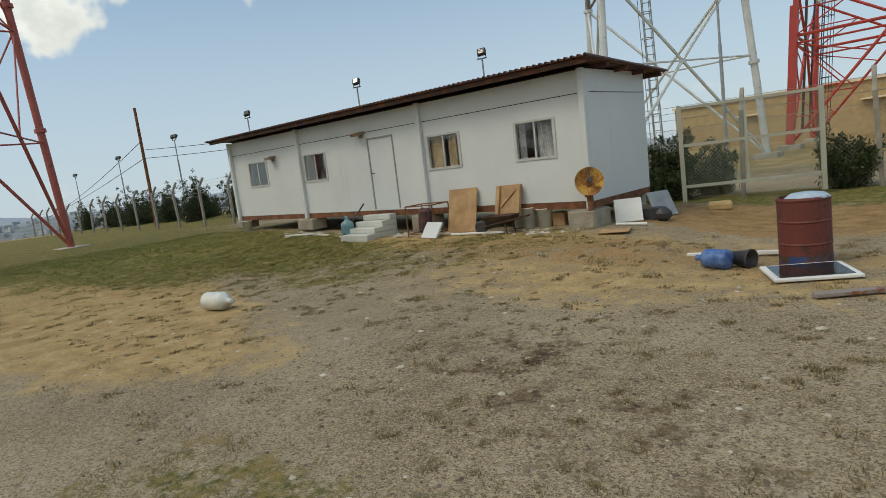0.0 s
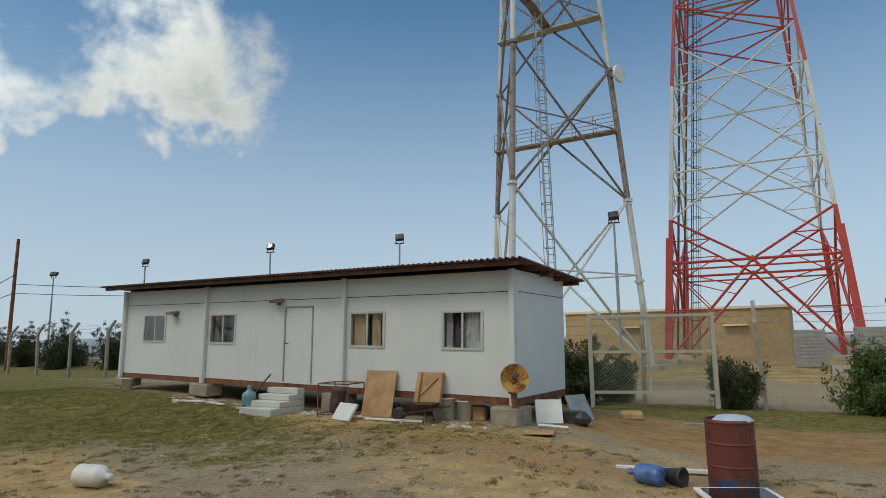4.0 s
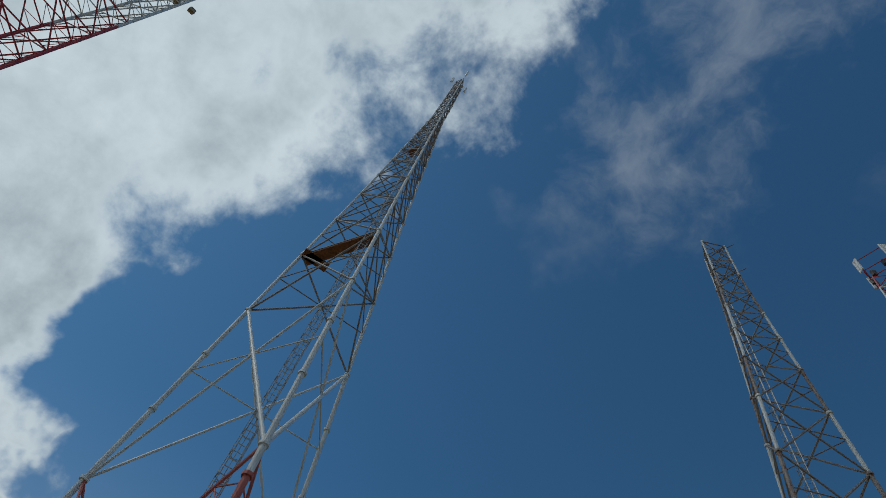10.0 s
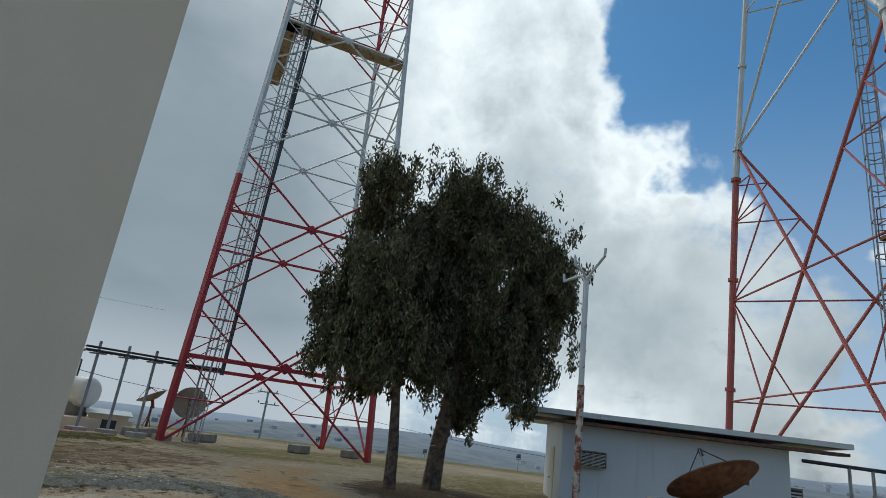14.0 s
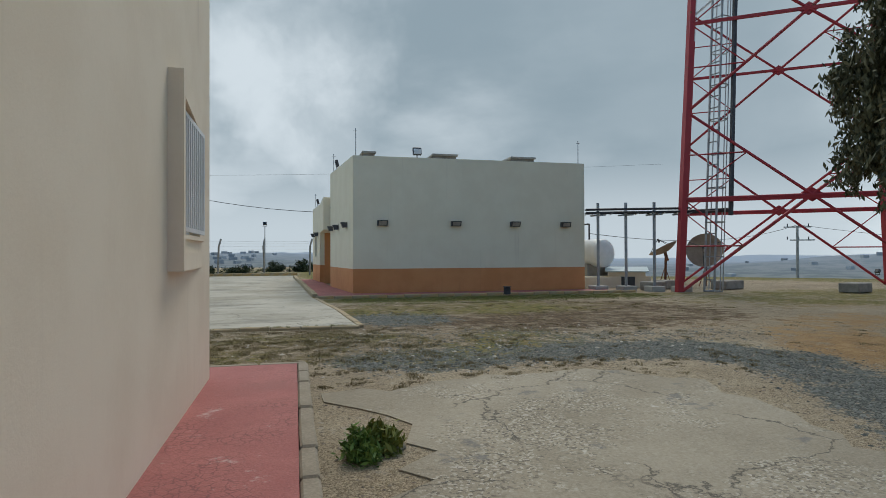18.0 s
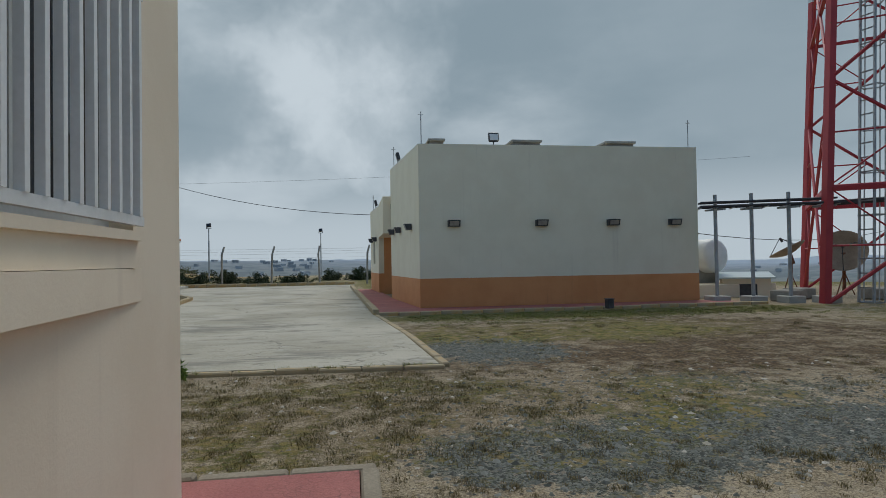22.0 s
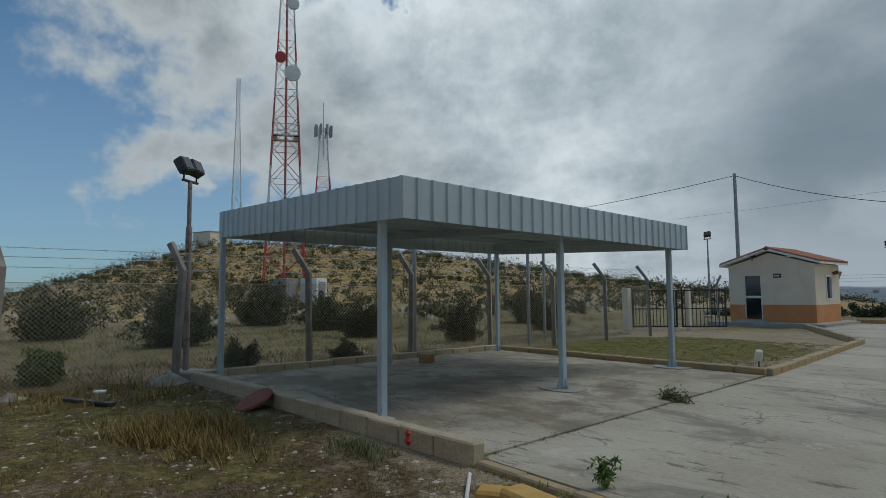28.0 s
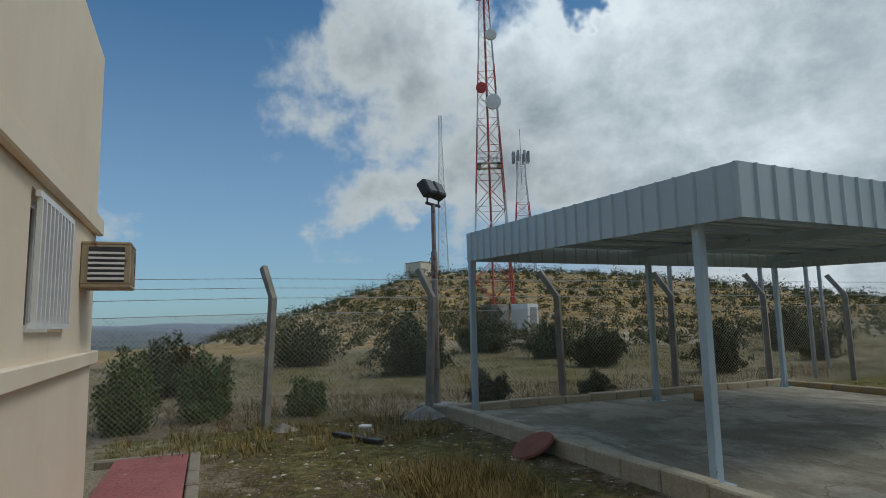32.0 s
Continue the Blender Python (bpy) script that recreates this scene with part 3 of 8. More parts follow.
carport_floor = tagged(part("carport_floor", Mesh().prism([(3.56, -16.62), (11.25, -16.45), (11.35, -24.75), (4.01, -24.5)], -0.2, SLAB + 0.02), M_CARPORT_SLAB), "grey concrete carport floor with tyre stains", "floor", kind="structure")
PATH_TOP = 0.44
walkway = tagged(part("walkway", Mesh().prism([(-1.75, -4.2), (-1.75, -12.0), (9.75, -12.0), (9.75, -11.15), (-0.73, -11.15), (-0.73, -4.2)], -0.1, PATH_TOP), M_RED_FLOOR), "red painted concrete walk along the cream building", "walkway", kind="structure")
walkway_2 = tagged(part("walkway_far", Mesh().prism([(-2.45, -24.75), (-1.8, -40.0), (-3.0, -40.0), (-3.3, -31.7), (-3.83, -26.2), (-13.4, -26.2), (-14.6, -24.9)], -0.1, PATH_TOP), M_RED_FLOOR), "red painted walk round the equipment hall", "walkway", kind="structure")


def kerb_run(a, b, top, width=0.14, depth=0.35, length=0.62, name="kerb", mat=None):
    """A row of kerb stones from a to b, each a little out of line."""
    a, b = Vector(a), Vector(b)
    total = (b - a).length
    n = max(1, round(total / length))
    root = thing(name, "row of grey concrete kerb stones" if mat else "row of faded yellow concrete kerb stones", "kerb", kind="structure")
    w = (b - a) / n
    turn = math.degrees(math.atan2(w.y, w.x))
    shared = [bevelled(Mesh().box((0, 0, 0), (w.length - 0.012, width, depth)).data("kerb_stone", mat or M_KERB), 0.018) for _ in range(1)]
    for i in range(n):
        p = a + w * (i + 0.5)
        ob = part("kerb_stone", shared[0], None, root)
        ob.matrix_world = pose(p.x, p.y, top - depth / 2 + random.uniform(-0.012, 0.012), random.uniform(-1, 1), random.uniform(-0.6, 0.6), turn + random.uniform(-0.7, 0.7))
    return root


kerb_run((-1.82, -4.2, 0), (-1.82, -12.05, 0), PATH_TOP + 0.01, 0.13, mat=M_WALK_KERB)
kerb_run((-1.88, -12.08, 0), (9.88, -12.08, 0), PATH_TOP + 0.01, 0.13, mat=M_WALK_KERB)
kerb_run((9.83, -12.0, 0), (9.83, -10.9, 0), PATH_TOP + 0.01, 0.13, mat=M_WALK_KERB)
kerb_run((-3.02, -16.22, 0), (3.5, -16.52, 0), SLAB + 0.004, 0.13)
kerb_run((3.5, -16.52, 0), (11.35, -16.35, 0), SLAB + 0.16, 0.18, mat=M_BLOCK)
kerb_run((11.35, -16.35, 0), (11.45, -24.85, 0), SLAB + 0.16, 0.18, mat=M_BLOCK)
kerb_run((-3.05, -16.3, 0), (-2.83, -20.0, 0), SLAB + 0.006, 0.14)
kerb_run((-2.83, -20.0, 0), (-2.4, -24.6, 0), SLAB + 0.006, 0.14)
kerb_run((-2.38, -24.7, 0), (-1.7, -43.6, 0), SLAB + 0.14, 0.18)
kerb_run((-2.4, -24.72, 0), (-14.7, -24.85, 0), PATH_TOP + 0.02, 0.18)
kerb_run((11.4, -24.9, 0), (4.0, -24.6, 0), SLAB + 0.14, 0.18)
kerb_run((4.0, -24.6, 0), (5.0, -34.2, 0), SLAB + 0.14, 0.18)
kerb_run((5.0, -34.2, 0), (9.2, -42.3, 0), SLAB + 0.14, 0.18)
kerb_run((8.8, -47.9, 0), (-1.9, -47.9, 0), SLAB + 0.2, 0.18)

# ---- cream building that the walk goes round ----
BX0, BX1, BY0, BY1, BTOP = -0.76, 7.95, -11.28, -4.2, 4.96
BYE = -11.1
SKEW = math.degrees(math.atan2(BYE - BY0, BX1 - BX0))
south = lambda x: BY0 + (x - BX0) * (BYE - BY0) / (BX1 - BX0)


def wall_with_holes(name, a, b, z0, z1, thick, holes, mat, label, parent=None):
    """An upright wall from a to b (plan), outer face on the right of that way, with openings (s0, s1, z0, z1) through it."""
    a, b = Vector((*a, 0)), Vector((*b, 0))
    w = (b - a).normalized()
    inward = Vector((-w.y, w.x, 0))
    L = (b - a).length
    ss = sorted({0.0, L, *[h[0] for h in holes], *[h[1] for h in holes]})
    zs = sorted({z0, z1, *[h[2] for h in holes], *[h[3] for h in holes]})
    m = Mesh()
    for s0, s1 in zip(ss, ss[1:]):
        col = []
        for q0, q1 in zip(zs, zs[1:]):
            inside = any(h[0] < (s0 + s1) / 2 < h[1] and h[2] < (q0 + q1) / 2 < h[3] for h in holes)
            if not inside and col and col[-1][1] == q0:
                col[-1][1] = q1
            elif not inside:
                col.append([q0, q1])
        for q0, q1 in col:
            p = [a + w * s0, a + w * s1, a + w * s1 + inward * thick, a + w * s0 + inward * thick]
            m.faces([(v.x, v.y, q) for q in (q0, q1) for v in p], ((0, 3, 2, 1), (4, 5, 6, 7), (0, 1, 5, 4), (1, 2, 6, 5), (2, 3, 7, 6), (3, 0, 4, 7)))
    return tagged(part(name, m, mat, parent), label, "wall", kind="structure")


WIN = (2.06, 2.97)
wall_with_holes("wall_west", (BX0, BY1), (BX0, BY0), 0.0, BTOP, 0.25, [(4.86, 6.36, 1.89, 3.14)], M_WALL, "cream plastered outside wall with a barred window")
wall_with_holes("wall_south", (BX0 + 0.25, south(BX0 + 0.25)), (BX1, BYE), 0.0, BTOP, 0.25, [(5.82, 7.0, *WIN), (1.6, 3.0, *WIN)], M_WALL, "cream plastered outside wall with barred windows")
wall_with_holes("wall_east", (BX1, BYE + 0.26), (BX1, BY1), 0.0, BTOP, 0.25, [], M_WALL, "cream plastered outside wall")
wall_with_holes("wall_north", (BX1 - 0.25, BY1), (BX0 + 0.25, BY1), 0.0, BTOP, 0.25, [], M_WALL, "cream plastered outside wall")
tagged(part("roof", Mesh().span((BX0 + 0.26, BYE + 0.27, BTOP - 0.45), (BX1 - 0.27, BY1 - 0.26, BTOP - 0.25)), M_CONCRETE), "flat concrete roof behind a parapet", "roof", kind="structure")


def barred_window(name, at, turn, width, z0, z1, surround=True, ledge=0.0):
    """A recessed window with white bars; local x along the wall, local -y outwards."""
    root = thing(name, "window with white steel bars in a raised cream surround", "window", (at[0], at[1], 0), turn, kind="structure")
    frame_w, out = 0.13, 0.12
    x0, x1 = -width / 2, width / 2
    if surround:
        # the raised surround thins out into the wall towards its far end
        m = Mesh()
        for lo, hi in ((z0 - 0.15, z0), (z1, z1 + 0.2)):
            m.prism([(x0 - frame_w, -out), (x1 + 0.1, -0.003), (x1 + 0.1, 0.0), (x0 - frame_w, 0.0)], lo, hi)
        m.prism([(x0 - frame_w, -out), (x0, -out * 0.92), (x0, 0.0), (x0 - frame_w, 0.0)], z0, z1)
        part("surround", m, M_WALL, root)
    if ledge:
        part("window_sill", Mesh().span((x0 + 0.002, -0.02, z0 + 0.002), (x1 - 0.002, 0.2, z0 + ledge)).span((x0 + 0.002, -0.045, z0 + ledge), (x1 - 0.002, 0.2, z0 + ledge + 0.04)), M_WALL, root)
        z0 += ledge + 0.045
    part("window_frame", Mesh().span((x0, 0.10, z0), (x1, 0.14, z0 + 0.05)).span((x0, 0.10, z1 - 0.05), (x1, 0.14, z1)).span((x0, 0.10, z0 + 0.05), (x0 + 0.05, 0.14, z1 - 0.05)).span((x1 - 0.05, 0.10, z0 + 0.05), (x1, 0.14, z1 - 0.05)).span((-0.025, 0.10, z0 + 0.05), (0.025, 0.14, z1 - 0.05)), M_WHITE, root)
    for s in (-1, 1):
        part("pane", Mesh().span((min(0, s * (width / 2 - 0.05)) + 0.01, 0.115, z0 + 0.05), (max(0, s * (width / 2 - 0.05)) - 0.01, 0.123, z1 - 0.05)), M_GLASS, root)
    grille = part("grille", Mesh().span((x0 + 0.01, -0.05, z0 + 0.02), (x1 - 0.01, -0.02, z0 + 0.06)).span((x0 + 0.01, -0.05, z1 - 0.06), (x1 - 0.01, -0.02, z1 - 0.02)), M_WHITE, root)
    bars = int(width / 0.11)
    bar = Mesh().span((-0.017, -0.055, z0 + 0.06), (0.012, -0.024, z1 - 0.06)).data("bar", M_WHITE)
    for i in range(bars):
        part("bar", bar, None, grille).location.x = x0 + (i + 0.5) * width / bars
    return root


barred_window("window_1", (BX0, BY1 - 5.61), -90, 1.5, 1.89, 3.14, ledge=0.12)
barred_window("window_2", (BX0 + 0.25 + 6.41, south(BX0 + 6.66)), SKEW, 1.18, *WIN, surround=False)
barred_window("window_3", (BX0 + 0.25 + 2.3, south(BX0 + 2.55)), SKEW, 1.4, *WIN, surround=False)
for z0, z1, nm in ((3.03, 3.2, "band_upper"), (1.74, 1.87, "band_lower")):
    band = part(nm, Mesh().span((0.0, -0.07, z0), (BX1 - 1.0, -0.001, z1)), M_WALL, bevel=0.012)
    band.matrix_world = pose(1.0, south(1.0), 0, 0, 0, SKEW)
    tagged(band, "raised cream plaster band along the wall", "trim", kind="structure")

# ---- equipment hall ----
HT, HL, OT = 5.6, 4.55, 1.345


def hall():
    wall_with_holes("wall_hall_front", (-3.83, -26.3), (-13.3, -26.3), OT, HT, 0.25, [], M_WALL_PALE, "pale cream plastered hall wall")
    wall_with_holes("wall_hall_front_base", (-3.83, -26.3), (-13.3, -26.3), 0.0, OT, 0.25, [], M_ORANGE, "orange painted plinth of the hall wall")
    wall_with_holes("wall_hall_side", (-3.3, -31.7), (-3.828, -26.31), OT, HT, 0.25, [], M_WALL_PALE, "pale cream plastered hall wall")
    wall_with_holes("wall_hall_side_base", (-3.3, -31.7), (-3.828, -26.31), 0.0, OT, 0.25, [], M_ORANGE, "orange painted plinth of the hall wall")
    # porch recess, then the low wing
    wall_with_holes("wall_hall_porch", (-4.5, -36.2), (-4.6, -31.96), 0.0, HL, 0.2, [(2.05, 3.05, PATH_TOP, 2.6)], M_WALL, "cream porch wall with a door")
    tagged(part("porch_lintel", Mesh().span((-4.4, -36.2, 3.05), (-3.0, -31.95, HL)), M_WALL_PALE), "pale cream wall over the porch", "wall", kind="structure")
    wall_with_holes("wall_wing", (-2.75, -39.7), (-3.0, -36.2), OT, HL, 0.25, [(1.2, 2.0, 1.8, 3.0)], M_WALL_PALE, "pale cream plastered wing wall with a window")
    wall_with_holes("wall_wing_base", (-2.75, -39.7), (-3.0, -36.2), 0.0, OT, 0.25, [], M_ORANGE, "orange painted plinth of the wing")
    wall_with_holes("wall_wing_return", (-3.25, -36.21), (-4.4, -36.21), 0.0, 3.05, 0.2, [], M_ORANGE, "orange painted porch return")
    wall_with_holes("wall_hall_back", (-13.3, -39.95), (-2.75, -39.95), 0.0, HL, 0.25, [], M_WALL_PALE, "pale cream plastered back wall")
    wall_with_holes("wall_hall_west", (-13.3, -26.551), (-13.3, -39.7), 0.0, HT, 0.25, [], M_WALL_PALE, "pale cream plastered hall wall")
    wall_with_holes("wall_hall_step", (-13.0, -31.71), (-3.57, -31.71), HL - 0.2, HT, 0.2, [], M_WALL_PALE, "pale cream parapet of the high hall")
    tagged(part("roof_hall", Mesh().span((-13.0, -31.7, HT - 0.5), (-4.1, -26.6, HT - 0.3)).span((-13.0, -39.6, HL - 0.5), (-3.3, -31.95, HL - 0.3)), M_CONCRETE), "flat concrete hall roof", "roof", kind="structure")


hall()


# ---- white cabin on piers ----
M_BEIGE_CLOTH = material("beige_curtain", mottled((0.36, 0.27, 0.16), (0.46, 0.36, 0.23), 6.0), 0.9)
M_PALE_CLOTH = material("pale_curtain", mottled((0.26, 0.28, 0.31), (0.44, 0.45, 0.46), 9.0), 0.9)
CX0, CX1, CY0, CY1, CZ0, CZ1 = -17.8, -4.66, 10.0, 12.45, 0.76, 3.16


M_PIER = material("rough_pier_concrete", mottled((0.24, 0.205, 0.155), (0.40, 0.36, 0.29), 3.0, 40.0, 0.4), 0.95, bump=grainy(22.0, 0.7, 0.03))
M_FRAME = material("pale_window_metal", mottled((0.52, 0.53, 0.52), (0.62, 0.63, 0.62), 3.0), 0.45, 0.2)
M_CLEAR = material("clear_glass", rgb(0.92, 0.95, 0.95), 0.02)
M_CLEAR.node_tree.nodes["Principled BSDF"].inputs["Transmission Weight"].default_value = 1.0


def cabin():
    root = thing("site_cabin", "long white panel cabin on concrete piers, brown sheet roof", "cabin", (0, 0, 0))
    wins = [(1.06, 2.09, 1.72, 2.42), (4.13, 5.12, 1.70, 2.40), (9.05, 9.99, 1.68, 2.38), (11.51, 12.4, 1.67, 2.36)]
    door = (6.96, 7.88, 0.80, 2.56)
    holes = wins + [door]
    front = wall_with_holes("front_wall", (CX0, CY0), (CX1, CY0), CZ0, CZ1, 0.08, holes, M_CABIN, "white metal-faced panel wall", root)
    for nm, a, b in (("end_wall", (CX1, CY0 + 0.081), (CX1, CY1)), ("back_wall", (CX1 - 0.081, CY1), (CX0, CY1)), ("end_wall", (CX0, CY1 - 0.081), (CX0, CY0 + 0.081))):
        wall_with_holes(nm, a, b, CZ0, CZ1, 0.08, [], M_CABIN, "white metal-faced panel wall", root)
    for o in root.children:
        del o["category"], o["kind"]
    part("cabin_floor", Mesh().span((CX0 + 0.09, CY0 + 0.09, CZ0), (CX1 - 0.09, CY1 - 0.09, CZ0 + 0.05)), M_WOOD, root)
    part("floor_beam", Mesh().span((CX0, CY0 + 0.01, CZ0 - 0.14), (CX1, CY0 + 0.09, CZ0 - 0.003)), M_RUST, root, "rusty steel floor beam")
    part("floor_beam", Mesh().span((CX1 - 0.09, CY0 + 0.1, CZ0 - 0.14), (CX1 - 0.01, CY1, CZ0 - 0.003)), M_RUST, root, "rusty steel floor beam")
    for x in (CX0 + 0.06, CX0 + 3.95, CX0 + 8.87, CX1 - 0.06):
        part("column", Mesh().span((x - 0.06, CY0 - 0.10, CZ0 - 0.14), (x + 0.06, CY0 - 0.003, CZ1 + 0.02)), M_CABIN, root, bevel=0.01)
    # ribbed roof that rises to the front
    rx0, rx1, ry0, ry1 = CX0 - 0.55, CX1 + 0.36, CY0 - 0.55, CY1 + 0.45
    roof = Mesh()
    n = int((rx1 - rx0) / 0.13)
    rise = lambda y: CZ1 + 0.12 + (CY0 - y) * 0.05
    xs = []
    for i in range(n):
        x = rx0 + (rx1 - rx0) * i / n
        w = (rx1 - rx0) / n
        xs += [(x, 0.0), (x + w * 0.55, 0.0), (x + w * 0.65, 0.032), (x + w * 0.9, 0.032)]
    xs.append((rx1, 0.0))
    k = len(xs)
    roof.faces([(x, y, rise(y) + h + dz) for y, dz in ((ry0, 0), (ry1, 0), (ry0, -0.012), (ry1, -0.012)) for x, h in xs],
               [(i, i + 1, k + i + 1, k + i) for i in range(k - 1)] + [(2 * k + i + 1, 2 * k + i, 3 * k + i, 3 * k + i + 1) for i in range(k - 1)] + [(i + 1, i, 2 * k + i, 2 * k + i + 1) for i in range(k - 1)])
    part("roof_sheet", roof, M_ROOF_BROWN, root, "ribbed brown steel roof sheet")
    for i in range(5):
        y = ry0 + 0.12 + (ry1 - ry0 - 0.3) * i / 4
        part("purlin", Mesh().span((rx0 + 0.1, y, rise(y) - 0.10), (rx1 - 0.1, y + 0.07, rise(y) - 0.02)), M_ROOF_BROWN, root)
    part("wall_seam", Mesh().span((CX0 + 0.1, CY0 - 0.006, CZ1 - 0.42), (CX1 - 0.1, CY0 - 0.001, CZ1 - 0.405)), M_DARK, root, "dark open panel joint")
    part("wall_seam", Mesh().span((CX1 + 0.001, CY0 + 0.1, CZ1 - 0.42), (CX1 + 0.006, CY1 - 0.05, CZ1 - 0.405)), M_DARK, root, "dark open panel joint")
    for s0, s1, z0, z1 in wins:
        x0, x1 = CX0 + s0, CX0 + s1
        w = part("window", Mesh().span((x0 - 0.04, CY0 - 0.02, z0 - 0.05), (x1 + 0.04, CY0 - 0.002, z0)).span((x0 - 0.04, CY0 - 0.02, z1), (x1 + 0.04, CY0 - 0.002, z1 + 0.04)).span((x0 - 0.04, CY0 - 0.02, z0), (x0 + 0.02, CY0 + 0.03, z1)).span((x1 - 0.02, CY0 - 0.02, z0), (x1 + 0.04, CY0 + 0.03, z1)).span(((x0 + x1) / 2 - 0.02, CY0, z0), ((x0 + x1) / 2 + 0.02, CY0 + 0.03, z1)), M_FRAME, root, "sliding window in a pale metal frame")
        for a, b in ((x0 + 0.02, (x0 + x1) / 2 - 0.02), ((x0 + x1) / 2 + 0.02, x1 - 0.02)):
            part("pane", Mesh().span((a, CY0 + 0.012, z0), (b, CY0 + 0.018, z1)), M_CLEAR, w).visible_shadow = False
    for (s0, s1, z0, z1), spans, cloth in ((wins[2], ((0.04, 0.44), (0.6, 0.86)), M_BEIGE_CLOTH), (wins[3], ((0.04, 0.22), (0.54, 0.94)), M_PALE_CLOTH)):
        for u0, u1 in spans:
            m = Mesh()
            n = 14
            for i in range(n):
                xa, xb = (CX0 + s0 + (s1 - s0) * (u0 + (u1 - u0) * (i + j) / n) for j in (0, 1))
                ya, yb = (CY0 + 0.075 + 0.012 * ((i + j) % 2) for j in (0, 1))
                m.faces([(xa, ya, z0), (xb, yb, z0), (xb, yb, z1), (xa, ya, z1), (xa, ya + 0.006, z0), (xb, yb + 0.006, z0), (xb, yb + 0.006, z1), (xa, ya + 0.006, z1)], ((0, 1, 2, 3), (7, 6, 5, 4), (3, 2, 6, 7), (1, 0, 4, 5)))
            part("curtain", m, cloth, root, "pleated window curtain")
    for x, z in ((CX0 + 2.55, 2.5), (CX0 + 6.75, 2.72)):
        part("outside_lamp", Mesh().box((x, CY0 - 0.12, z), (0.3, 0.22, 0.07), m=Matrix.Rotation(radians(12), 3, "X")).span((x - 0.05, CY0 - 0.05, z - 0.1), (x + 0.05, CY0 - 0.002, z + 0.02)), M_BROWN_GREY, root, "small rusty outside lamp")
    # invented block, added to shut out the light behind the underfloor gap
    part("back_skirt", Mesh().span((CX0, CY1 - 0.2, lie(CX0, CY1) - 0.1), (CX1 - 0.1, CY1, CZ0 - 0.15)), M_CONCRETE, root, "added block that keeps the gap under the cabin dark")
    x0, x1 = CX0 + door[0], CX0 + door[1]
    leaf = part("door", Mesh().span((x0 + 0.02, CY0 + 0.005, door[2]), (x1 - 0.02, CY0 + 0.05, door[3] - 0.01)), M_CABIN, root, "plain white door with a dark frame")
    part("door_frame", Mesh().span((x0 - 0.02, CY0 - 0.015, door[2]), (x0 + 0.018, CY0 + 0.06, door[3])).span((x1 - 0.018, CY0 - 0.015, door[2]), (x1 + 0.02, CY0 + 0.06, door[3])).span((x0 - 0.02, CY0 - 0.015, door[3] - 0.008), (x1 + 0.02, CY0 + 0.06, door[3] + 0.03)), M_GREY_STEEL, leaf)
    part("door_handle", Mesh().rod((x0 + 0.07, CY0, 1.7), (x0 + 0.07, CY0 - 0.05, 1.7), 0.012).rod((x0 + 0.07, CY0 - 0.05, 1.7), (x0 + 0.19, CY0 - 0.05, 1.7), 0.01), M_DARK, leaf)
    for x, w in ((CX0 + 0.0, 0.55), (CX0 + 3.6, 0.75), (CX0 + 8.4, 0.6), (CX1 - 0.42, 0.56)):
        part("pier", Mesh().span((x, CY0 - (0.3 if x > CX1 - 1 else 0.2), lie(x, CY0) - 0.1), (x + w, CY0 + 0.35, CZ0 - 0.145)), M_PIER, root, "rough concrete pier", bevel=0.03)
    # the whole cabin has settled towards its east end
    root.matrix_world = pose(CX1 - 2.6, 0, CZ0, 0, 1.1, 0) @ pose(2.6 - CX1, 0, -CZ0)
    return root


cabin()


# ---- lattice towers ----
def loose(m):
    """The separate bars of a mesh, one mesh each."""
    home = list(range(len(m.v)))

    def top(i):
        while home[i] != i:
            i = home[i]
        return i
    for f in m.f:
        for q in f[1:]:
            home[top(q)] = top(f[0])
    bars = {}
    for f in m.f:
        bars.setdefault(top(f[0]), []).append(f)
    out = []
    for fs in bars.values():
        ids = sorted({q for f in fs for q in f})
        at = {q: k for k, q in enumerate(ids)}
        out.append(Mesh().faces([m.v[q] for q in ids], [tuple(at[q] for q in f) for f in fs]))
    return out


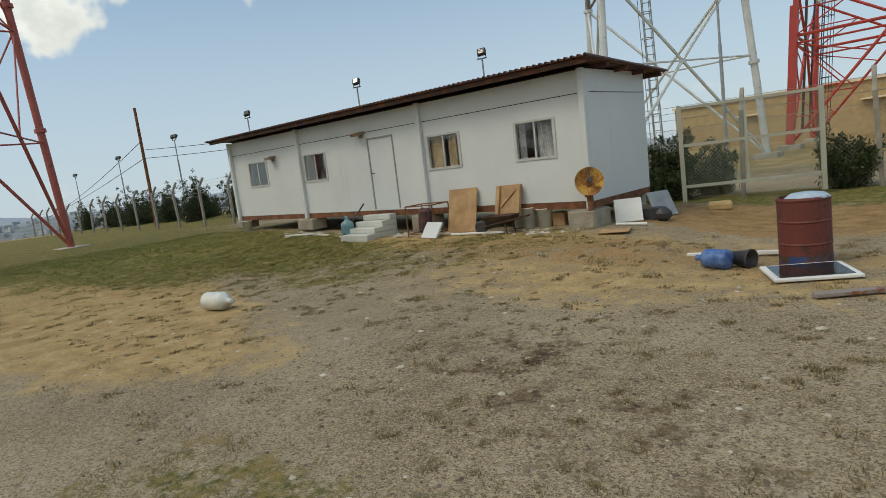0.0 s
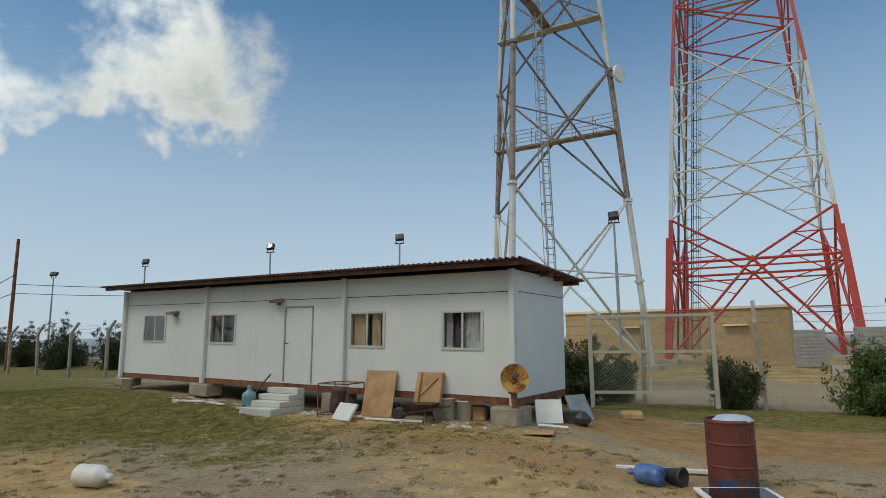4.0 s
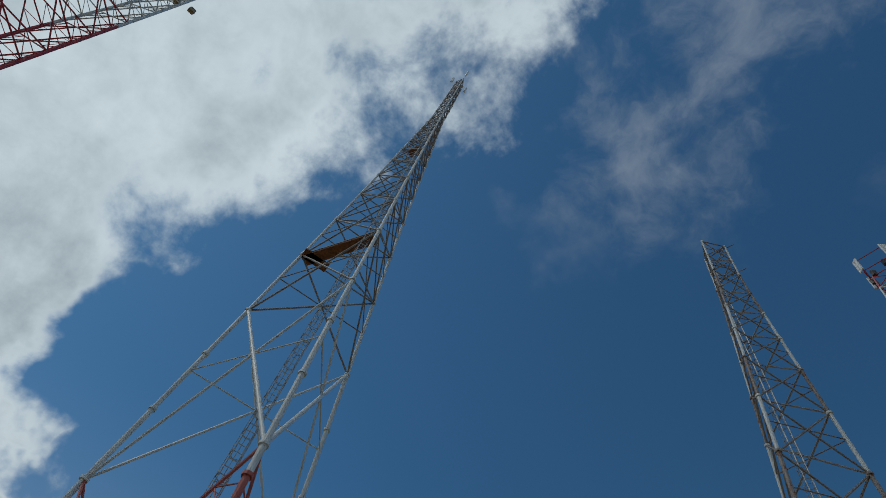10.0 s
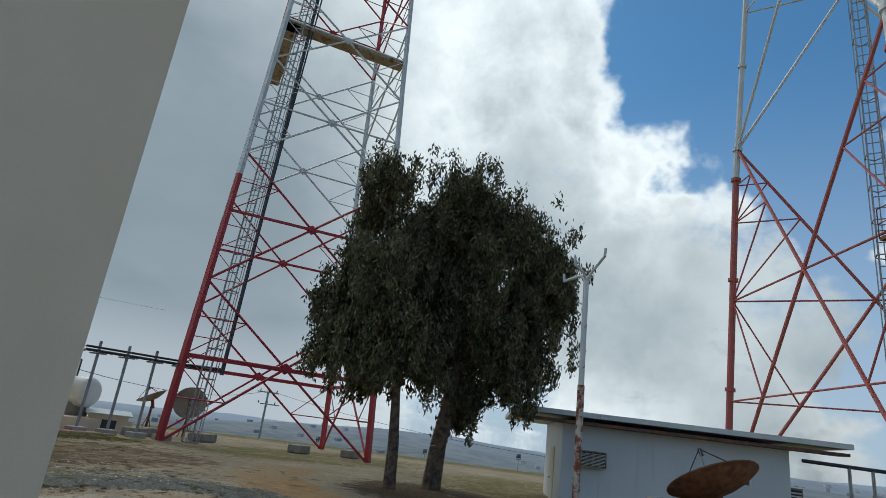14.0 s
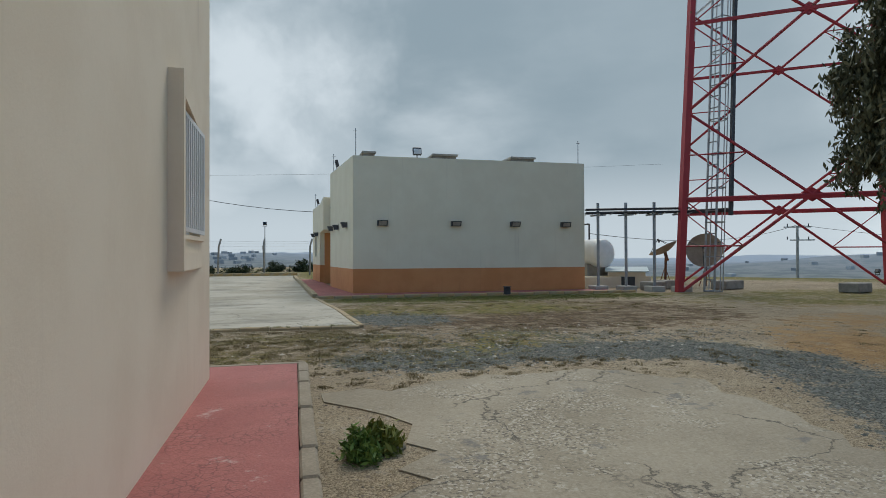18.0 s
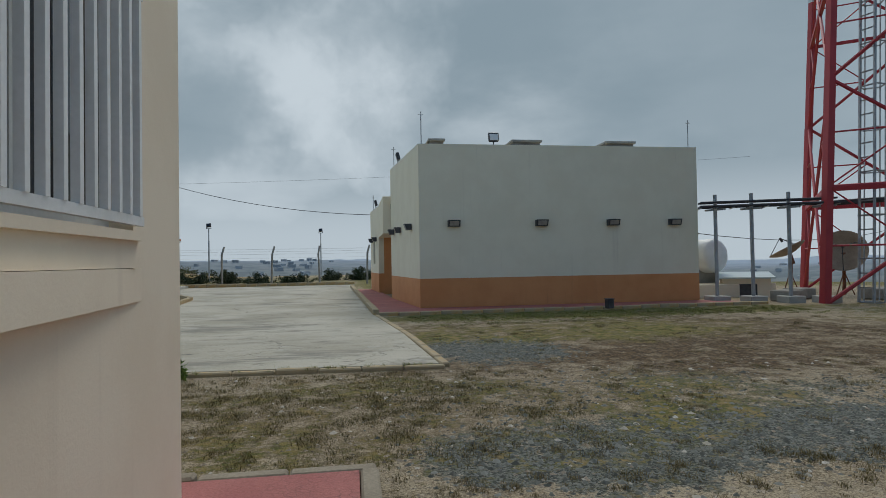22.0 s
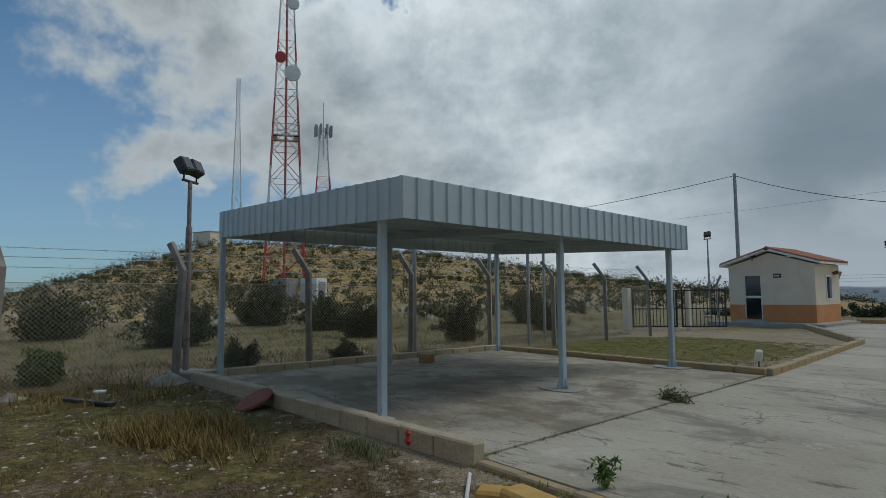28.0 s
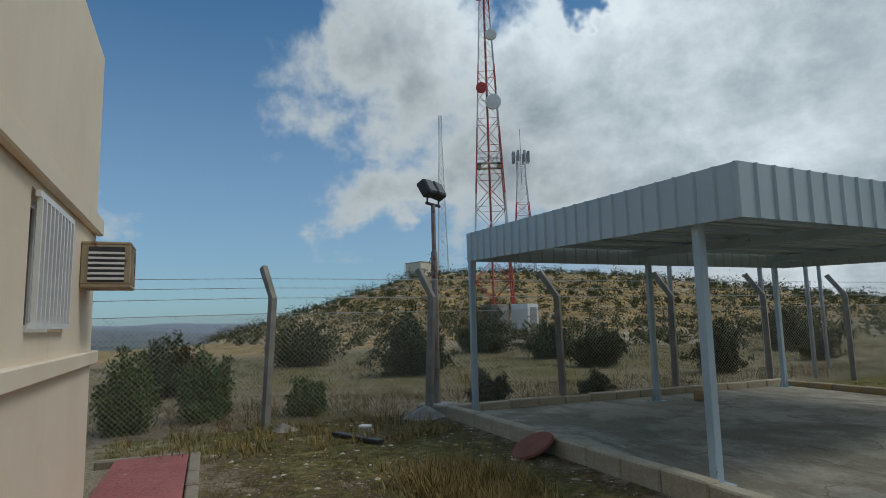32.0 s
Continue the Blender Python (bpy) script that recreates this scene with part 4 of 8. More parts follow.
def tower(name, label, centre, angles, profile, levels, bands, leg_r, brace_r, kinds, tube=True, foot=0.25, kick=None, brace=None, brace_from=9.0):
    """profile: (height, half-diagonal) pairs; bands: (from height, material); angles: plan directions of the legs, in degrees;
    kinds: the bracing of the panels from the foot up, the last one repeated."""
    root = thing(name, label, "tower", (*centre, 0))
    zs, rs = [p[0] for p in profile], [p[1] for p in profile]
    at = lambda i, z: Vector((math.cos(radians(angles[i])), math.sin(radians(angles[i])), 0)) * float(np.interp(z, zs, rs)) + Vector((0, 0, z)) + (Vector((*kick[1], 0)) * max(0.0, 1 - z / 90.0) if kick and kick[0] == i else Vector())
    paint = lambda z: [m for h, m in bands if h <= z + 0.01][-1]
    k = len(angles)
    top = levels[-1]
    for i in range(k):
        p = at(i, levels[0])
        part("footing", Mesh().box((p.x, p.y, foot - 0.6), (1.3, 1.3, 1.2)), M_CONCRETE, root, "concrete footing block", bevel=0.03)
    for n_panel, (z0, z1) in enumerate(zip(levels, levels[1:])):
        f = 1.0 - 0.55 * z0 / top
        kind = kinds[min(n_panel, len(kinds) - 1)]
        cuts = [z0] + sorted(h for h, _ in bands if z0 + 0.3 < h < z1 - 0.3) + [z1]
        for i in range(k):
            for c0, c1 in zip(cuts, cuts[1:]):
                p, q = at(i, c0), at(i, c1)
                w = (q - p).normalized()
                leg = Mesh()
                if tube:
                    leg.rod(p, q, leg_r * f, n=10)
                    for s in range(1, max(1, round((c1 - c0) / 6.0)) + 1):
                        g = p.lerp(q, s / max(1, round((c1 - c0) / 6.0)))
                        leg.rod(g - w * 0.09, g + w * 0.09, leg_r * f * 1.5, n=10)
                else:
                    leg.rod(p, q, leg_r * f, n=4)
                part("leg", leg, paint(c0), root)
            j = (i + 1) % k
            a0, a1, b0, b1 = at(i, z0), at(i, z1), at(j, z0), at(j, z1)
            m = Mesh()
            r = brace_r * (0.45 + 0.55 * f)
            t = (a0 - b0).length / ((a0 - b0).length + (a1 - b1).length)
            cross, ca, cb = a0.lerp(b1, t), a0.lerp(a1, t), b0.lerp(b1, t)
            if kind == "foot":
                # an inverted V with redundant struts over the foot, under a pair of ring beams
                mid = (a1 + b1) / 2
                m.rod(a0, mid, r * 1.25).rod(b0, mid, r * 1.25).rod(a1, b1, r * 1.2).rod(a1.lerp(a0, 0.07), b1.lerp(b0, 0.07), r * 0.8)
                for p, q in ((a0, a1), (b0, b1)):
                    h = (p + mid) / 2
                    m.rod(h, p.lerp(q, 0.5), r * 0.6).rod(h, p.lerp(q, 0.93), r * 0.6).rod((h + mid) / 2, p.lerp(q, 0.93), r * 0.5).rod((p + h) / 2, p.lerp(q, 0.25), r * 0.5).rod((p + h) / 2, p.lerp(q, 0.5), r * 0.5)
            elif kind == "vee":
                mid = (a0 + b0) / 2
                m.rod(mid, a1, r * 1.1).rod(mid, b1, r * 1.1)
                for p, q in ((a0, a1), (b0, b1)):
                    m.rod(mid.lerp(q, 0.5), p.lerp(q, 0.5), r * 0.55).rod(mid.lerp(q, 0.5), p, r * 0.55)
            else:
                m.rod(a0, b1, r).rod(b0, a1, r)
                if kind in ("diamond", "cross", "braced", "tied"):
                    m.rod(ca, cb, r * (0.95 if kind == "diamond" else 0.6))
                if kind in ("x", "tied"):
                    m.rod(a1, b1, r * 0.8)
                if kind == "diamond":
                    for p, q, c in ((a0, a1, ca), (b0, b1, cb)):
                        m.rod(p.lerp(c, 0.5), p.lerp(cross, 0.5), r * 0.5).rod(c, p.lerp(cross, 0.5), r * 0.45)
                        m.rod(q.lerp(c, 0.5), q.lerp(cross, 0.5), r * 0.5).rod(c, q.lerp(cross, 0.5), r * 0.45)
                if kind == "braced":
                    for p, q, c in ((a0, a1, ca), (b0, b1, cb)):
                        m.rod(p.lerp(q, t * 0.5), p.lerp(cross, 0.5), r * 0.5).rod(c, p.lerp(cross, 0.5), r * 0.5)
                        m.rod(q.lerp(c, 0.5), q.lerp(cross, 0.5), r * 0.5).rod(c, q.lerp(cross, 0.5), r * 0.5)
                        m.rod(q.lerp(c, 0.25), q.lerp(cross, 0.25), r * 0.45).rod(q.lerp(c, 0.5), q.lerp(cross, 0.25), r * 0.45)
                    m.rod(a0.lerp(cross, 0.5), b0.lerp(cross, 0.5), r * 0.5)
                if kind == "x" and z1 - z0 > 4.5:
                    m.rod((a0 + a1) / 2, (a0 + cross) / 2, r * 0.55).rod((b0 + b1) / 2, (b0 + cross) / 2, r * 0.55)
            plate = "gusset"
            paint_here = brace if brace is not None and z0 > brace_from else paint((z0 + z1) / 2)
            if kind in ("diamond", "vee") and z0 < 30:
                c = cross if kind == "diamond" else (a0 + b0) / 2
                w = (b0 - a0).normalized()
                up = Vector((0, 0, 1))
                out = w.cross(up) * 0.015
                s = 0.22 * f + 0.05
                part(plate, Mesh().faces([c + d + o for o in (out, -out) for d in (-w * s * 1.5, -up * s, w * s * 1.5, up * s)], ((0, 1, 2, 3), (7, 6, 5, 4), (0, 4, 5, 1), (1, 5, 6, 2), (2, 6, 7, 3), (3, 7, 4, 0))), paint_here, root)
            for bar in (loose(m) if z0 < 34 and top > 50 else [m]):
                part("bracing", bar, paint_here, root)
    return root, at


def ladder(root, at, i, j, t, z0, z1, mat, caged=True, off=0.35):
    """A ladder up the inside of a tower, between legs i and j."""
    place = lambda z: (at(i, z) * (1 - t) + at(j, z) * t) * (1.0 - 0.0) - Vector((*(at(i, z) * (1 - t) + at(j, z) * t).xy.normalized() * off, 0))
    a, b = place(z0), place(z1)
    side = Vector((-(a.y), a.x, 0)).normalized() * 0.22
    m = Mesh().rod(a - side, b - side, 0.042, n=4).rod(a + side, b + side, 0.042, n=4)
    n = int((z1 - z0) / 0.45)
    for s in range(n):
        p = a + (b - a) * (s / n)
        m.rod(p - side, p + side, 0.026, n=3, caps=False)
    lad = part("ladder", m, mat, root, "steel ladder with safety hoops")
    if caged:
        c = Mesh()
        inn = Vector((*(-a.xy.normalized() * 0.65), 0))
        for s in range(0, n, 3):
            p = a + (b - a) * (s / n)
            c.path([p - side * 1.2, p - side * 1.4 + inn * 0.6, p + inn, p + side * 1.4 + inn * 0.6, p + side * 1.2], 0.026, n=3)
        for q in (-side * 1.4 + inn * 0.6, inn, side * 1.4 + inn * 0.6):
            c.rod(a + q, b + q, 0.024, n=3)
        part("hoop_cage", c, mat, lad)


def platform(root, at, z, mat, k, rail=True, wide=0.9, sides=None, part_of=(0.0, 1.0), deep=0.06):
    """Decks along the sides of a tower, on the inside of its legs."""
    for i in sides if sides is not None else range(k):
        a, b = at(i, z).lerp(at((i + 1) % k, z), part_of[0]), at(i, z).lerp(at((i + 1) % k, z), part_of[1])
        w = (b - a).normalized()
        inn = Vector((-w.y, w.x, 0))
        mid = (at(i, z) + at((i + 1) % k, z)) / 2
        inn = inn * (wide if inn.dot(mid) < 0 else -wide)
        deck = part("platform", Mesh().faces([p + Vector((0, 0, h)) for h in (-deep, deep) for p in (a, b, b + inn, a + inn)], ((0, 3, 2, 1), (4, 5, 6, 7), (0, 1, 5, 4), (1, 2, 6, 5), (2, 3, 7, 6), (3, 0, 4, 7))), mat, root, "steel walkway platform")
        if rail:
            m = Mesh()
            n = max(1, int((b - a).length / 1.3))
            for s in range(n + 1):
                for o in (Vector(), inn):
                    p = a + (b - a) * (s / n) + o
                    m.rod(p, p + Vector((0, 0, 1.1)), 0.025, n=4)
            for h in (0.55, 1.1):
                for o in (Vector(), inn):
                    m.rod(a + o + Vector((0, 0, h)), b + o + Vector((0, 0, h)), 0.022, n=4)
            part("guard_rail", m, mat, deck)


def steps(a, b, n, ratio=1.0):
    """n + 1 heights from a to b, the spans shrinking by ratio."""
    w = [ratio ** i for i in range(n)]
    out, s = [a], sum(w)
    for x in w:
        out.append(out[-1] + (b - a) * x / s)
    return out


def microwave_dish(root, p, toward, r=0.6, drum=0.35, mat=None):
    w = Vector(toward).normalized()
    m = w.to_track_quat("Z", "Y").to_matrix()
    dish = part("microwave_dish", Mesh().lathe([(r * 0.3, -drum * 0.8), (r * 0.85, -drum * 0.45), (r, -drum * 0.2), (r, drum * 0.5), (r * 0.97, drum * 0.55), (r * 0.5, drum * 0.62)], p, 16, m), mat or M_WHITE, root, "white drum microwave dish", smooth=False)
    part("dish_mount", Mesh().rod(Vector(p) - w * drum * 0.8, Vector(p) - w * (drum + 0.6), 0.07), M_GREY_STEEL, dish)


# tower beside the cabin: grey and white tubes
c = radians(22.2)
G_C = (0.26 - math.sin(c) * 36, -0.33 + math.cos(c) * 36)
G_ANG = [112.4 - p for p in (80, 200, 320)]
g_root, g_at = tower("grey_tube_tower", "tall grey and white tubular steel tower with railed platforms", G_C, G_ANG, [(0, 5.85), (14.2, 4.7), (28.9, 3.5), (55, 1.5), (62.5, 1.4)], [0.2, 10.1, 18.5, 25.6, 31.7, 37.1, 41.8, 45.9, 49.6, 53.0, 56.3, 59.4, 62.4],
                     [(0, M_WHITE_STEEL), (10.1, M_BROWN_GREY), (18.5, M_WHITE_STEEL), (25.6, M_BROWN_GREY), (31.7, M_WHITE_STEEL), (37.1, M_BROWN_GREY), (41.8, M_WHITE_STEEL), (49.6, M_BROWN_GREY), (56.3, M_WHITE_STEEL)], 0.19, 0.085, ["cross"], brace=M_BRACE)
ladder(g_root, g_at, 1, 0, 0.42, 0.4, 62, M_GREY_STEEL, off=2.2)
platform(g_root, g_at, 14.4, M_BROWN_GREY, 3, sides=[2], wide=0.7)
platform(g_root, g_at, 22.0, M_GREY_STEEL, 3, sides=[2], wide=0.7)
stair_a, stair_b = g_at(1, 22.6).lerp(g_at(2, 22.6), 0.1), (g_at(2, 22.1) + g_at(0, 22.1)) * 0.5
knee = stair_a.lerp(stair_b, 0.5) + Vector((0, 0, 0.3))
for p, q in ((stair_a, knee), (knee, stair_b)):
    w = (q - p).normalized()
    side = Vector((-w.y, w.x, 0)).normalized() * 0.3
    part("stair_flight", Mesh().faces([v + Vector((0, 0, h)) for h in (-0.05, 0.05) for v in (p - side, q - side, q + side, p + side)], ((0, 3, 2, 1), (4, 5, 6, 7), (0, 1, 5, 4), (1, 2, 6, 5), (2, 3, 7, 6), (3, 0, 4, 7))), M_BROWN_GREY, g_root, "grey-brown stair flight inside the tower")
for z in (57.4, 62.4):
    ring = [g_at(i % 3, z) * 1.0 for i in range(4)]
    part("top_frame", Mesh().path(ring, 0.06, n=5).rod(ring[0].lerp(ring[2], 0.5), ring[0] + Vector((*ring[0].xy.normalized(), 0)) * 0.9, 0.05, n=5), M_BROWN_GREY, g_root)
microwave_dish(g_root, g_at(0, 18.0) + Vector((0.6, -0.3, 0)), (1, -0.3, 0), 0.55, 0.2)

# red and white angle-iron tower
c = radians(4.6)
R_C = (0.26 - math.sin(c) * 52, -0.33 + math.cos(c) * 52)
R_ANG = [94.6 - p for p in (45, 135, 225, 315)]
r_root, r_at = tower("red_white_lattice_tower", "red and white banded angle-iron lattice tower with antennas", R_C, R_ANG, [(0, 8.3), (20.7, 6.4), (31.8, 5.1), (53.8, 2.75), (66, 1.7), (70, 1.6)], [0.3, 7.2, 10.5, 17.5, 24.6, 28.0, 31.5, 34.9, 38.2, 41.4, 44.5, 47.5, 50.7, 53.8, 56.4, 59.0, 61.4, 63.8, 66.0],
                     [(0, M_ORANGE_STEEL), (10.5, M_WHITE_STEEL), (21.2, M_ORANGE_STEEL), (31.5, M_WHITE_STEEL), (44.5, M_ORANGE_STEEL), (53.8, M_WHITE_STEEL), (63.8, M_RED_STEEL)], 0.20, 0.085, ["foot", "vee", "diamond", "diamond", "x"], tube=False)
for i in range(4):
    p, q = r_at(i, 0.3), r_at(i, 9.0)
    part("leg_plate", Mesh().rod(p * 1.01, q * 1.01, 0.32, 0.32, n=4), M_ORANGE_STEEL, r_root, "thick red leg casing")
ladder(r_root, r_at, 2, 3, 0.30, 0.4, 65, M_DARK, off=1.2)
tray_a, tray_b = r_at(2, 1.0).lerp(r_at(3, 1.0), 0.42), r_at(2, 66.0).lerp(r_at(3, 66.0), 0.42)
part("cable_tray", Mesh().rod(tray_a, tray_b, 0.11, n=4).rod(tray_a * 0.93, tray_b * 0.85, 0.08, n=4), M_DARK, r_root, "dark feeder cables up the tower")
platform(r_root, r_at, 53.8, M_RUST, 4, wide=0.5, sides=[1, 2], rail=False)
platform(r_root, r_at, 31.0, M_GREY_STEEL, 4, wide=0.4, sides=[3], rail=False)
for z, i, t, r in ((49.6, 2, (-1, -0.5, 0), 0.75), (36.9, 2, (-1, -0.4, 0), 0.8), (34.2, 1, (1, -0.6, 0.1), 0.6), (55.2, 1, (0.8, -1, 0), 0.5), (30.8, 2, (-1, -0.8, 0), 0.6), (46.0, 3, (-1, 0.2, 0), 0.5)):
    p = r_at(i, z)
    microwave_dish(r_root, p + Vector(t).normalized() * 0.8, t, r * 0.85, 0.28)
for i in range(4):
    for s in (-0.35, 0.35):
        p = r_at(i, 67.0) * 1.0
        d = Vector((*p.xy.normalized(), 0)) * 0.6
        side = Vector((-d.y, d.x, 0)) * s
        part("panel_antenna", Mesh().box(Vector((p.x, p.y, 68.4)) + d + side, (0.32, 0.18, 2.3), math.degrees(math.atan2(d.y, d.x)) + 90), M_WHITE, r_root, "white panel antenna", bevel=0.03)
for i in range(6):
    a = math.pi * i / 3
    part("radio_unit", Mesh().box((1.5 * math.cos(a), 1.5 * math.sin(a), 66.4 + 0.5 * (i % 2)), (0.5, 0.35, 0.8), math.degrees(a)), M_DARK, r_root, "dark radio unit")
for h in (67.2, 69.4):
    part("antenna_frame", Mesh().path([r_at(i % 4, h) + Vector((*r_at(i % 4, h).xy.normalized(), 0)) * 0.5 for i in range(5)], 0.06), M_RED_STEEL, r_root)

# the tall tube tower west of the cabin
A_C = (-28.95, 2.1)
A_ANG = [173.3 - p for p in (175, 55, 295)]
# bracing above 30 m takes the darker steel for its backlit look
a_root, a_at = tower("tall_tube_tower", "very tall three-legged tubular tower, faded red below and white above", A_C, A_ANG, [(0, 7.6), (10, 7.2), (21, 6.25), (54, 3.3), (85, 1.0), (109, 0.8)], [0.25, 19.0, 34.5, 43.0, 50.0, 56.4, 61.8, 66.6, 70.5, 73.8, 76.8, 79.6, 82.3, 85.0, 88, 91, 94, 97, 100, 103, 106],
                     [(0, M_RUST_STEEL), (17.2, M_WHITE_STEEL)], 0.17, 0.085, ["braced", "cross", "tied"], kick=(0, (0.1, 0.5)), brace=M_BRACE, brace_from=30.0)
for i in (1, 2):
    part("thick_diagonal", Mesh().rod(a_at(0, 19.0), a_at(i, 34.5), 0.125, n=10), M_WHITE_STEEL, a_root, "thick white diagonal tube")
ladder(a_root, a_at, 0, 2, 0.12, 0.4, 104, M_GREY_STEEL, off=0.7)
platform(a_root, a_at, 42.8, M_RUST, 3, rail=False, wide=1.0, sides=[2], part_of=(0.0, 0.92))
platform(a_root, a_at, 42.8, M_RUST, 3, rail=False, wide=1.0, sides=[1], part_of=(0.68, 1.0))
platform(a_root, a_at, 10.2, M_RUST, 3, wide=1.3, sides=[2], part_of=(0.86, 0.99))
platform(a_root, a_at, 69.0, M_RUST, 3, rail=False, wide=0.9, sides=[2], part_of=(0.35, 0.75), deep=0.4)
for i in range(3):
    p = a_at(i, 106.0)
    part("panel_antenna", Mesh().box(p * 1.0 + Vector((*p.xy.normalized(), 0)) * 0.8 + Vector((0, 0, 0.8)), (0.4, 0.25, 2.6), A_ANG[i]), M_WHITE, a_root, "white panel antenna", bevel=0.03)

# red and white tower by the equipment hall
B_C = (-22.8, -25.4)
B_ANG = [8.6, 98.6, 188.6, 278.6]
b_root, b_at = tower("bright_red_lattice_tower", "bright red and white square lattice tower with a ladder", B_C, B_ANG, [(0, 6.5), (21.2, 5.1), (50, 3.4), (76, 1.7), (81, 1.6)], [0.3, 7.5, 14.3, 20.1, 25.3, 30.2, 34.8, 39.2, 43.3, 47.2, 50.9, 54.4, 57.8, 61.0, 64.1, 67.1, 70.0, 72.8, 75.5, 78.2, 80.8],
                     [(0, M_RED_STEEL), (13.0, M_WHITE_STEEL), (27.5, M_RED_STEEL), (42.0, M_WHITE_STEEL), (56.5, M_RED_STEEL), (68.0, M_WHITE_STEEL), (76, M_RED_STEEL)], 0.165, 0.062, ["diamond"], tube=False)
for i in range(4):
    for z in (3.95, 11.05):
        part("ring_beam", Mesh().rod(b_at(i, z), b_at((i + 1) % 4, z), 0.09, n=4), M_RED_STEEL, b_root, "thick red ring beam")
ladder(b_root, b_at, 0, 1, 0.105, 0.4, 78, M_GREY_STEEL, off=0.2)
feed_a, feed_b = b_at(0, 3.4).lerp(b_at(1, 3.4), 0.19), b_at(0, 78.0).lerp(b_at(1, 78.0), 0.19)
part("feeder_tray", Mesh().rod(feed_a * 0.985, feed_b * 0.96, 0.09, n=4), M_DARK, b_root, "dark feeder cables up the tower")
platform(b_root, b_at, 22.7, M_DECK, 4, wide=0.8, rail=False, sides=[0, 3], deep=0.12)
platform(b_root, b_at, 51.0, M_DECK, 4, wide=0.6, rail=False, sides=[0, 3], deep=0.12)
platform(b_root, b_at, 78.6, M_DECK, 4, wide=0.9, rail=False, sides=[0, 3], deep=0.3)
part("mast_head", Mesh().rod((0, 0, 80.5), (0, 0, 102.0), 0.45, 0.3, n=8).rod((0, 0, 102), (0, 0, 104.5), 0.55, n=8), M_RED_STEEL, b_root, "dark red antenna mast on the tower top")
for k in range(7):
    z, r = 82.0 + k * 2.2, 1.9
    ring = [Vector((r * math.cos(math.pi * i / 4), r * math.sin(math.pi * i / 4), z)) for i in range(9)]
    m = Mesh().path(ring, 0.09, n=5)
    for p in ring[:8:2]:
        m.rod((0, 0, z), p * 1.0, 0.06, n=4)
    for p in ring[:8]:
        if k < 6:
            m.rod(p, p + Vector((0, 0, 2.2)), 0.07, n=4)
    part("antenna_ring", m, M_RED_STEEL, b_root, "dark ring of antenna dipoles")
for k, (z, a) in enumerate(((83, 30), (86, 140), (90, 250), (94, 60), (96, 300))):
    d = Vector((math.cos(radians(a)), math.sin(radians(a)), 0))
    part("dipole", Mesh().rod(d * 1.8 + Vector((0, 0, z)), d * 3.2 + Vector((0, 0, z)), 0.05, n=4).rod(d * 3.2 + Vector((0, 0, z - 0.7)), d * 3.2 + Vector((0, 0, z + 0.7)), 0.05, n=4), M_GREY_STEEL, b_root)
for i in range(4):
    p = b_at(i, 51.6) * 1.25
    part("box_lamp", Mesh().box((p.x, p.y, 51.6), (0.5, 0.4, 0.5), B_ANG[i]), M_DECK, b_root, "small warning lamp box", bevel=0.03) if i in (1, 3) else None


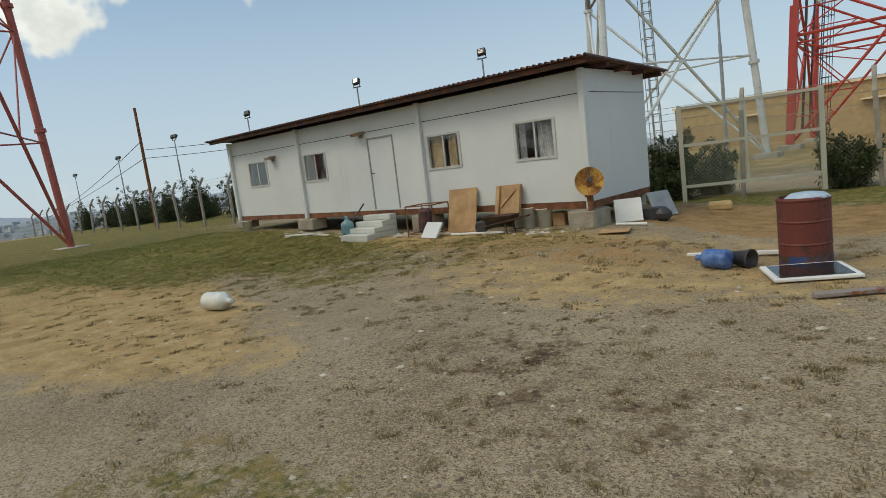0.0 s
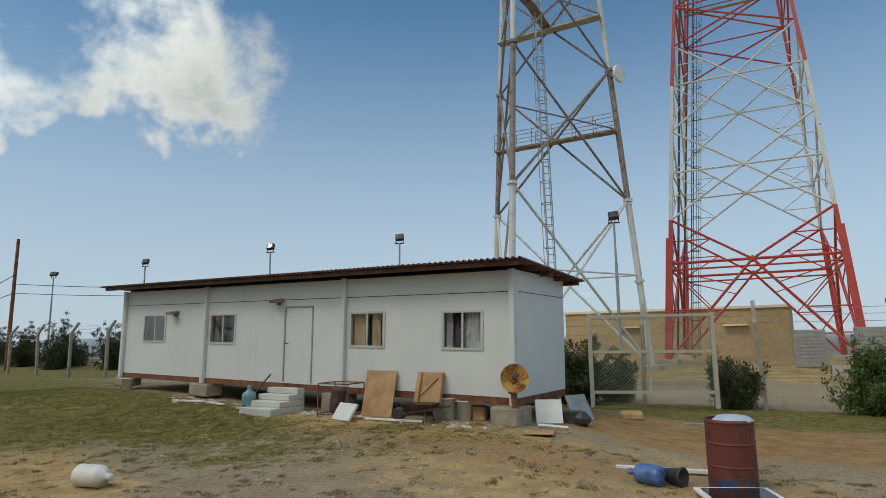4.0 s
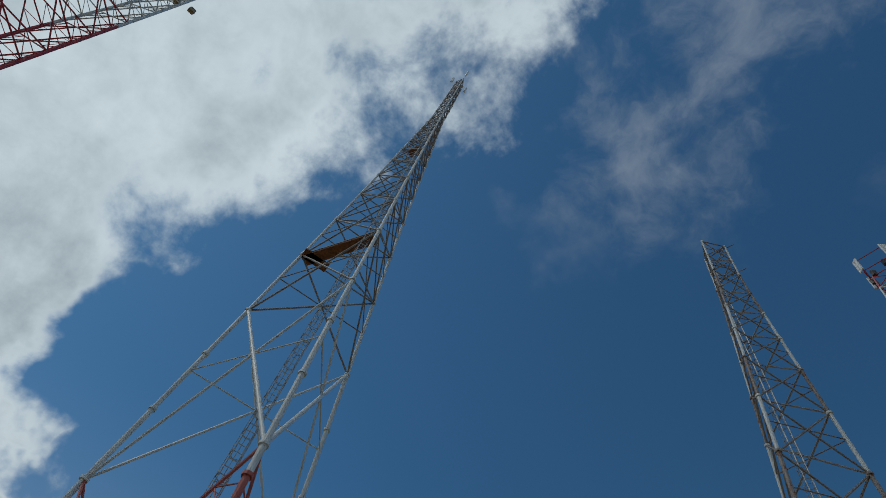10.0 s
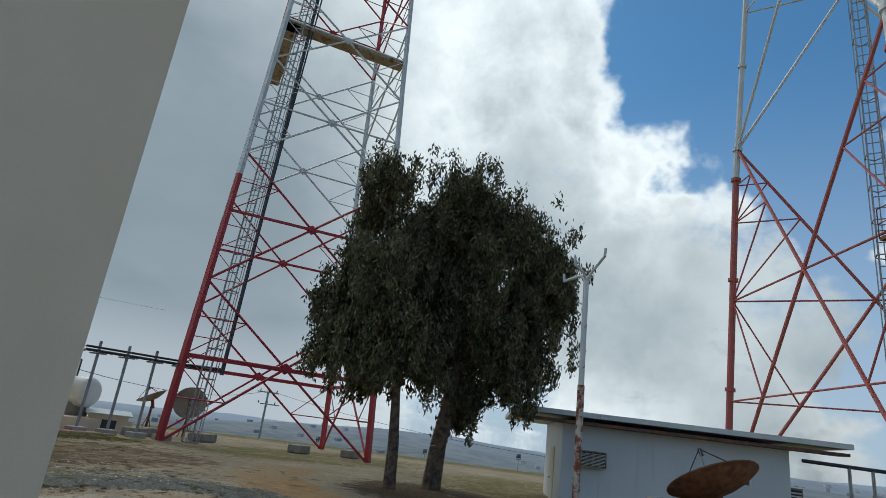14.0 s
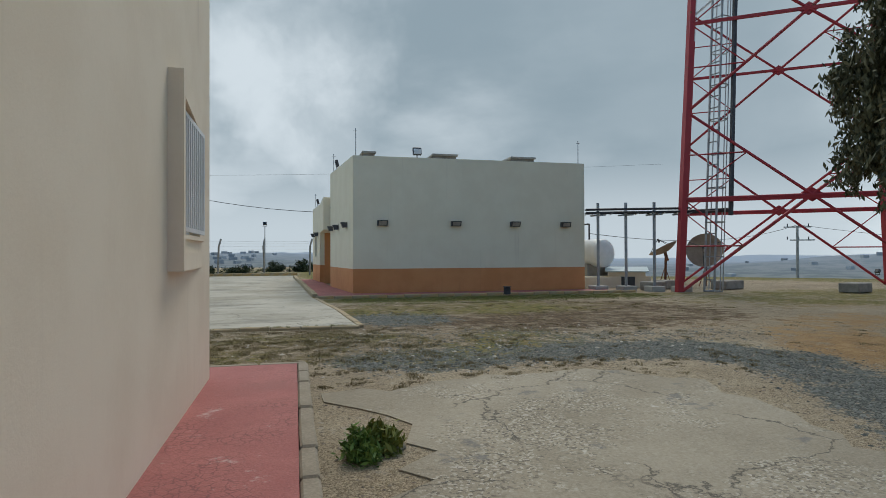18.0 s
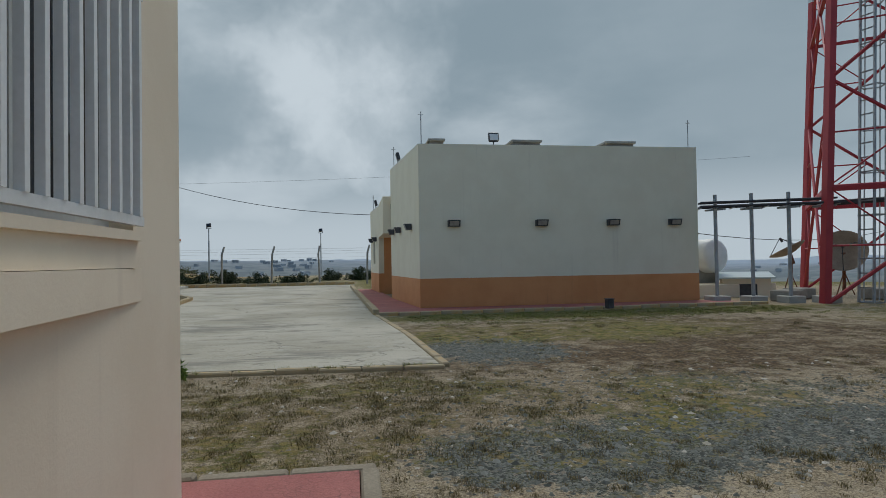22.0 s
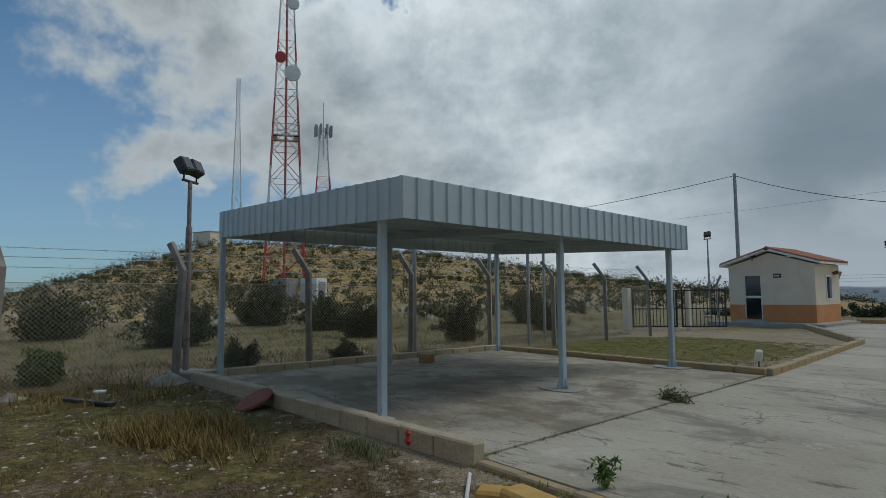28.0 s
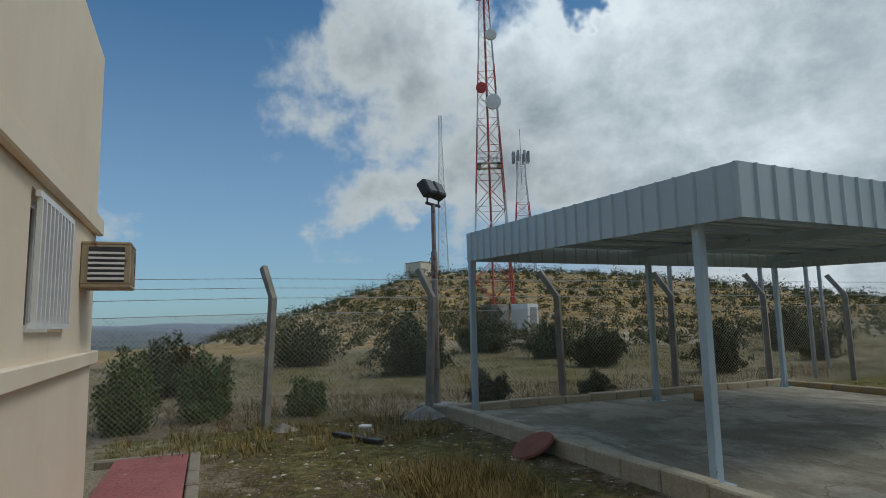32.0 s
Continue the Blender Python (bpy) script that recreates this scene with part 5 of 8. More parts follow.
# ---- carport ----
def carport():
    root = thing("carport", "pale blue steel carport with a ribbed sheet fascia", "carport", (0, 0, 0))
    X0, X1, Y0, Y1 = 4.93, 11.1, -16.66, -24.75
    # the west edge runs a little askew
    sk = lambda x, y: x + 0.65 * (y - Y0) / (Y1 - Y0) * (X1 - x) / (X1 - X0)
    top = lambda x, y: 3.47 + (x - X0) / (X1 - X0) * 0.24 + (y - Y0) / (Y1 - Y0) * -0.03
    deep = 0.52
    for i, (x, y) in enumerate([(5.65, -16.85), (5.6, -20.45), (5.85, -24.45), (11.0, -16.7), (10.7, -20.5), (11.1, -24.5)]):
        h = top(x, y) - 0.35
        post = part("post", Mesh().span((x - 0.05, y - 0.05, SLAB), (x + 0.05, y + 0.05, h)), M_BLUE_STEEL, root, "pale blue square steel post", bevel=0.01)
        part("base_plate", Mesh().span((x - 0.13, y - 0.13, SLAB + 0.004), (x + 0.13, y + 0.13, SLAB + 0.03)), M_BLUE_STEEL, post)
        if i in (1, 2):
            rim = [(x + 0.42 * (1 + 0.12 * math.sin(3 * a + i)) * math.cos(a), y + 0.36 * (1 + 0.1 * math.cos(2 * a)) * math.sin(a)) for a in (2 * math.pi * q / 18 for q in range(18))]
            part("cement_collar", Mesh().prism(rim, SLAB + 0.005, SLAB + 0.036), M_CONCRETE, post, "rough patch of cement round the post")
        for dx, dy in ((0.07, 0), (-0.07, 0), (0, 0.07), (0, -0.07)) if i not in (0, 3) else ():
            part("gusset", Mesh().faces([(x + dx * 0.7, y + dy * 0.7, SLAB + 0.25), (x + dx * 1.7, y + dy * 1.7, SLAB + 0.03), (x + dx * 0.7, y + dy * 0.7, SLAB + 0.03), (x + dx * 0.7 + 0.01, y + dy * 0.7 + 0.01, SLAB + 0.25), (x + dx * 1.7 + 0.01, y + dy * 1.7 + 0.01, SLAB + 0.03), (x + dx * 0.7 + 0.01, y + dy * 0.7 + 0.01, SLAB + 0.03)], ((0, 1, 2), (5, 4, 3), (0, 3, 4, 1))), M_BLUE_STEEL, post)

    def ribbed(a, b, name):
        a, b = Vector((*a, 0)), Vector((*b, 0))
        L = (b - a).length
        w = (b - a) / L
        out = Vector((w.y, -w.x, 0))
        n = round(L / 0.26)
        prof = []
        for i in range(n):
            s = L * i / n
            d = L / n
            prof += [(s, 0.0), (s + d * 0.80, 0.0), (s + d * 0.86, 0.026), (s + d * 0.94, 0.026)]
        prof.append((L, 0.0))
        k = len(prof)
        m = Mesh()
        pts = []
        for back in (0.0, -0.012):
            for z in (0, 1):
                for s, h in prof:
                    p = a + w * s + out * (h + back)
                    pts.append((p.x, p.y, top(p.x, p.y) - (0 if z else deep)))
        fs = [(i, i + 1, k + i + 1, k + i) for i in range(k - 1)] + [(2 * k + i + 1, 2 * k + i, 3 * k + i, 3 * k + i + 1) for i in range(k - 1)] + [(k + i, k + i + 1, 3 * k + i + 1, 3 * k + i) for i in range(k - 1)] + [(i + 1, i, 2 * k + i, 2 * k + i + 1) for i in range(k - 1)]
        m.faces(pts, fs)
        part("fascia", m, M_SHEET, root, "ribbed pale blue-grey sheet fascia")

    ribbed((X1, Y0), (X0, Y0), "n")
    ribbed((X0, Y0), (X0 + 0.65, Y1), "w")
    ribbed((X0 + 0.65, Y1), (X1, Y1), "s")
    ribbed((X1, Y1), (X1, Y0), "e")
    m = Mesh()
    n = 40
    for i in range(n):
        x0, x1 = X0 + 0.05 + (X1 - X0 - 0.1) * i / n, X0 + 0.05 + (X1 - X0 - 0.1) * (i + 0.86) / n
        h = 0.03 if i % 2 else 0.0
        m = Mesh().faces([(sk(x, y), y, top(x, y) - 0.2 + h + dz) for dz in (0, 0.02) for x, y in ((x0, Y1 + 0.05), (x1, Y1 + 0.05), (x1, Y0 - 0.05), (x0, Y0 - 0.05))], ((0, 3, 2, 1), (4, 5, 6, 7), (0, 1, 5, 4), (1, 2, 6, 5), (2, 3, 7, 6), (3, 0, 4, 7)))
        part("roof_panel", m, M_SHEET, root, "ribbed steel roof panel")
    m = Mesh().faces([(sk(x, y), y, top(x, y) - 0.15) for x, y in ((X0 + 0.05, Y1 + 0.05), (X1 - 0.05, Y1 + 0.05), (X1 - 0.05, Y0 - 0.05), (X0 + 0.05, Y0 - 0.05))], ((0, 1, 2, 3),))
    part("roof_sheet", m, M_SHEET, root, "ribbed steel roof sheet")
    for y in (-16.85, -20.45, -24.4):
        part("beam", Mesh().faces([(sk(x, y), y + d, top(x, y) - h) for h in (0.38, 0.24) for x, d in ((X0 + 0.06, -0.06), (X1 - 0.06, -0.06), (X1 - 0.06, 0.06), (X0 + 0.06, 0.06))], ((0, 3, 2, 1), (4, 5, 6, 7), (0, 1, 5, 4), (1, 2, 6, 5), (2, 3, 7, 6), (3, 0, 4, 7))), M_BLUE_STEEL, root, "pale blue roof beam")
    for i in range(6):
        x = X0 + 0.5 + i * 1.02
        part("purlin", Mesh().faces([(sk(x + d, y), y, top(x, y) - h) for h in (0.26, 0.205) for d, y in ((-0.04, Y1 + 0.06), (0.04, Y1 + 0.06), (0.04, Y0 - 0.06), (-0.04, Y0 - 0.06))], ((0, 3, 2, 1), (4, 5, 6, 7), (0, 1, 5, 4), (1, 2, 6, 5), (2, 3, 7, 6), (3, 0, 4, 7))), M_BLUE_STEEL, root)


carport()


# ---- gatehouse ----
def gatehouse():
    root = thing("gatehouse", "small cream and orange gatehouse with a red tiled gable roof", "gatehouse", (0, 0, 0))
    x0, x1, y0, y1, z0, e = 9.3, 13.3, -47.3, -43.9, SLAB, 3.35
    spec = [((x1, y1), (x0, y1), [(0.75, 1.6, 0.68, 2.85)]), ((x0, y1 - 0.2), (x0, y0 + 0.2), [(1.3, 2.0, 1.7, 2.75)]), ((x0, y0), (x1, y0), []), ((x1, y0 + 0.2), (x1, y1 - 0.2), [])]
    for a, b, holes in spec:
        low = [(h[0], h[1], max(h[2], z0), min(h[3], OT + 0.05)) for h in holes if h[2] < OT]
        high = [(h[0], h[1], max(h[2], OT + 0.05), h[3]) for h in holes]
        w = wall_with_holes("wall", a, b, z0 - 0.3, OT + 0.05, 0.2, low, M_ORANGE, "orange painted plinth", root)
        v = wall_with_holes("wall", a, b, OT + 0.05, e, 0.2, high, M_WALL, "cream plastered wall", root)
        for o in (w, v):
            del o["category"], o["kind"]
    xm = (x0 + x1) / 2
    for y in (y1, y0 + 0.2):
        part("gable", Mesh().faces([(x, y - d, z) for d in (0, 0.2) for x, z in ((x0, e), (x1, e), (xm, e + 0.62))], ((0, 2, 1), (3, 4, 5), (0, 1, 4, 3), (1, 2, 5, 4), (2, 0, 3, 5))), M_WALL, root, "cream gable")
    for s, (xa, xb) in (("w", (x0 - 0.35, xm)), ("e", (x1 + 0.35, xm))):
        za, zb = e - 0.02, e + 0.72
        base = part("roof_slope", Mesh().faces([(x, y, z + d) for d in (0, 0.1) for x, y, z in ((xa, y0 - 0.3, za), (xa, y1 + 0.3, za), (xb, y1 + 0.3, zb), (xb, y0 - 0.3, zb))], ((0, 3, 2, 1), (4, 5, 6, 7), (0, 1, 5, 4), (1, 2, 6, 5), (2, 3, 7, 6), (3, 0, 4, 7))), M_WHITE, root, "white edged roof slab")
        n = 16
        for i in range(n):
            y = y0 - 0.26 + (y1 - y0 + 0.52) * (i + 0.5) / n
            part("roof_tile", Mesh().rod((xa, y, za + 0.11), (xb, y, zb + 0.11), 0.1, n=7), M_TILE, base)
    part("ridge_tiles", Mesh().rod((xm, y0 - 0.3, e + 0.83), (xm, y1 + 0.3, e + 0.83), 0.11, n=8), M_TILE, root)
    d = part("door", Mesh().span((11.72, y1 - 0.12, 0.68), (12.53, y1 - 0.07, 2.83)), M_GLASS, root, "dark glazed door with a white bar")
    part("door_bar", Mesh().span((11.72, y1 - 0.065, 1.72), (12.53, y1 - 0.04, 1.84)).span((11.7, y1 - 0.065, 0.68), (11.76, y1 - 0.03, 2.85)).span((12.5, y1 - 0.065, 0.68), (12.55, y1 - 0.03, 2.85)), M_WHITE, d)
    part("doorstep", Mesh().span((11.5, y1 + 0.01, SLAB), (12.75, y1 + 0.5, 0.64)), M_CONCRETE, root, bevel=0.02)
    wn = part("window", Mesh().span((x0 + 0.08, y1 - 2.15, 1.7), (x0 + 0.1, y1 - 1.5, 2.75)), M_GLASS, root, "small window")
    part("window_frame", Mesh().span((x0 - 0.03, y1 - 2.25, 1.62), (x0 + 0.06, y1 - 1.42, 1.7)).span((x0 - 0.03, y1 - 2.25, 2.75), (x0 + 0.06, y1 - 1.42, 2.83)).span((x0 - 0.03, y1 - 2.25, 1.7), (x0 + 0.06, y1 - 2.17, 2.75)).span((x0 - 0.03, y1 - 1.5, 1.7), (x0 + 0.06, y1 - 1.42, 2.75)), M_WHITE, wn)

    part("name_plaque", Mesh().span((10.78, y1 + 0.003, 2.72), (11.12, y1 + 0.03, 2.92)), M_DARK, root, "small dark plaque above the door")
    part("plaque_line", Mesh().span((10.83, y1 + 0.031, 2.79), (11.07, y1 + 0.034, 2.85)), M_WALL, root, "pale bar on the plaque")
    lamp = part("roof_lamp", Mesh().box((12.05, y1 + 0.1, e + 0.55), (0.3, 0.2, 0.16), m=Matrix.Rotation(radians(-25), 3, "X")), M_DARK, root, "dark floodlight on the roof edge", bevel=0.02)
    part("bracket", Mesh().rod((12.05, y1 + 0.1, e + 0.25), (12.05, y1 + 0.1, e + 0.5), 0.02, n=6), M_DARK, lamp)
    part("side_lamp", Mesh().box((x0 - 0.14, y1 - 2.5, 2.95), (0.24, 0.22, 0.16), m=Matrix.Rotation(radians(20), 3, "Y")), M_RUST, root, "small rusty lamp on the side wall", bevel=0.02)


gatehouse()
tagged(part("gatehouse_base", Mesh().span((8.6, -48.0, 0.0), (14.0, -42.8, SLAB + 0.12)), M_CONCRETE), "raised concrete base of the gatehouse", "base", kind="structure")


# ---- white shed with a yellow stripe ----
def shed():
    t = 26.0
    root = thing("white_shed", "low white shed with a yellow stripe and overhanging flat roof", "shed", (-19.2, -8.1, 0.0), t)
    L, W, H, z = 7.2, 4.6, 2.92, -0.1
    yel = material("yellow_stripe", mottled((0.62, 0.38, 0.03), (0.70, 0.45, 0.05)), 0.6)
    part("wall", Mesh().span((-W, 0.0, z), (0.0, L, H)), M_CABIN, root, "white painted wall")
    part("stripe", Mesh().span((0.002, 0.15, 0.22), (0.02, L - 0.15, 0.5)), yel, root, "yellow painted stripe")
    part("roof", Mesh().faces([(x, y, zz + d) for d in (0, 0.16) for x, y, zz in ((-W - 0.4, -1.7, H), (0.75, -1.7, H + 0.12), (0.75, L + 1.6, H + 0.12), (-W - 0.4, L + 1.6, H))], ((0, 3, 2, 1), (4, 5, 6, 7), (0, 1, 5, 4), (1, 2, 6, 5), (2, 3, 7, 6), (3, 0, 4, 7))), M_WHITE_STEEL, root, "overhanging pale roof slab")
    part("roof_soffit", Mesh().span((0.03, -1.6, H - 0.10), (0.7, L + 1.5, H - 0.01)), M_ROOF_BROWN, root, "dark brown timber soffit")
    return root


shed()


# ---- gum trees ----
def leaf_material(name, a, b):
    def paint(T, where):
        r = T.add("ShaderNodeNewGeometry").outputs["Random Per Island"]
        return T.mix(T.math("MULTIPLY", r, 1.0), rgb(*a), rgb(*b))
    return material(name, paint, 0.6, spec=0.3)


M_GUM = leaf_material("gum_leaves", (0.035, 0.042, 0.02), (0.20, 0.18, 0.09))
M_BUSH = leaf_material("bush_leaves", (0.014, 0.024, 0.009), (0.075, 0.095, 0.034))


def leaves(rng, clumps, per, size, droop, spread):
    """Points and faces of many small two-triangle leaves in clumps."""
    c = np.repeat(np.array(clumps), per, axis=0)
    n = len(c)
    p = c[:, :3] + rng.normal(0, 1, (n, 3)) * (c[:, 3:4] * spread)
    d = rng.normal(0, 1, (n, 3))
    d[:, 2] -= droop
    d /= np.linalg.norm(d, axis=1)[:, None]
    s = np.cross(d, rng.normal(0, 1, (n, 3)))
    s /= np.linalg.norm(s, axis=1)[:, None] + 1e-9
    L = size * rng.uniform(0.7, 1.4, (n, 1))
    v = np.stack([p - d * L * 0.5, p + s * L * 0.17, p + d * L * 0.5, p - s * L * 0.17], 1).reshape(-1, 3)
    f = np.arange(n * 4).reshape(-1, 4)
    return v, f


def crown_mesh(name, v, f, mat):
    d = bpy.data.meshes.new(name)
    d.from_pydata(v.tolist(), [], f.tolist())
    d.materials.append(mat)
    d.update()
    return d


def gum_tree(x, y, lean, height, lobes, seed, trunk_r, label):
    rng = np.random.default_rng(seed)
    root = thing("gum_tree", label, "tree", (x, y, lie(x, y)), group="gum trees")
    fork = Vector((lean[0], lean[1], height * 0.36))
    pts = [Vector((0, 0, -0.1)), Vector((lean[0] * 0.2, lean[1] * 0.2, height * 0.12)), Vector((lean[0] * 0.7, lean[1] * 0.7, height * 0.25)), fork]
    t = Mesh()
    for k, (a, b) in enumerate(zip(pts, pts[1:])):
        t.rod(a, b, trunk_r * (1.25 - 0.2 * k), trunk_r * (1.05 - 0.2 * k), n=10)
    trunk = part("trunk", t, M_BARK, root, "grey-brown bare trunk")
    clumps = []
    for cx, cy, cz, r, h in lobes:
        tip = Vector((cx, cy, cz))
        m = Mesh()
        mid = (fork + tip) / 2 + Vector(rng.normal(0, 0.2, 3).tolist())
        m.rod(fork, mid, trunk_r * 0.5, trunk_r * 0.33, n=6).rod(mid, tip, trunk_r * 0.33, trunk_r * 0.14, n=5)
        for _ in range(5):
            e = tip + Vector(rng.normal(0, 1, 3).tolist()) * r * 0.5
            m.rod(mid + (tip - mid) * float(rng.uniform(0.3, 1)), e, trunk_r * 0.13, 0.01, n=4)
        part("limb", m, M_BARK, trunk)
        # twigs in uneven bunches, so that sky shows between them
        for _ in range(int(14.5 * r * h / 2) + 4):
            u = rng.normal(0, 1, 3)
            u /= np.linalg.norm(u)
            q = rng.uniform(0.25, 1.0) ** 0.5
            knot = np.array([cx, cy, cz]) + u * q * np.array([r, r, h])
            wide = rng.uniform(0.22, 0.42)
            for _ in range(8):
                p = knot + rng.normal(0, wide, 3)
                drop = int(rng.integers(1, 5))
                for w in range(drop):
                    clumps.append((p[0] + 0.04 * w, p[1], p[2] - 0.24 * w, 0.20 - 0.025 * w))
    v, f = leaves(rng, clumps, 40, 0.155, 1.9, 0.62)
    tagged(part("crown", crown_mesh("crown", v, f, M_GUM), None, root), "dull green drooping gum leaves")
    return root


def lobes_at(rows):
    """Lobes by (rightwards, height, radius, half height) as seen from the yard's north corner, with some depth."""
    out = []
    for k, (u, z, r, h) in enumerate(rows):
        d = (-0.6, 0.5, 0.0, -0.3, 0.6)[k % 5]
        out.append((-0.5 * u - 0.87 * d, 0.87 * u - 0.5 * d, z - 0.35, r * 0.97, h * 0.95))
    return out


gum_tree(-14.3, -11.4, (0.25, -0.1), 9.6, lobes_at([(-1.1, 9.2, 0.75, 0.9), (-1.2, 8.0, 1.1, 1.1), (-2.3, 5.3, 0.95, 1.0), (-1.0, 6.2, 1.4, 1.5), (-1.5, 4.3, 1.1, 0.9), (-0.3, 4.4, 1.0, 1.2), (-0.5, 7.2, 0.9, 1.2)]), 3, 0.15, "slim gum tree with drooping grey-green leaves on bare earth")
gum_tree(-16.3, -11.2, (-0.2, 0.3), 10.4, lobes_at([(0.0, 10.0, 1.0, 0.9), (0.4, 8.4, 1.4, 1.4), (1.7, 9.2, 0.9, 0.8), (2.6, 8.4, 0.9, 0.8), (2.9, 6.8, 1.2, 1.3), (1.5, 6.6, 1.6, 1.8), (0.1, 5.6, 1.5, 1.6), (1.5, 4.4, 1.4, 1.2), (2.5, 5.0, 1.0, 1.2), (1.0, 3.2, 0.9, 0.7), (3.3, 7.6, 0.6, 0.7), (-0.8, 6.8, 1.0, 1.4), (-0.6, 8.3, 0.8, 0.9), (-0.7, 9.1, 0.6, 0.7), (0.9, 9.7, 0.8, 0.7), (-0.5, 4.6, 0.9, 1.0)]), 4, 0.24, "broad gum tree with drooping grey-green leaves on bare earth")


# ---- lamps, poles, wires ----
def floodlight_pole(x, y, h, heads=2, turn=0.0, base=True, label="grey steel pole with twin floodlights", group="floodlight poles", mat=None):
    z = lie(x, y)
    root = thing("floodlight_pole", label, "lamp", (x, y, z), turn, group)
    if base:
        part("base", Mesh().span((-0.3, -0.3, -0.3), (0.3, 0.3, 0.16)), M_CONCRETE, root, "concrete base block", bevel=0.03)
    pole = part("pole", Mesh().rod((0, 0, -0.2), (0, 0, h * 0.72), 0.065, n=10).rod((0, 0, h * 0.72), (0, 0, h - 0.25), 0.045, n=10), mat or M_GREY_STEEL, root)
    part("crossbar", Mesh().rod((-0.24, 0, h - 0.25), (0.24, 0, h - 0.25), 0.03).rod((-0.2, 0, h - 0.25), (-0.2, 0, h - 0.05), 0.02).rod((0.2, 0, h - 0.25), (0.2, 0, h - 0.05), 0.02), M_DARK, pole)
    m = Matrix.Rotation(radians(-28), 3, "X")
    for s in (-0.17, 0.17) if heads == 2 else (0.0,):
        lamp = part("floodlight", Mesh().box((s, 0.02, h + 0.06), (0.30 if heads == 2 else 0.42, 0.22, 0.34), m=m @ Matrix.Rotation(radians(9 if s > 0 else -7), 3, "Y")), M_DARK, root, "black floodlight housing", bevel=0.025)
        part("lens", Mesh().box(Vector((s, 0.02, h + 0.06)) + m @ Vector((0, -0.113, 0)), (0.24, 0.008, 0.26), m=m), M_GLASS, lamp)
    return root


for x, y, h in ((-36.7, 21.9, 6.9), (-25.7, 22.6, 6.9), (-17.7, 24.0, 6.8), (-6.8, 24.4, 6.9), (-51.5, 23.2, 7.2), (-69.0, 24.5, 7.2), (-88.0, 25.5, 7.2)):
    floodlight_pole(x, y, h, 1 if x > -37 else 2, 20)
floodlight_pole(4.7, 24.6, 6.2, 1, 20)
floodlight_pole(12.15, -16.4, 4.35, 2, 305, mat=M_BROWN_GREY, label="blue-grey steel pole with black twin floodlights by the carport")
for azimuth, elevation, h in ((-166.93, 3.62, 5.2), (-177.24, 3.18, 5.2), (-154.65, 4.93, 5.4)):
    d = (h + 0.4 - 1.94) / math.tan(radians(elevation))
    floodlight_pole(-1.49 - math.sin(radians(azimuth)) * d, -10.35 + math.cos(radians(azimuth)) * d, h, 1, 180)
for x, y in ((-52.0, -46.0), (-58.0, -36.0), (-60.0, -26.0), (-62.0, -18.0), (-64.0, -8.0)):
    floodlight_pole(x, y, 4.6, 1, 90)


def wire(a, b, sag, r=0.012, name="cable", label="black overhead cable slung between poles"):
    pts = [Vector(a).lerp(Vector(b), t / 14) - Vector((0, 0, sag * 4 * (t / 14) * (1 - t / 14))) for t in range(15)]
    return tagged(part(name, Mesh().path(pts, r, n=4), M_DARK), label, "cable")


def utility_pole(x, y, h, arms=True, mat=None, label="steel utility pole", turn=40):
    z = lie(x, y)
    root = thing("utility_pole", label, "pole", (x, y, z), turn)
    part("pole", Mesh().rod((0, 0, -0.3), (0, 0, h), 0.13, 0.10, n=10), mat or M_GREY_STEEL, root)
    if arms:
        for k, hh in enumerate((h - 0.15, h - 1.3)):
            arm = part("cross_arm", Mesh().span((-1.1 + 0.5 * k, -0.05, hh), (1.1 + 0.3 * k, 0.05, hh + 0.1)), M_GREY_STEEL, root)
            for s in (-0.8, 0.1, 0.9):
                part("insulator", Mesh().rod((s, 0, hh + 0.1), (s, 0, hh + 0.35), 0.06, 0.04, n=8), M_DARK, arm)
    return root


utility_pole(-44.7, -47.3, 4.3 - lie(-44.7, -47.3), label="utility pole with cross arms and insulators", turn=155)
wire((-44.7, -47.3, 4.4), (-16.0, -31.0, 2.9), 0.8, 0.02)
wire((-44.7, -47.3, 4.4), (-50.0, -8.0, 1.5), 1.0, 0.02)
P2 = (-1.49 + math.sin(radians(156.92)) * 44, -10.35 - math.cos(radians(180 - 156.92)) * 44)
pz = 1.94 + 44 * math.tan(radians(9.85))
utility_pole(*P2, pz - lie(*P2), False, label="tall bare grey pole behind the gatehouse")
wire((*P2, pz - 0.15), (-2.9, -39.6, 4.4), 0.9, 0.022)
wire((*P2, pz - 0.15), (60.0, -38.0, 9.0), 1.6, 0.022)
wire((P2[0] + 20, P2[1] - 30, 11.0), (-40.0, -60.0, 11.5), 0.6, 0.012)
P1 = (0.33 - math.sin(radians(68.4)) * 48, -0.08 + math.cos(radians(68.4)) * 48)
utility_pole(*P1, 8.6, False, M_RUST, "leaning dark wooden utility pole")
for h, sag in ((8.0, 1.6), (7.4, 0.9)):
    wire((*P1, h - 2.2 if sag < 1 else h - 1.6), (-150.0, 30.0, 1.0), sag, 0.025)
    wire((*P1, h - 2.2), (-22.0, 26.0, 5.2 + (h - 8) * 0.6), 0.3, 0.025)


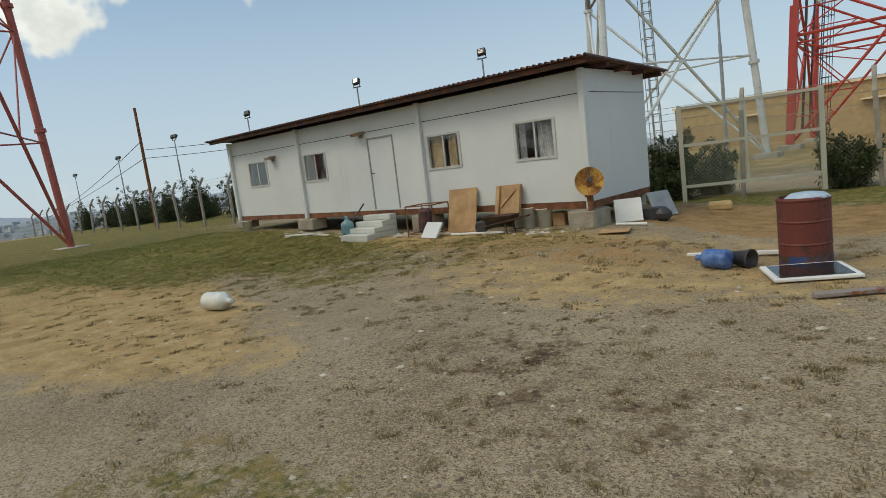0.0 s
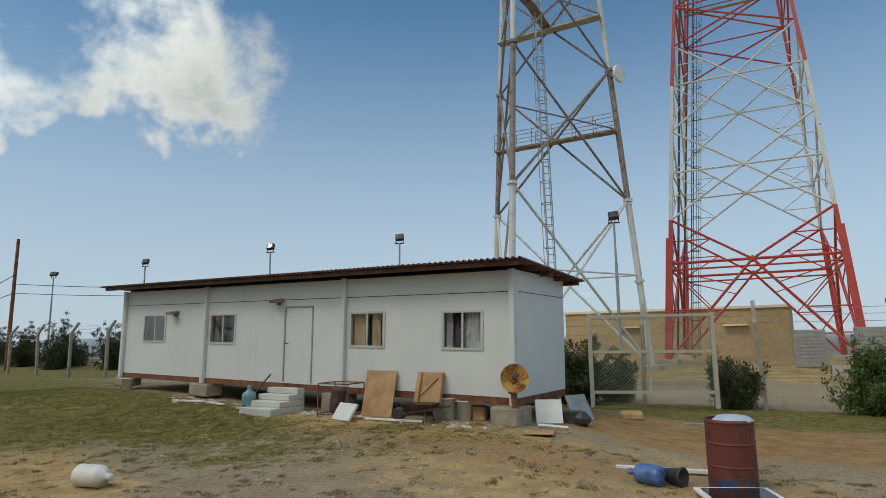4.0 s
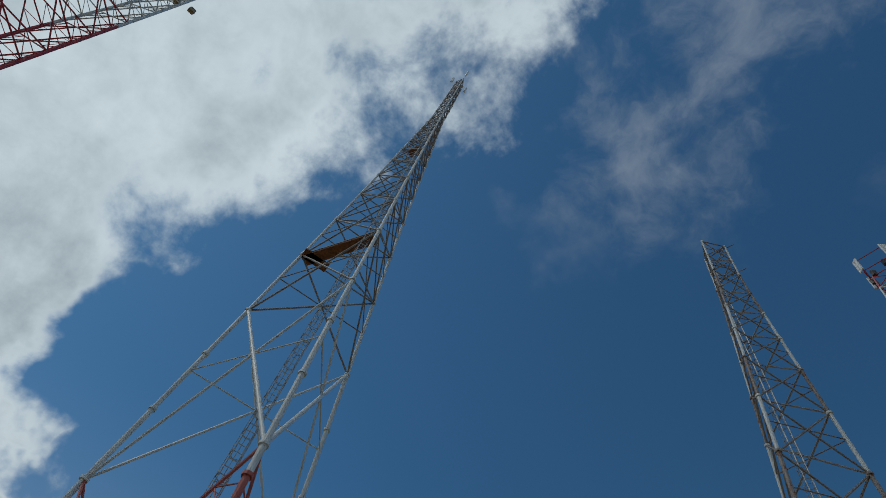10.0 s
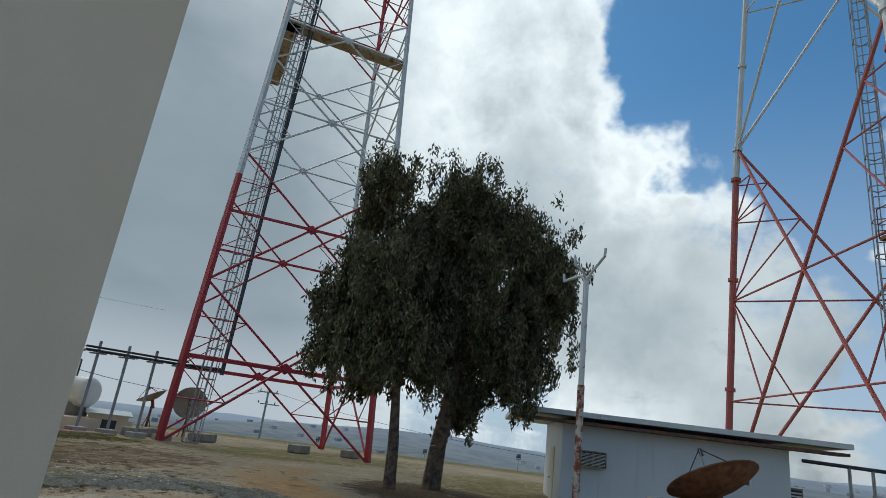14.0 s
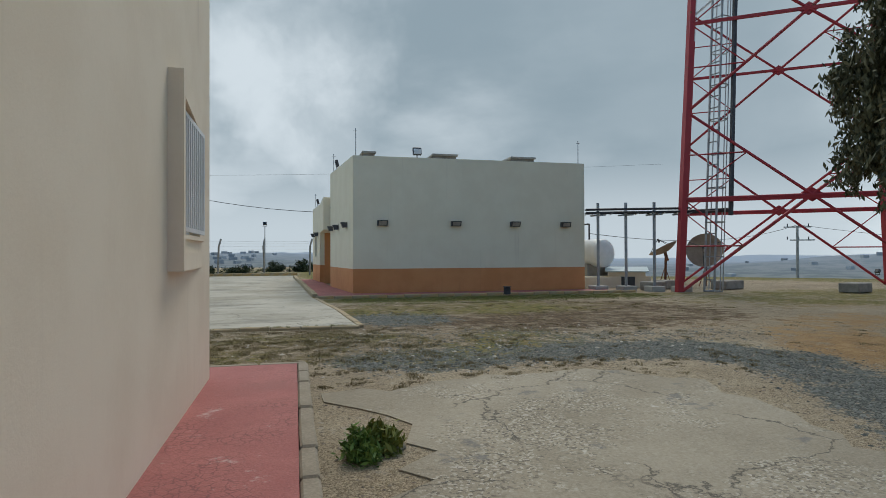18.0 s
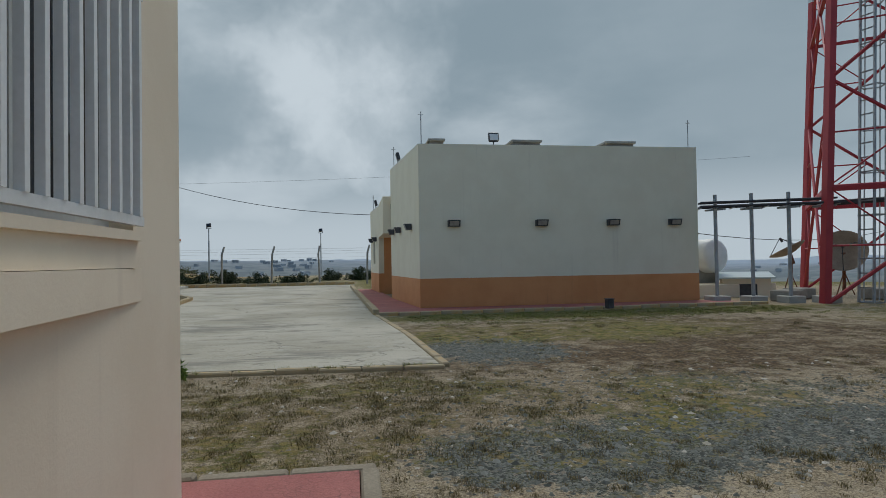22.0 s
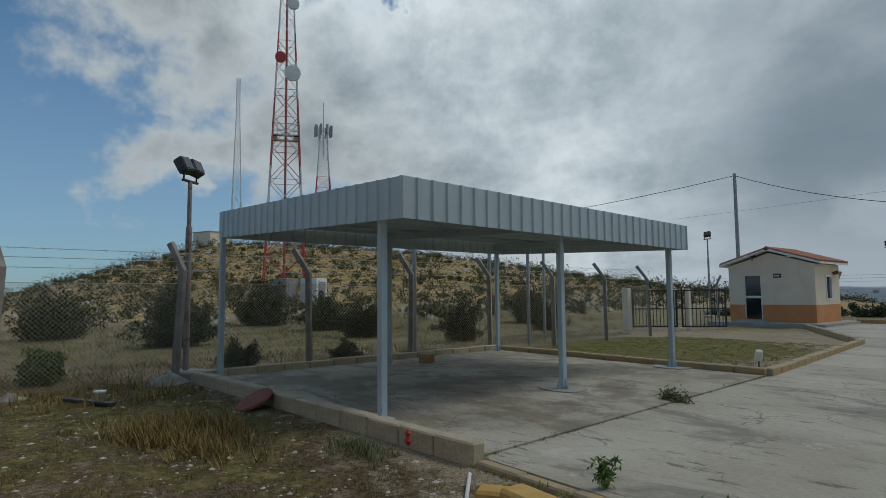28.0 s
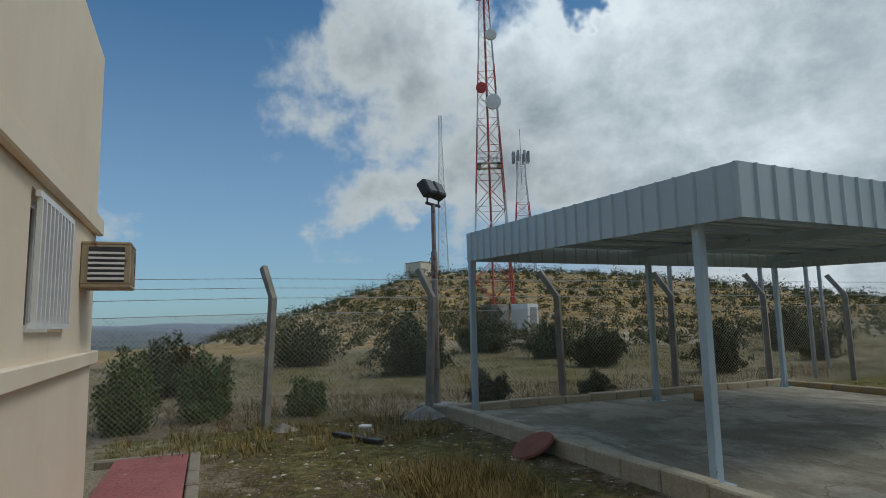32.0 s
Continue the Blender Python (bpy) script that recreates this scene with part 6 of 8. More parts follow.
# ---- fences ----
def fence_post(h=2.2, arm=0.6):
    m = Mesh().span((-0.06, -0.05, -0.4), (0.06, 0.05, h))
    m.faces([(x, y, z) for x, z in ((-0.06, h), (0.06, h), (0.055 + arm * 0.6, h + arm * 0.85), (-0.05 + arm * 0.6, h + arm * 0.95)) for y in (-0.047, 0.047)],
            ((0, 1, 3, 2), (2, 3, 5, 4), (4, 5, 7, 6), (6, 7, 1, 0), (0, 2, 4, 6), (1, 7, 5, 3)))
    return m.data("fence_post", M_POST)


POST = fence_post()
M_NET = material("aged_wire", rusty((0.46, 0.41, 0.32), 0.25), 0.7)


def fence(pts, out_turn, mesh_h=1.9, net=True, label="chain-link fence on leaning concrete posts with barbed wire", wires=True, gap=0.085):
    """pts: plan places of the posts."""
    root = thing("chain_link_fence", label, "fence")
    rng = random.Random(len(pts) * 7 + int(pts[0][0] * 3))
    place = [Vector((x, y, lie(x, y))) for x, y in pts]
    for p in place:
        o = part("fence_post", POST, None, root)
        o.matrix_world = pose(p.x, p.y, p.z, rng.uniform(-2.5, 2.5), rng.uniform(-2.5, 2.5), out_turn + rng.uniform(-6, 6))
    out = Vector((math.cos(radians(out_turn)), math.sin(radians(out_turn)), 0))
    for a, b in zip(place, place[1:]):
        up = Vector((0, 0, 1))
        L = (b - a).length
        at = lambda s, h: a + (b - a) * (s / L) + up * h
        if net:
            m = Mesh()
            n = int((L + mesh_h) / gap)
            for i in range(n):
                s = -mesh_h + i * gap
                s0, s1 = max(0.0, s), min(L, s + mesh_h)
                if s1 > s0:
                    m.rod(at(s0, s0 - s + 0.04), at(s1, s1 - s + 0.04), 0.0033, n=3, caps=False)
                    m.rod(at(L - s0, s0 - s + 0.04), at(L - s1, s1 - s + 0.04), 0.0033, n=3, caps=False)
            part("netting", m, M_NET, root, "rusty grey diamond wire netting")
        if wires:
            m = Mesh()
            for h, o in ((mesh_h + 0.03, 0.02), (2.2, 0.08), (2.38, 0.18), (2.55, 0.3)):
                m.rod(at(0, h) + out * o, at(L, h) + out * o, 0.006, n=3, caps=False)
                if h > 2.1:
                    for k in range(int(L / 0.25)):
                        q = at(k * 0.25 + 0.1, h) + out * o
                        m.rod(q - Vector((0.02, 0.02, 0.03)), q + Vector((0.02, 0.02, 0.03)), 0.004, n=3, caps=False)
            part("barbed_wire", m, M_GREY_STEEL, root)
    return root


fence([(11.6 + 0.02 * k, -10.2 - 2.92 * k) for k in range(-1, 9)], 30)
fence([(-28.4 - 3.6 * k, 15.3 + 0.12 * k) for k in range(0, 14)], 100, net=False)
fence([(-1.15 + 2.88 * k, 17.1 + 0.45 * k) for k in range(-4, 7)], 95, gap=0.1)
fence([(17.0 - 3.3 * k, -50.5) for k in range(0, 10)], 250, net=False)


def black_gate(x, y, turn, w, h, label):
    root = thing("steel_gate", label, "gate", (x, y, SLAB), turn)
    part("gate_frame", Mesh().span((0, -0.03, 0.08), (w, 0.03, 0.15)).span((0, -0.03, h - 0.07), (w, 0.03, h)).span((0, -0.03, 0.15), (0.07, 0.03, h - 0.07)).span((w - 0.07, -0.03, 0.15), (w, 0.03, h - 0.07)).span((0.07, -0.02, h * 0.5), (w - 0.07, 0.02, h * 0.5 + 0.05)), M_DARK, root)
    bar = Mesh().span((-0.012, -0.012, 0.15), (0.012, 0.012, h - 0.07)).data("bar", M_DARK)
    n = int(w / 0.15)
    for i in range(1, n):
        part("bar", bar, None, root).location.x = i * w / n
    return root


black_gate(14.25, -36.3, -138, 1.95, 1.74, "black barred steel gate leaf hung on a pale pillar")
black_gate(12.68, -37.72, -138, 1.9, 1.74, "black barred steel gate leaf beside the gatehouse")
for x, y, r, h, lab in ((14.42, -36.15, 0.15, 2.25, "pale plastered square gate pillar"), (12.95, -37.62, 0.08, 2.2, "thin white gate post between the leaves"), (12.5, -38.0, 0.09, 2.2, "thin white gate post behind the gate leaf")):
    tagged(part("gate_pillar", Mesh().span((x - r, y - r, 0.0), (x + r, y + r, h)), M_WALL_PALE, bevel=0.02), lab, "pillar", "gate pillars")
for x, y, h in ((12.2, -22.4, 3.9), (12.6, -27.5, 3.8), (12.1, -25.2, 3.6), (14.2, -30.2, 4.2)):
    tagged(part("steel_post", Mesh().rod((x, y, 0), (x, y, h), 0.055, n=8), M_GREY_STEEL), "plain grey steel post by the fence", "post", "steel posts")


# ---- equipment hall fittings ----
def wall_light(x, y, z, turn):
    root = thing("wall_light", "dark grey box wall light angled downwards", "lamp", (x, y, z), turn, "hall wall lights")
    part("housing", Mesh().faces([(sx * 0.19, yy, zz) for sx in (-1, 1) for yy, zz in ((0.0, -0.10), (0.0, 0.10), (-0.24, 0.10), (-0.16, -0.10))], ((0, 1, 2, 3), (7, 6, 5, 4), (0, 4, 5, 1), (1, 5, 6, 2), (2, 6, 7, 3), (3, 7, 4, 0))), M_DARK, root)
    part("glass", Mesh().faces([(sx * 0.15, yy, zz) for sx in (-1, 1) for yy, zz in ((-0.173, -0.075), (-0.231, 0.068), (-0.236, 0.066), (-0.178, -0.077))], ((0, 1, 2, 3), (7, 6, 5, 4), (0, 4, 5, 1), (1, 5, 6, 2), (2, 6, 7, 3), (3, 7, 4, 0))), M_POST, root, "milky lamp glass")


for x in (-4.92, -7.79, -10.23, -12.41):
    wall_light(x, -26.298 + 0.0, 3.07, 180)
for y, x in ((-27.6, -3.70), (-29.6, -3.50), (-31.0, -3.36)):
    wall_light(x, y, 3.05, 90)
for y in (-37.0, -38.8):
    wall_light(-2.93 + (y + 37) * -0.06, y, 3.0, 90)
for x, y, z, h in ((-3.95, -26.45, HT, 1.05), (-13.1, -26.45, HT, 0.95), (-3.45, -31.6, HT, 0.9), (-2.9, -39.5, HL, 0.9)):
    tagged(part("lightning_rod", Mesh().rod((x, y, z - 0.05), (x, y, z + h), 0.016, n=6).rod((x - 0.09, y, z + h - 0.1), (x + 0.09, y, z + h - 0.1), 0.008, n=4).rod((x, y - 0.09, z + h - 0.1), (x, y + 0.09, z + h - 0.1), 0.008, n=4), M_GREY_STEEL), "thin lightning rod on the parapet", "lightning rod", "lightning rods")
for x0, x1 in ((-4.75, -4.2), (-8.0, -6.95), (-11.3, -10.2)):
    root = thing("roof_vent", "concrete capped roof vent behind the parapet", "vent", (0, 0, 0), group="roof vents")
    part("curb", Mesh().span((x0 + 0.06, -27.6, HT - 0.35), (x1 - 0.06, -26.7, HT + 0.16)), M_POST, root)
    part("cap", Mesh().span((x0, -27.7, HT + 0.161), (x1, -26.6, HT + 0.24)), M_CONCRETE, root, bevel=0.015)
for x, y, z, t in ((-6.3, -26.42, HT, 0), (-3.5, -30.2, HT, 90), (-2.95, -37.5, HL, 90)):
    root = thing("parapet_floodlight", "square floodlight on a bracket on the parapet", "lamp", (x, y, z), t, "parapet floodlights")
    part("bracket", Mesh().rod((0, 0, -0.05), (0, 0, 0.14), 0.02).rod((-0.15, 0, 0.12), (0.15, 0, 0.12), 0.015), M_DARK, root)
    part("housing", Mesh().box((0, 0, 0.27), (0.34, 0.12, 0.28), m=Matrix.Rotation(radians(14), 3, "X")), M_DARK, root, bevel=0.02)
    part("glass", Mesh().box((0, 0.066, 0.252), (0.28, 0.01, 0.21), m=Matrix.Rotation(radians(14), 3, "X")), M_WHITE, root, "pale lamp glass")
box_root = thing("black_box", "small black plastic box against the hall kerb", "box", (-9.2, -24.35, lie(-9.2, -24.35)), 8)
part("body", Mesh().box((0, 0, 0.19), (0.2, 0.2, 0.26)), M_DARK, box_root, bevel=0.02)
part("lid", Mesh().box((0, 0, 0.335), (0.23, 0.23, 0.03)), M_DARK, box_root, bevel=0.01)
door_4 = thing("door_porch", "dark brown panelled porch door", "door", (0, 0, 0), kind="structure")
part("leaf", Mesh().span((-4.72, -34.15, PATH_TOP), (-4.66, -33.17, 2.59)), M_ROOF_BROWN, door_4)
wing_window = thing("window_wing", "small dark window in the low wing", "window", (0, 0, 0), kind="structure")
part("pane", Mesh().span((-2.98, -38.5, 1.8), (-2.96, -37.7, 3.0)), M_GLASS, wing_window)


# cable bridge from the hall to the tower
def cable_bridge():
    root = thing("cable_bridge", "overhead black cable tray on grey steel posts", "cable tray")
    a, b = Vector((-13.3, -26.2, 3.55)), Vector((-17.0, -24.6, 3.55))
    for x, y in ((-13.75, -26.0), (-14.75, -25.55), (-15.75, -25.1), (-16.7, -24.7)):
        z = lie(x, y)
        post = part("post", Mesh().rod((x, y, z - 0.2), (x, y, 3.95), 0.06, n=8), M_GREY_STEEL, root)
        part("post_foot", Mesh().span((x - 0.3, y - 0.3, z - 0.2), (x + 0.3, y + 0.3, z + 0.22)), M_CONCRETE, post, bevel=0.02)
        part("bracket", Mesh().box((x, y, 3.45), (0.1, 0.7, 0.06), 24), M_GREY_STEEL, post)
    w = (b - a).normalized()
    s = Vector((-w.y, w.x, 0))
    for k, (o, h) in enumerate(((-0.3, 0.0), (-0.1, 0.02), (0.1, -0.02), (0.3, 0.0), (-0.2, 0.14), (0.2, 0.14))):
        part("cable", Mesh().rod(a + s * o + Vector((0, 0, h)), b + s * o + Vector((0, 0, h)), 0.035, n=6), M_DARK, root, "thick black feeder cable")
    for i in range(9):
        p = a.lerp(b, i / 8) - Vector((0, 0, 0.06))
        part("tray_rung", Mesh().rod(p - s * 0.42, p + s * 0.42, 0.02, n=4), M_GREY_STEEL, root)
    c = Vector((-17.0, -24.6, 3.55))
    q = Vector((-18.4, -24.0, 3.6))
    part("feeder", Mesh().rod(c, q, 0.09, n=6).rod(q, q + Vector((-1.0, 0.2, 24)), 0.045, n=6), M_DARK, root, "black feeder cables rising up the tower")


cable_bridge()


def fuel_tank(x, y):
    root = thing("fuel_tank", "white horizontal fuel tank on a concrete cradle", "tank", (x, y, lie(x, y)), 105)
    r, L = 0.66, 3.6
    m = Matrix.Rotation(radians(90), 3, "Y")
    part("shell", Mesh().lathe([(0.02, -0.18), (r * 0.6, -0.13), (r * 0.93, -0.03), (r, 0.05), (r, L - 0.05), (r * 0.93, L + 0.03), (r * 0.6, L + 0.13), (0.02, L + 0.18)], (-L, 0, 1.55), 28, m), M_WHITE, root, "white painted steel shell", smooth=True)
    for xx in (-3.1, -0.6):
        part("cradle", Mesh().span((xx - 0.15, -0.65, 0), (xx + 0.15, 0.65, 1.05)), M_CONCRETE, root)
    part("filler_pipe", Mesh().rod((-1.0, 0, 2.2), (-1.0, 0, 2.95), 0.04).rod((-1.0, 0, 2.95), (-2.0, 0, 2.95), 0.04).rod((-2.0, 0, 2.95), (-2.0, 0, 2.15), 0.03), M_DARK, root)


fuel_tank(-15.7, -29.0)
tagged(part("bund_wall", Mesh().span((-17.5, -33.5, 0), (-14.2, -28.0, 0.85)), M_WALL, bevel=0.02), "low cream wall round the fuel tank", "wall", kind="structure")
gen = thing("pump_hut", "low cream hut with a pale sheet roof and dark opening", "hut", (-16.6, -28.6, 0), -30)
part("wall", Mesh().span((-0.8, -0.8, 0), (0.8, 0.8, 1.05)), M_WALL, gen)
part("opening", Mesh().span((-0.35, 0.801, 0.12), (0.35, 0.83, 0.85)), M_DARK, gen, "dark louvred opening")
part("roof_sheet", Mesh().box((0, 0.05, 1.16), (1.9, 1.9, 0.05), m=Matrix.Rotation(radians(-5), 3, "X")), M_SHEET, gen)


def big_dish(x, y, h, r, azimuth, tilt, mat, label, legs=3):
    """A satellite dish on a stand; the bowl looks along azimuth, tilt degrees up."""
    z = lie(x, y)
    root = thing("satellite_dish", label, "satellite dish", (x, y, z))
    w = Vector(way(azimuth, tilt))
    m = w.to_track_quat("Z", "Y").to_matrix()
    c = Vector((0, 0, h))
    prof = [(0.04, 0.0)] + [(r * k / 7, 0.16 * r * 2 * (k / 7) ** 2) for k in range(1, 8)]
    n = 28
    pts = [m @ Vector((q * math.cos(2 * math.pi * i / n), q * math.sin(2 * math.pi * i / n), d + t)) + c for t in (0.0, -0.03) for q, d in prof for i in range(n)]
    k = len(prof)
    fs = [(j * n + i, j * n + (i + 1) % n, (j + 1) * n + (i + 1) % n, (j + 1) * n + i) for j in range(k - 1) for i in range(n)]
    fs += [(k * n + j * n + (i + 1) % n, k * n + j * n + i, k * n + (j + 1) * n + i, k * n + (j + 1) * n + (i + 1) % n) for j in range(k - 1) for i in range(n)]
    fs += [((k - 1) * n + i, (k - 1) * n + (i + 1) % n, (2 * k - 1) * n + (i + 1) % n, (2 * k - 1) * n + i) for i in range(n)]
    fs += [tuple(range(n)), tuple(reversed(range(k * n, k * n + n)))]
    part("bowl", Mesh().faces(pts, fs), mat, root, "shallow round dish bowl", smooth=False)
    tip = m @ Vector((0, 0, r * 1.0)) + c
    feed = part("feed_horn", Mesh().rod(tip, tip - (m @ Vector((0, 0, 0.18))), 0.05), M_DARK, root)
    for i in range(legs):
        a = 2 * math.pi * (i + 0.25) / legs
        part("feed_strut", Mesh().rod(m @ Vector((r * 0.97 * math.cos(a), r * 0.97 * math.sin(a), 0.30 * r)) + c, tip, 0.014, n=5), M_DARK, feed)
    part("mast", Mesh().rod((0, 0, -0.2 if legs > 1 else h - 0.52), c - w * 0.1, 0.06, n=8).rod(c - w * 0.25 - Vector((0, 0, 0.2)), c, 0.08), M_RUST, root)
    for i in range(3 if legs > 1 else 0):
        a = 2 * math.pi * i / 3
        part("brace_leg", Mesh().rod((0.35 * math.cos(a), 0.35 * math.sin(a), -0.05), (0, 0, h * 0.55), 0.02, n=5), M_RUST, root)
    return root


M_DISH = material("weathered_dish", mottled((0.24, 0.17, 0.115), (0.38, 0.29, 0.21), 1.5), 0.7)
M_DISH_RUST = material("rusty_dish", rusty((0.60, 0.34, 0.07), 0.5, (0.32, 0.12, 0.03), 4.0), 0.8)
big_dish(-15.7, -3.1, 1.34, 1.1, 150, 62, M_RUST, "rusty brown mesh satellite dish on a tripod stand")
big_dish(-20.2, -27.8, 1.6, 0.8, -45, 18, M_DISH, "weathered brown satellite dish under the red tower")
big_dish(-18.9, -29.0, 1.6, 0.7, 225, 62, M_DISH, "weathered brown satellite dish tilted skywards")
for x, y, sx in ((-19.5, -25.5, 1.6), (-17.2, -26.5, 1.0), (-22.5, -22.2, 1.4), (-16.0, -25.6, 0.9), (-25.0, -21.0, 1.3)):
    tagged(part("plinth_block", Mesh().box((x, y, lie(x, y) + 0.2), (sx * 0.85, 0.7, 0.36), 20), M_POST, bevel=0.03), "grey concrete equipment plinth", "plinth", "equipment plinths")


# ---- by the shed ----
def aerial_pole(x, y):
    z = lie(x, y)
    root = thing("rusty_pole", "rust-flaked white pole with step pegs and pipe arms", "pole", (x, y, z), 30)
    part("base", Mesh().span((-0.33, -0.27, -0.2), (0.33, 0.27, 0.42)), M_CONCRETE, root, "chipped concrete base", bevel=0.04)
    part("lower_tube", Mesh().rod((0, 0, 0.4), (0, 0, 3.3), 0.085, n=10), material("flaking_paint", rusty((0.62, 0.55, 0.50), 0.55, (0.24, 0.07, 0.035), 6.0), 0.7), root, "flaking white and rust tube")
    part("upper_tube", Mesh().rod((0, 0, 3.3), (0, 0, 5.95), 0.07, n=10), M_WHITE_STEEL, root)
    for i, h in enumerate((2.2, 2.7, 3.2, 3.7, 4.2, 4.7)):
        s = 1 if i % 2 else -1
        part("step_peg", Mesh().rod((s * 0.06, 0, h), (s * 0.24, 0, h), 0.012, n=5).rod((s * 0.24, 0, h), (s * 0.24, 0, h + 0.05), 0.012, n=5), M_GREY_STEEL, root)
    for a, up in ((20, 0.28), (-35, 0.0), (160, 0.05), (215, -0.1)):
        d = Vector((math.cos(radians(a)), math.sin(radians(a)), 0))
        part("pipe_arm", Mesh().path([Vector((0, 0, 5.9)), d * 0.2 + Vector((0, 0, 6.07)), d * 0.75 + Vector((0, 0, 6.1 + up)), d * 0.78 + Vector((0, 0, 6.3 + up))], 0.035, n=7), M_WHITE_STEEL, root)


aerial_pole(-13.6, -5.88)
pillar = thing("brick_pillar", "short rust-stained block pillar beside the dish", "pillar", (-13.7, -4.05, lie(-13.7, -4.05)), 15)
part("shaft", Mesh().span((-0.27, -0.27, -0.1), (0.27, 0.27, 0.92)), material("stained_block", rusty((0.42, 0.31, 0.24), 0.35, (0.30, 0.10, 0.05), 4.0), 0.9), pillar, bevel=0.02)
part("cap", Mesh().box((-0.03, 0, 1.02), (0.52, 0.5, 0.18), 8), M_CONCRETE, pillar, bevel=0.03)


def box_air_conditioner(parent_pose, size, label):
    root = thing("air_conditioner", label, "air conditioner")
    root.matrix_world = parent_pose
    w, d, h = size
    part("case", Mesh().span((-w / 2, -d, 0), (w / 2, 0.0, 0.03)).span((-w / 2, -d, h - 0.03), (w / 2, 0.0, h)).span((-w / 2, -d, 0.03), (-w / 2 + 0.03, 0, h - 0.03)).span((w / 2 - 0.03, -d, 0.03), (w / 2, 0, h - 0.03)).span((-w / 2 + 0.03, -0.05, 0.03), (w / 2 - 0.03, 0, h - 0.03)), M_AC, root, "beige metal case", bevel=0.008)
    part("coil", Mesh().span((-w / 2 + 0.031, -d + 0.06, 0.031), (w / 2 - 0.031, -0.06, h - 0.031)), M_DARK, root)
    slat = Mesh().span((-w / 2 + 0.04, -d + 0.01, 0), (w / 2 - 0.04, -d + 0.03, 0.012)).data("slat", M_WHITE)
    for i in range(9):
        part("slat", slat, None, root).location.z = 0.06 + i * (h - 0.12) / 9
    part("side_vent", Mesh().span((-w / 2 - 0.006, -d + 0.05, 0.05), (-w / 2 - 0.001, -0.06, h - 0.05)), M_DARK, root, "dark side opening")
    for i in range(6):
        part("side_slat", Mesh().span((-w / 2 - 0.012, -d + 0.05, 0.07 + i * (h - 0.14) / 6), (-w / 2 - 0.007, -0.06, 0.07 + (i + 0.45) * (h - 0.14) / 6)), M_WHITE, root)
    part("grille_post", Mesh().span((-0.015, -d - 0.004, 0.03), (0.015, -d + 0.008, h - 0.03)).span((-w / 4 - 0.01, -d - 0.004, 0.03), (-w / 4 + 0.01, -d + 0.008, h - 0.03)).span((w / 4 - 0.01, -d - 0.004, 0.03), (w / 4 + 0.01, -d + 0.008, h - 0.03)), M_AC, root)
    return root


M_AC = material("aged_beige_metal", rusty((0.42, 0.34, 0.22), 0.25, (0.16, 0.08, 0.04)), 0.6)
box_air_conditioner(pose(7.36, south(7.36) - 0.004, 2.45, 0, 0, SKEW), (0.5, 0.40, 0.42), "rusty beige window air conditioner on the cream wall")
SHED_M = pose(-19.2, -8.1, 0, 0, 0, 26)
box_air_conditioner(SHED_M @ pose(0.0, 0.95, 1.55, 0, 0, 90), (0.85, 0.4, 0.5), "beige window air conditioner in the shed wall")
box_air_conditioner(SHED_M @ pose(-0.9, 7.2, 0.95, 0, 0, 180), (0.9, 0.6, 0.75), "grey air conditioner on brackets at the shed end")
sd = thing("shed_window", "small dark shed window in a white frame", "window")
sd.matrix_world = SHED_M
part("frame", Mesh().span((0.002, 5.2, 1.55), (0.03, 6.0, 2.0)), M_WHITE, sd)
part("pane", Mesh().span((0.031, 5.28, 1.61), (0.04, 5.92, 1.94)), M_GLASS, sd)
sd2 = thing("shed_door", "plain cream shed door in the end wall", "door")
sd2.matrix_world = SHED_M
part("leaf", Mesh().span((-2.6, -0.03, 0.0), (-1.75, -0.002, 2.05)), M_WALL_PALE, sd2)
part("handle", Mesh().rod((-2.5, -0.03, 1.0), (-2.5, -0.09, 1.0), 0.015), M_DARK, sd2)
rail = thing("pipe_canopy", "pipe frame canopy beyond the shed", "frame")
rail.matrix_world = SHED_M
part("top_rail", Mesh().rod((0.4, 7.4, 2.55), (0.4, 11.0, 2.5), 0.06), M_DARK, rail)
for y in (8.8, 9.5):
    part("post", Mesh().rod((0.4, y, -0.3), (0.4, y, 2.55), 0.05), M_GREY_STEEL, rail)


# ---- things round the cabin ----
def cabin_steps():
    root = thing("concrete_steps", "white-painted concrete steps up to the cabin door", "steps", (-10.38, 9.78, lie(-10.4, 9.5)))
    for i in range(4):
        part("step", Mesh().span((-0.5, -1.0 + 0.26 * i, 0.128 * i - (0.1 if i == 0 else 0)), (0.5, 0.0, 0.128 * (i + 1) - 0.003)), M_STEP, root, bevel=0.012)
    part("handrail", Mesh().path([(-0.53, -0.9, 0.1), (-0.53, -0.1, 0.8)], 0.018), M_DARK, root)


M_STEP = material("grey_white_step_paint", stained((0.50, 0.51, 0.48), (0.60, 0.61, 0.58), (0.30, 0.28, 0.24)), 0.8, bump=grainy(40.0, 0.3, 0.005))
cabin_steps()


def slab_thing(name, label, category, at, size, tilt, turn, mat, bevel=0.006, extra=None):
    root = thing(name, label, category)
    root.matrix_world = pose(*at, tilt, 0, turn)
    part("panel" if name != "board" else "sheet", Mesh().span((-size[0] / 2, -size[1] / 2, 0), (size[0] / 2, size[1] / 2, size[2])), mat, root, bevel=bevel)
    if extra:
        extra(root)
    return root


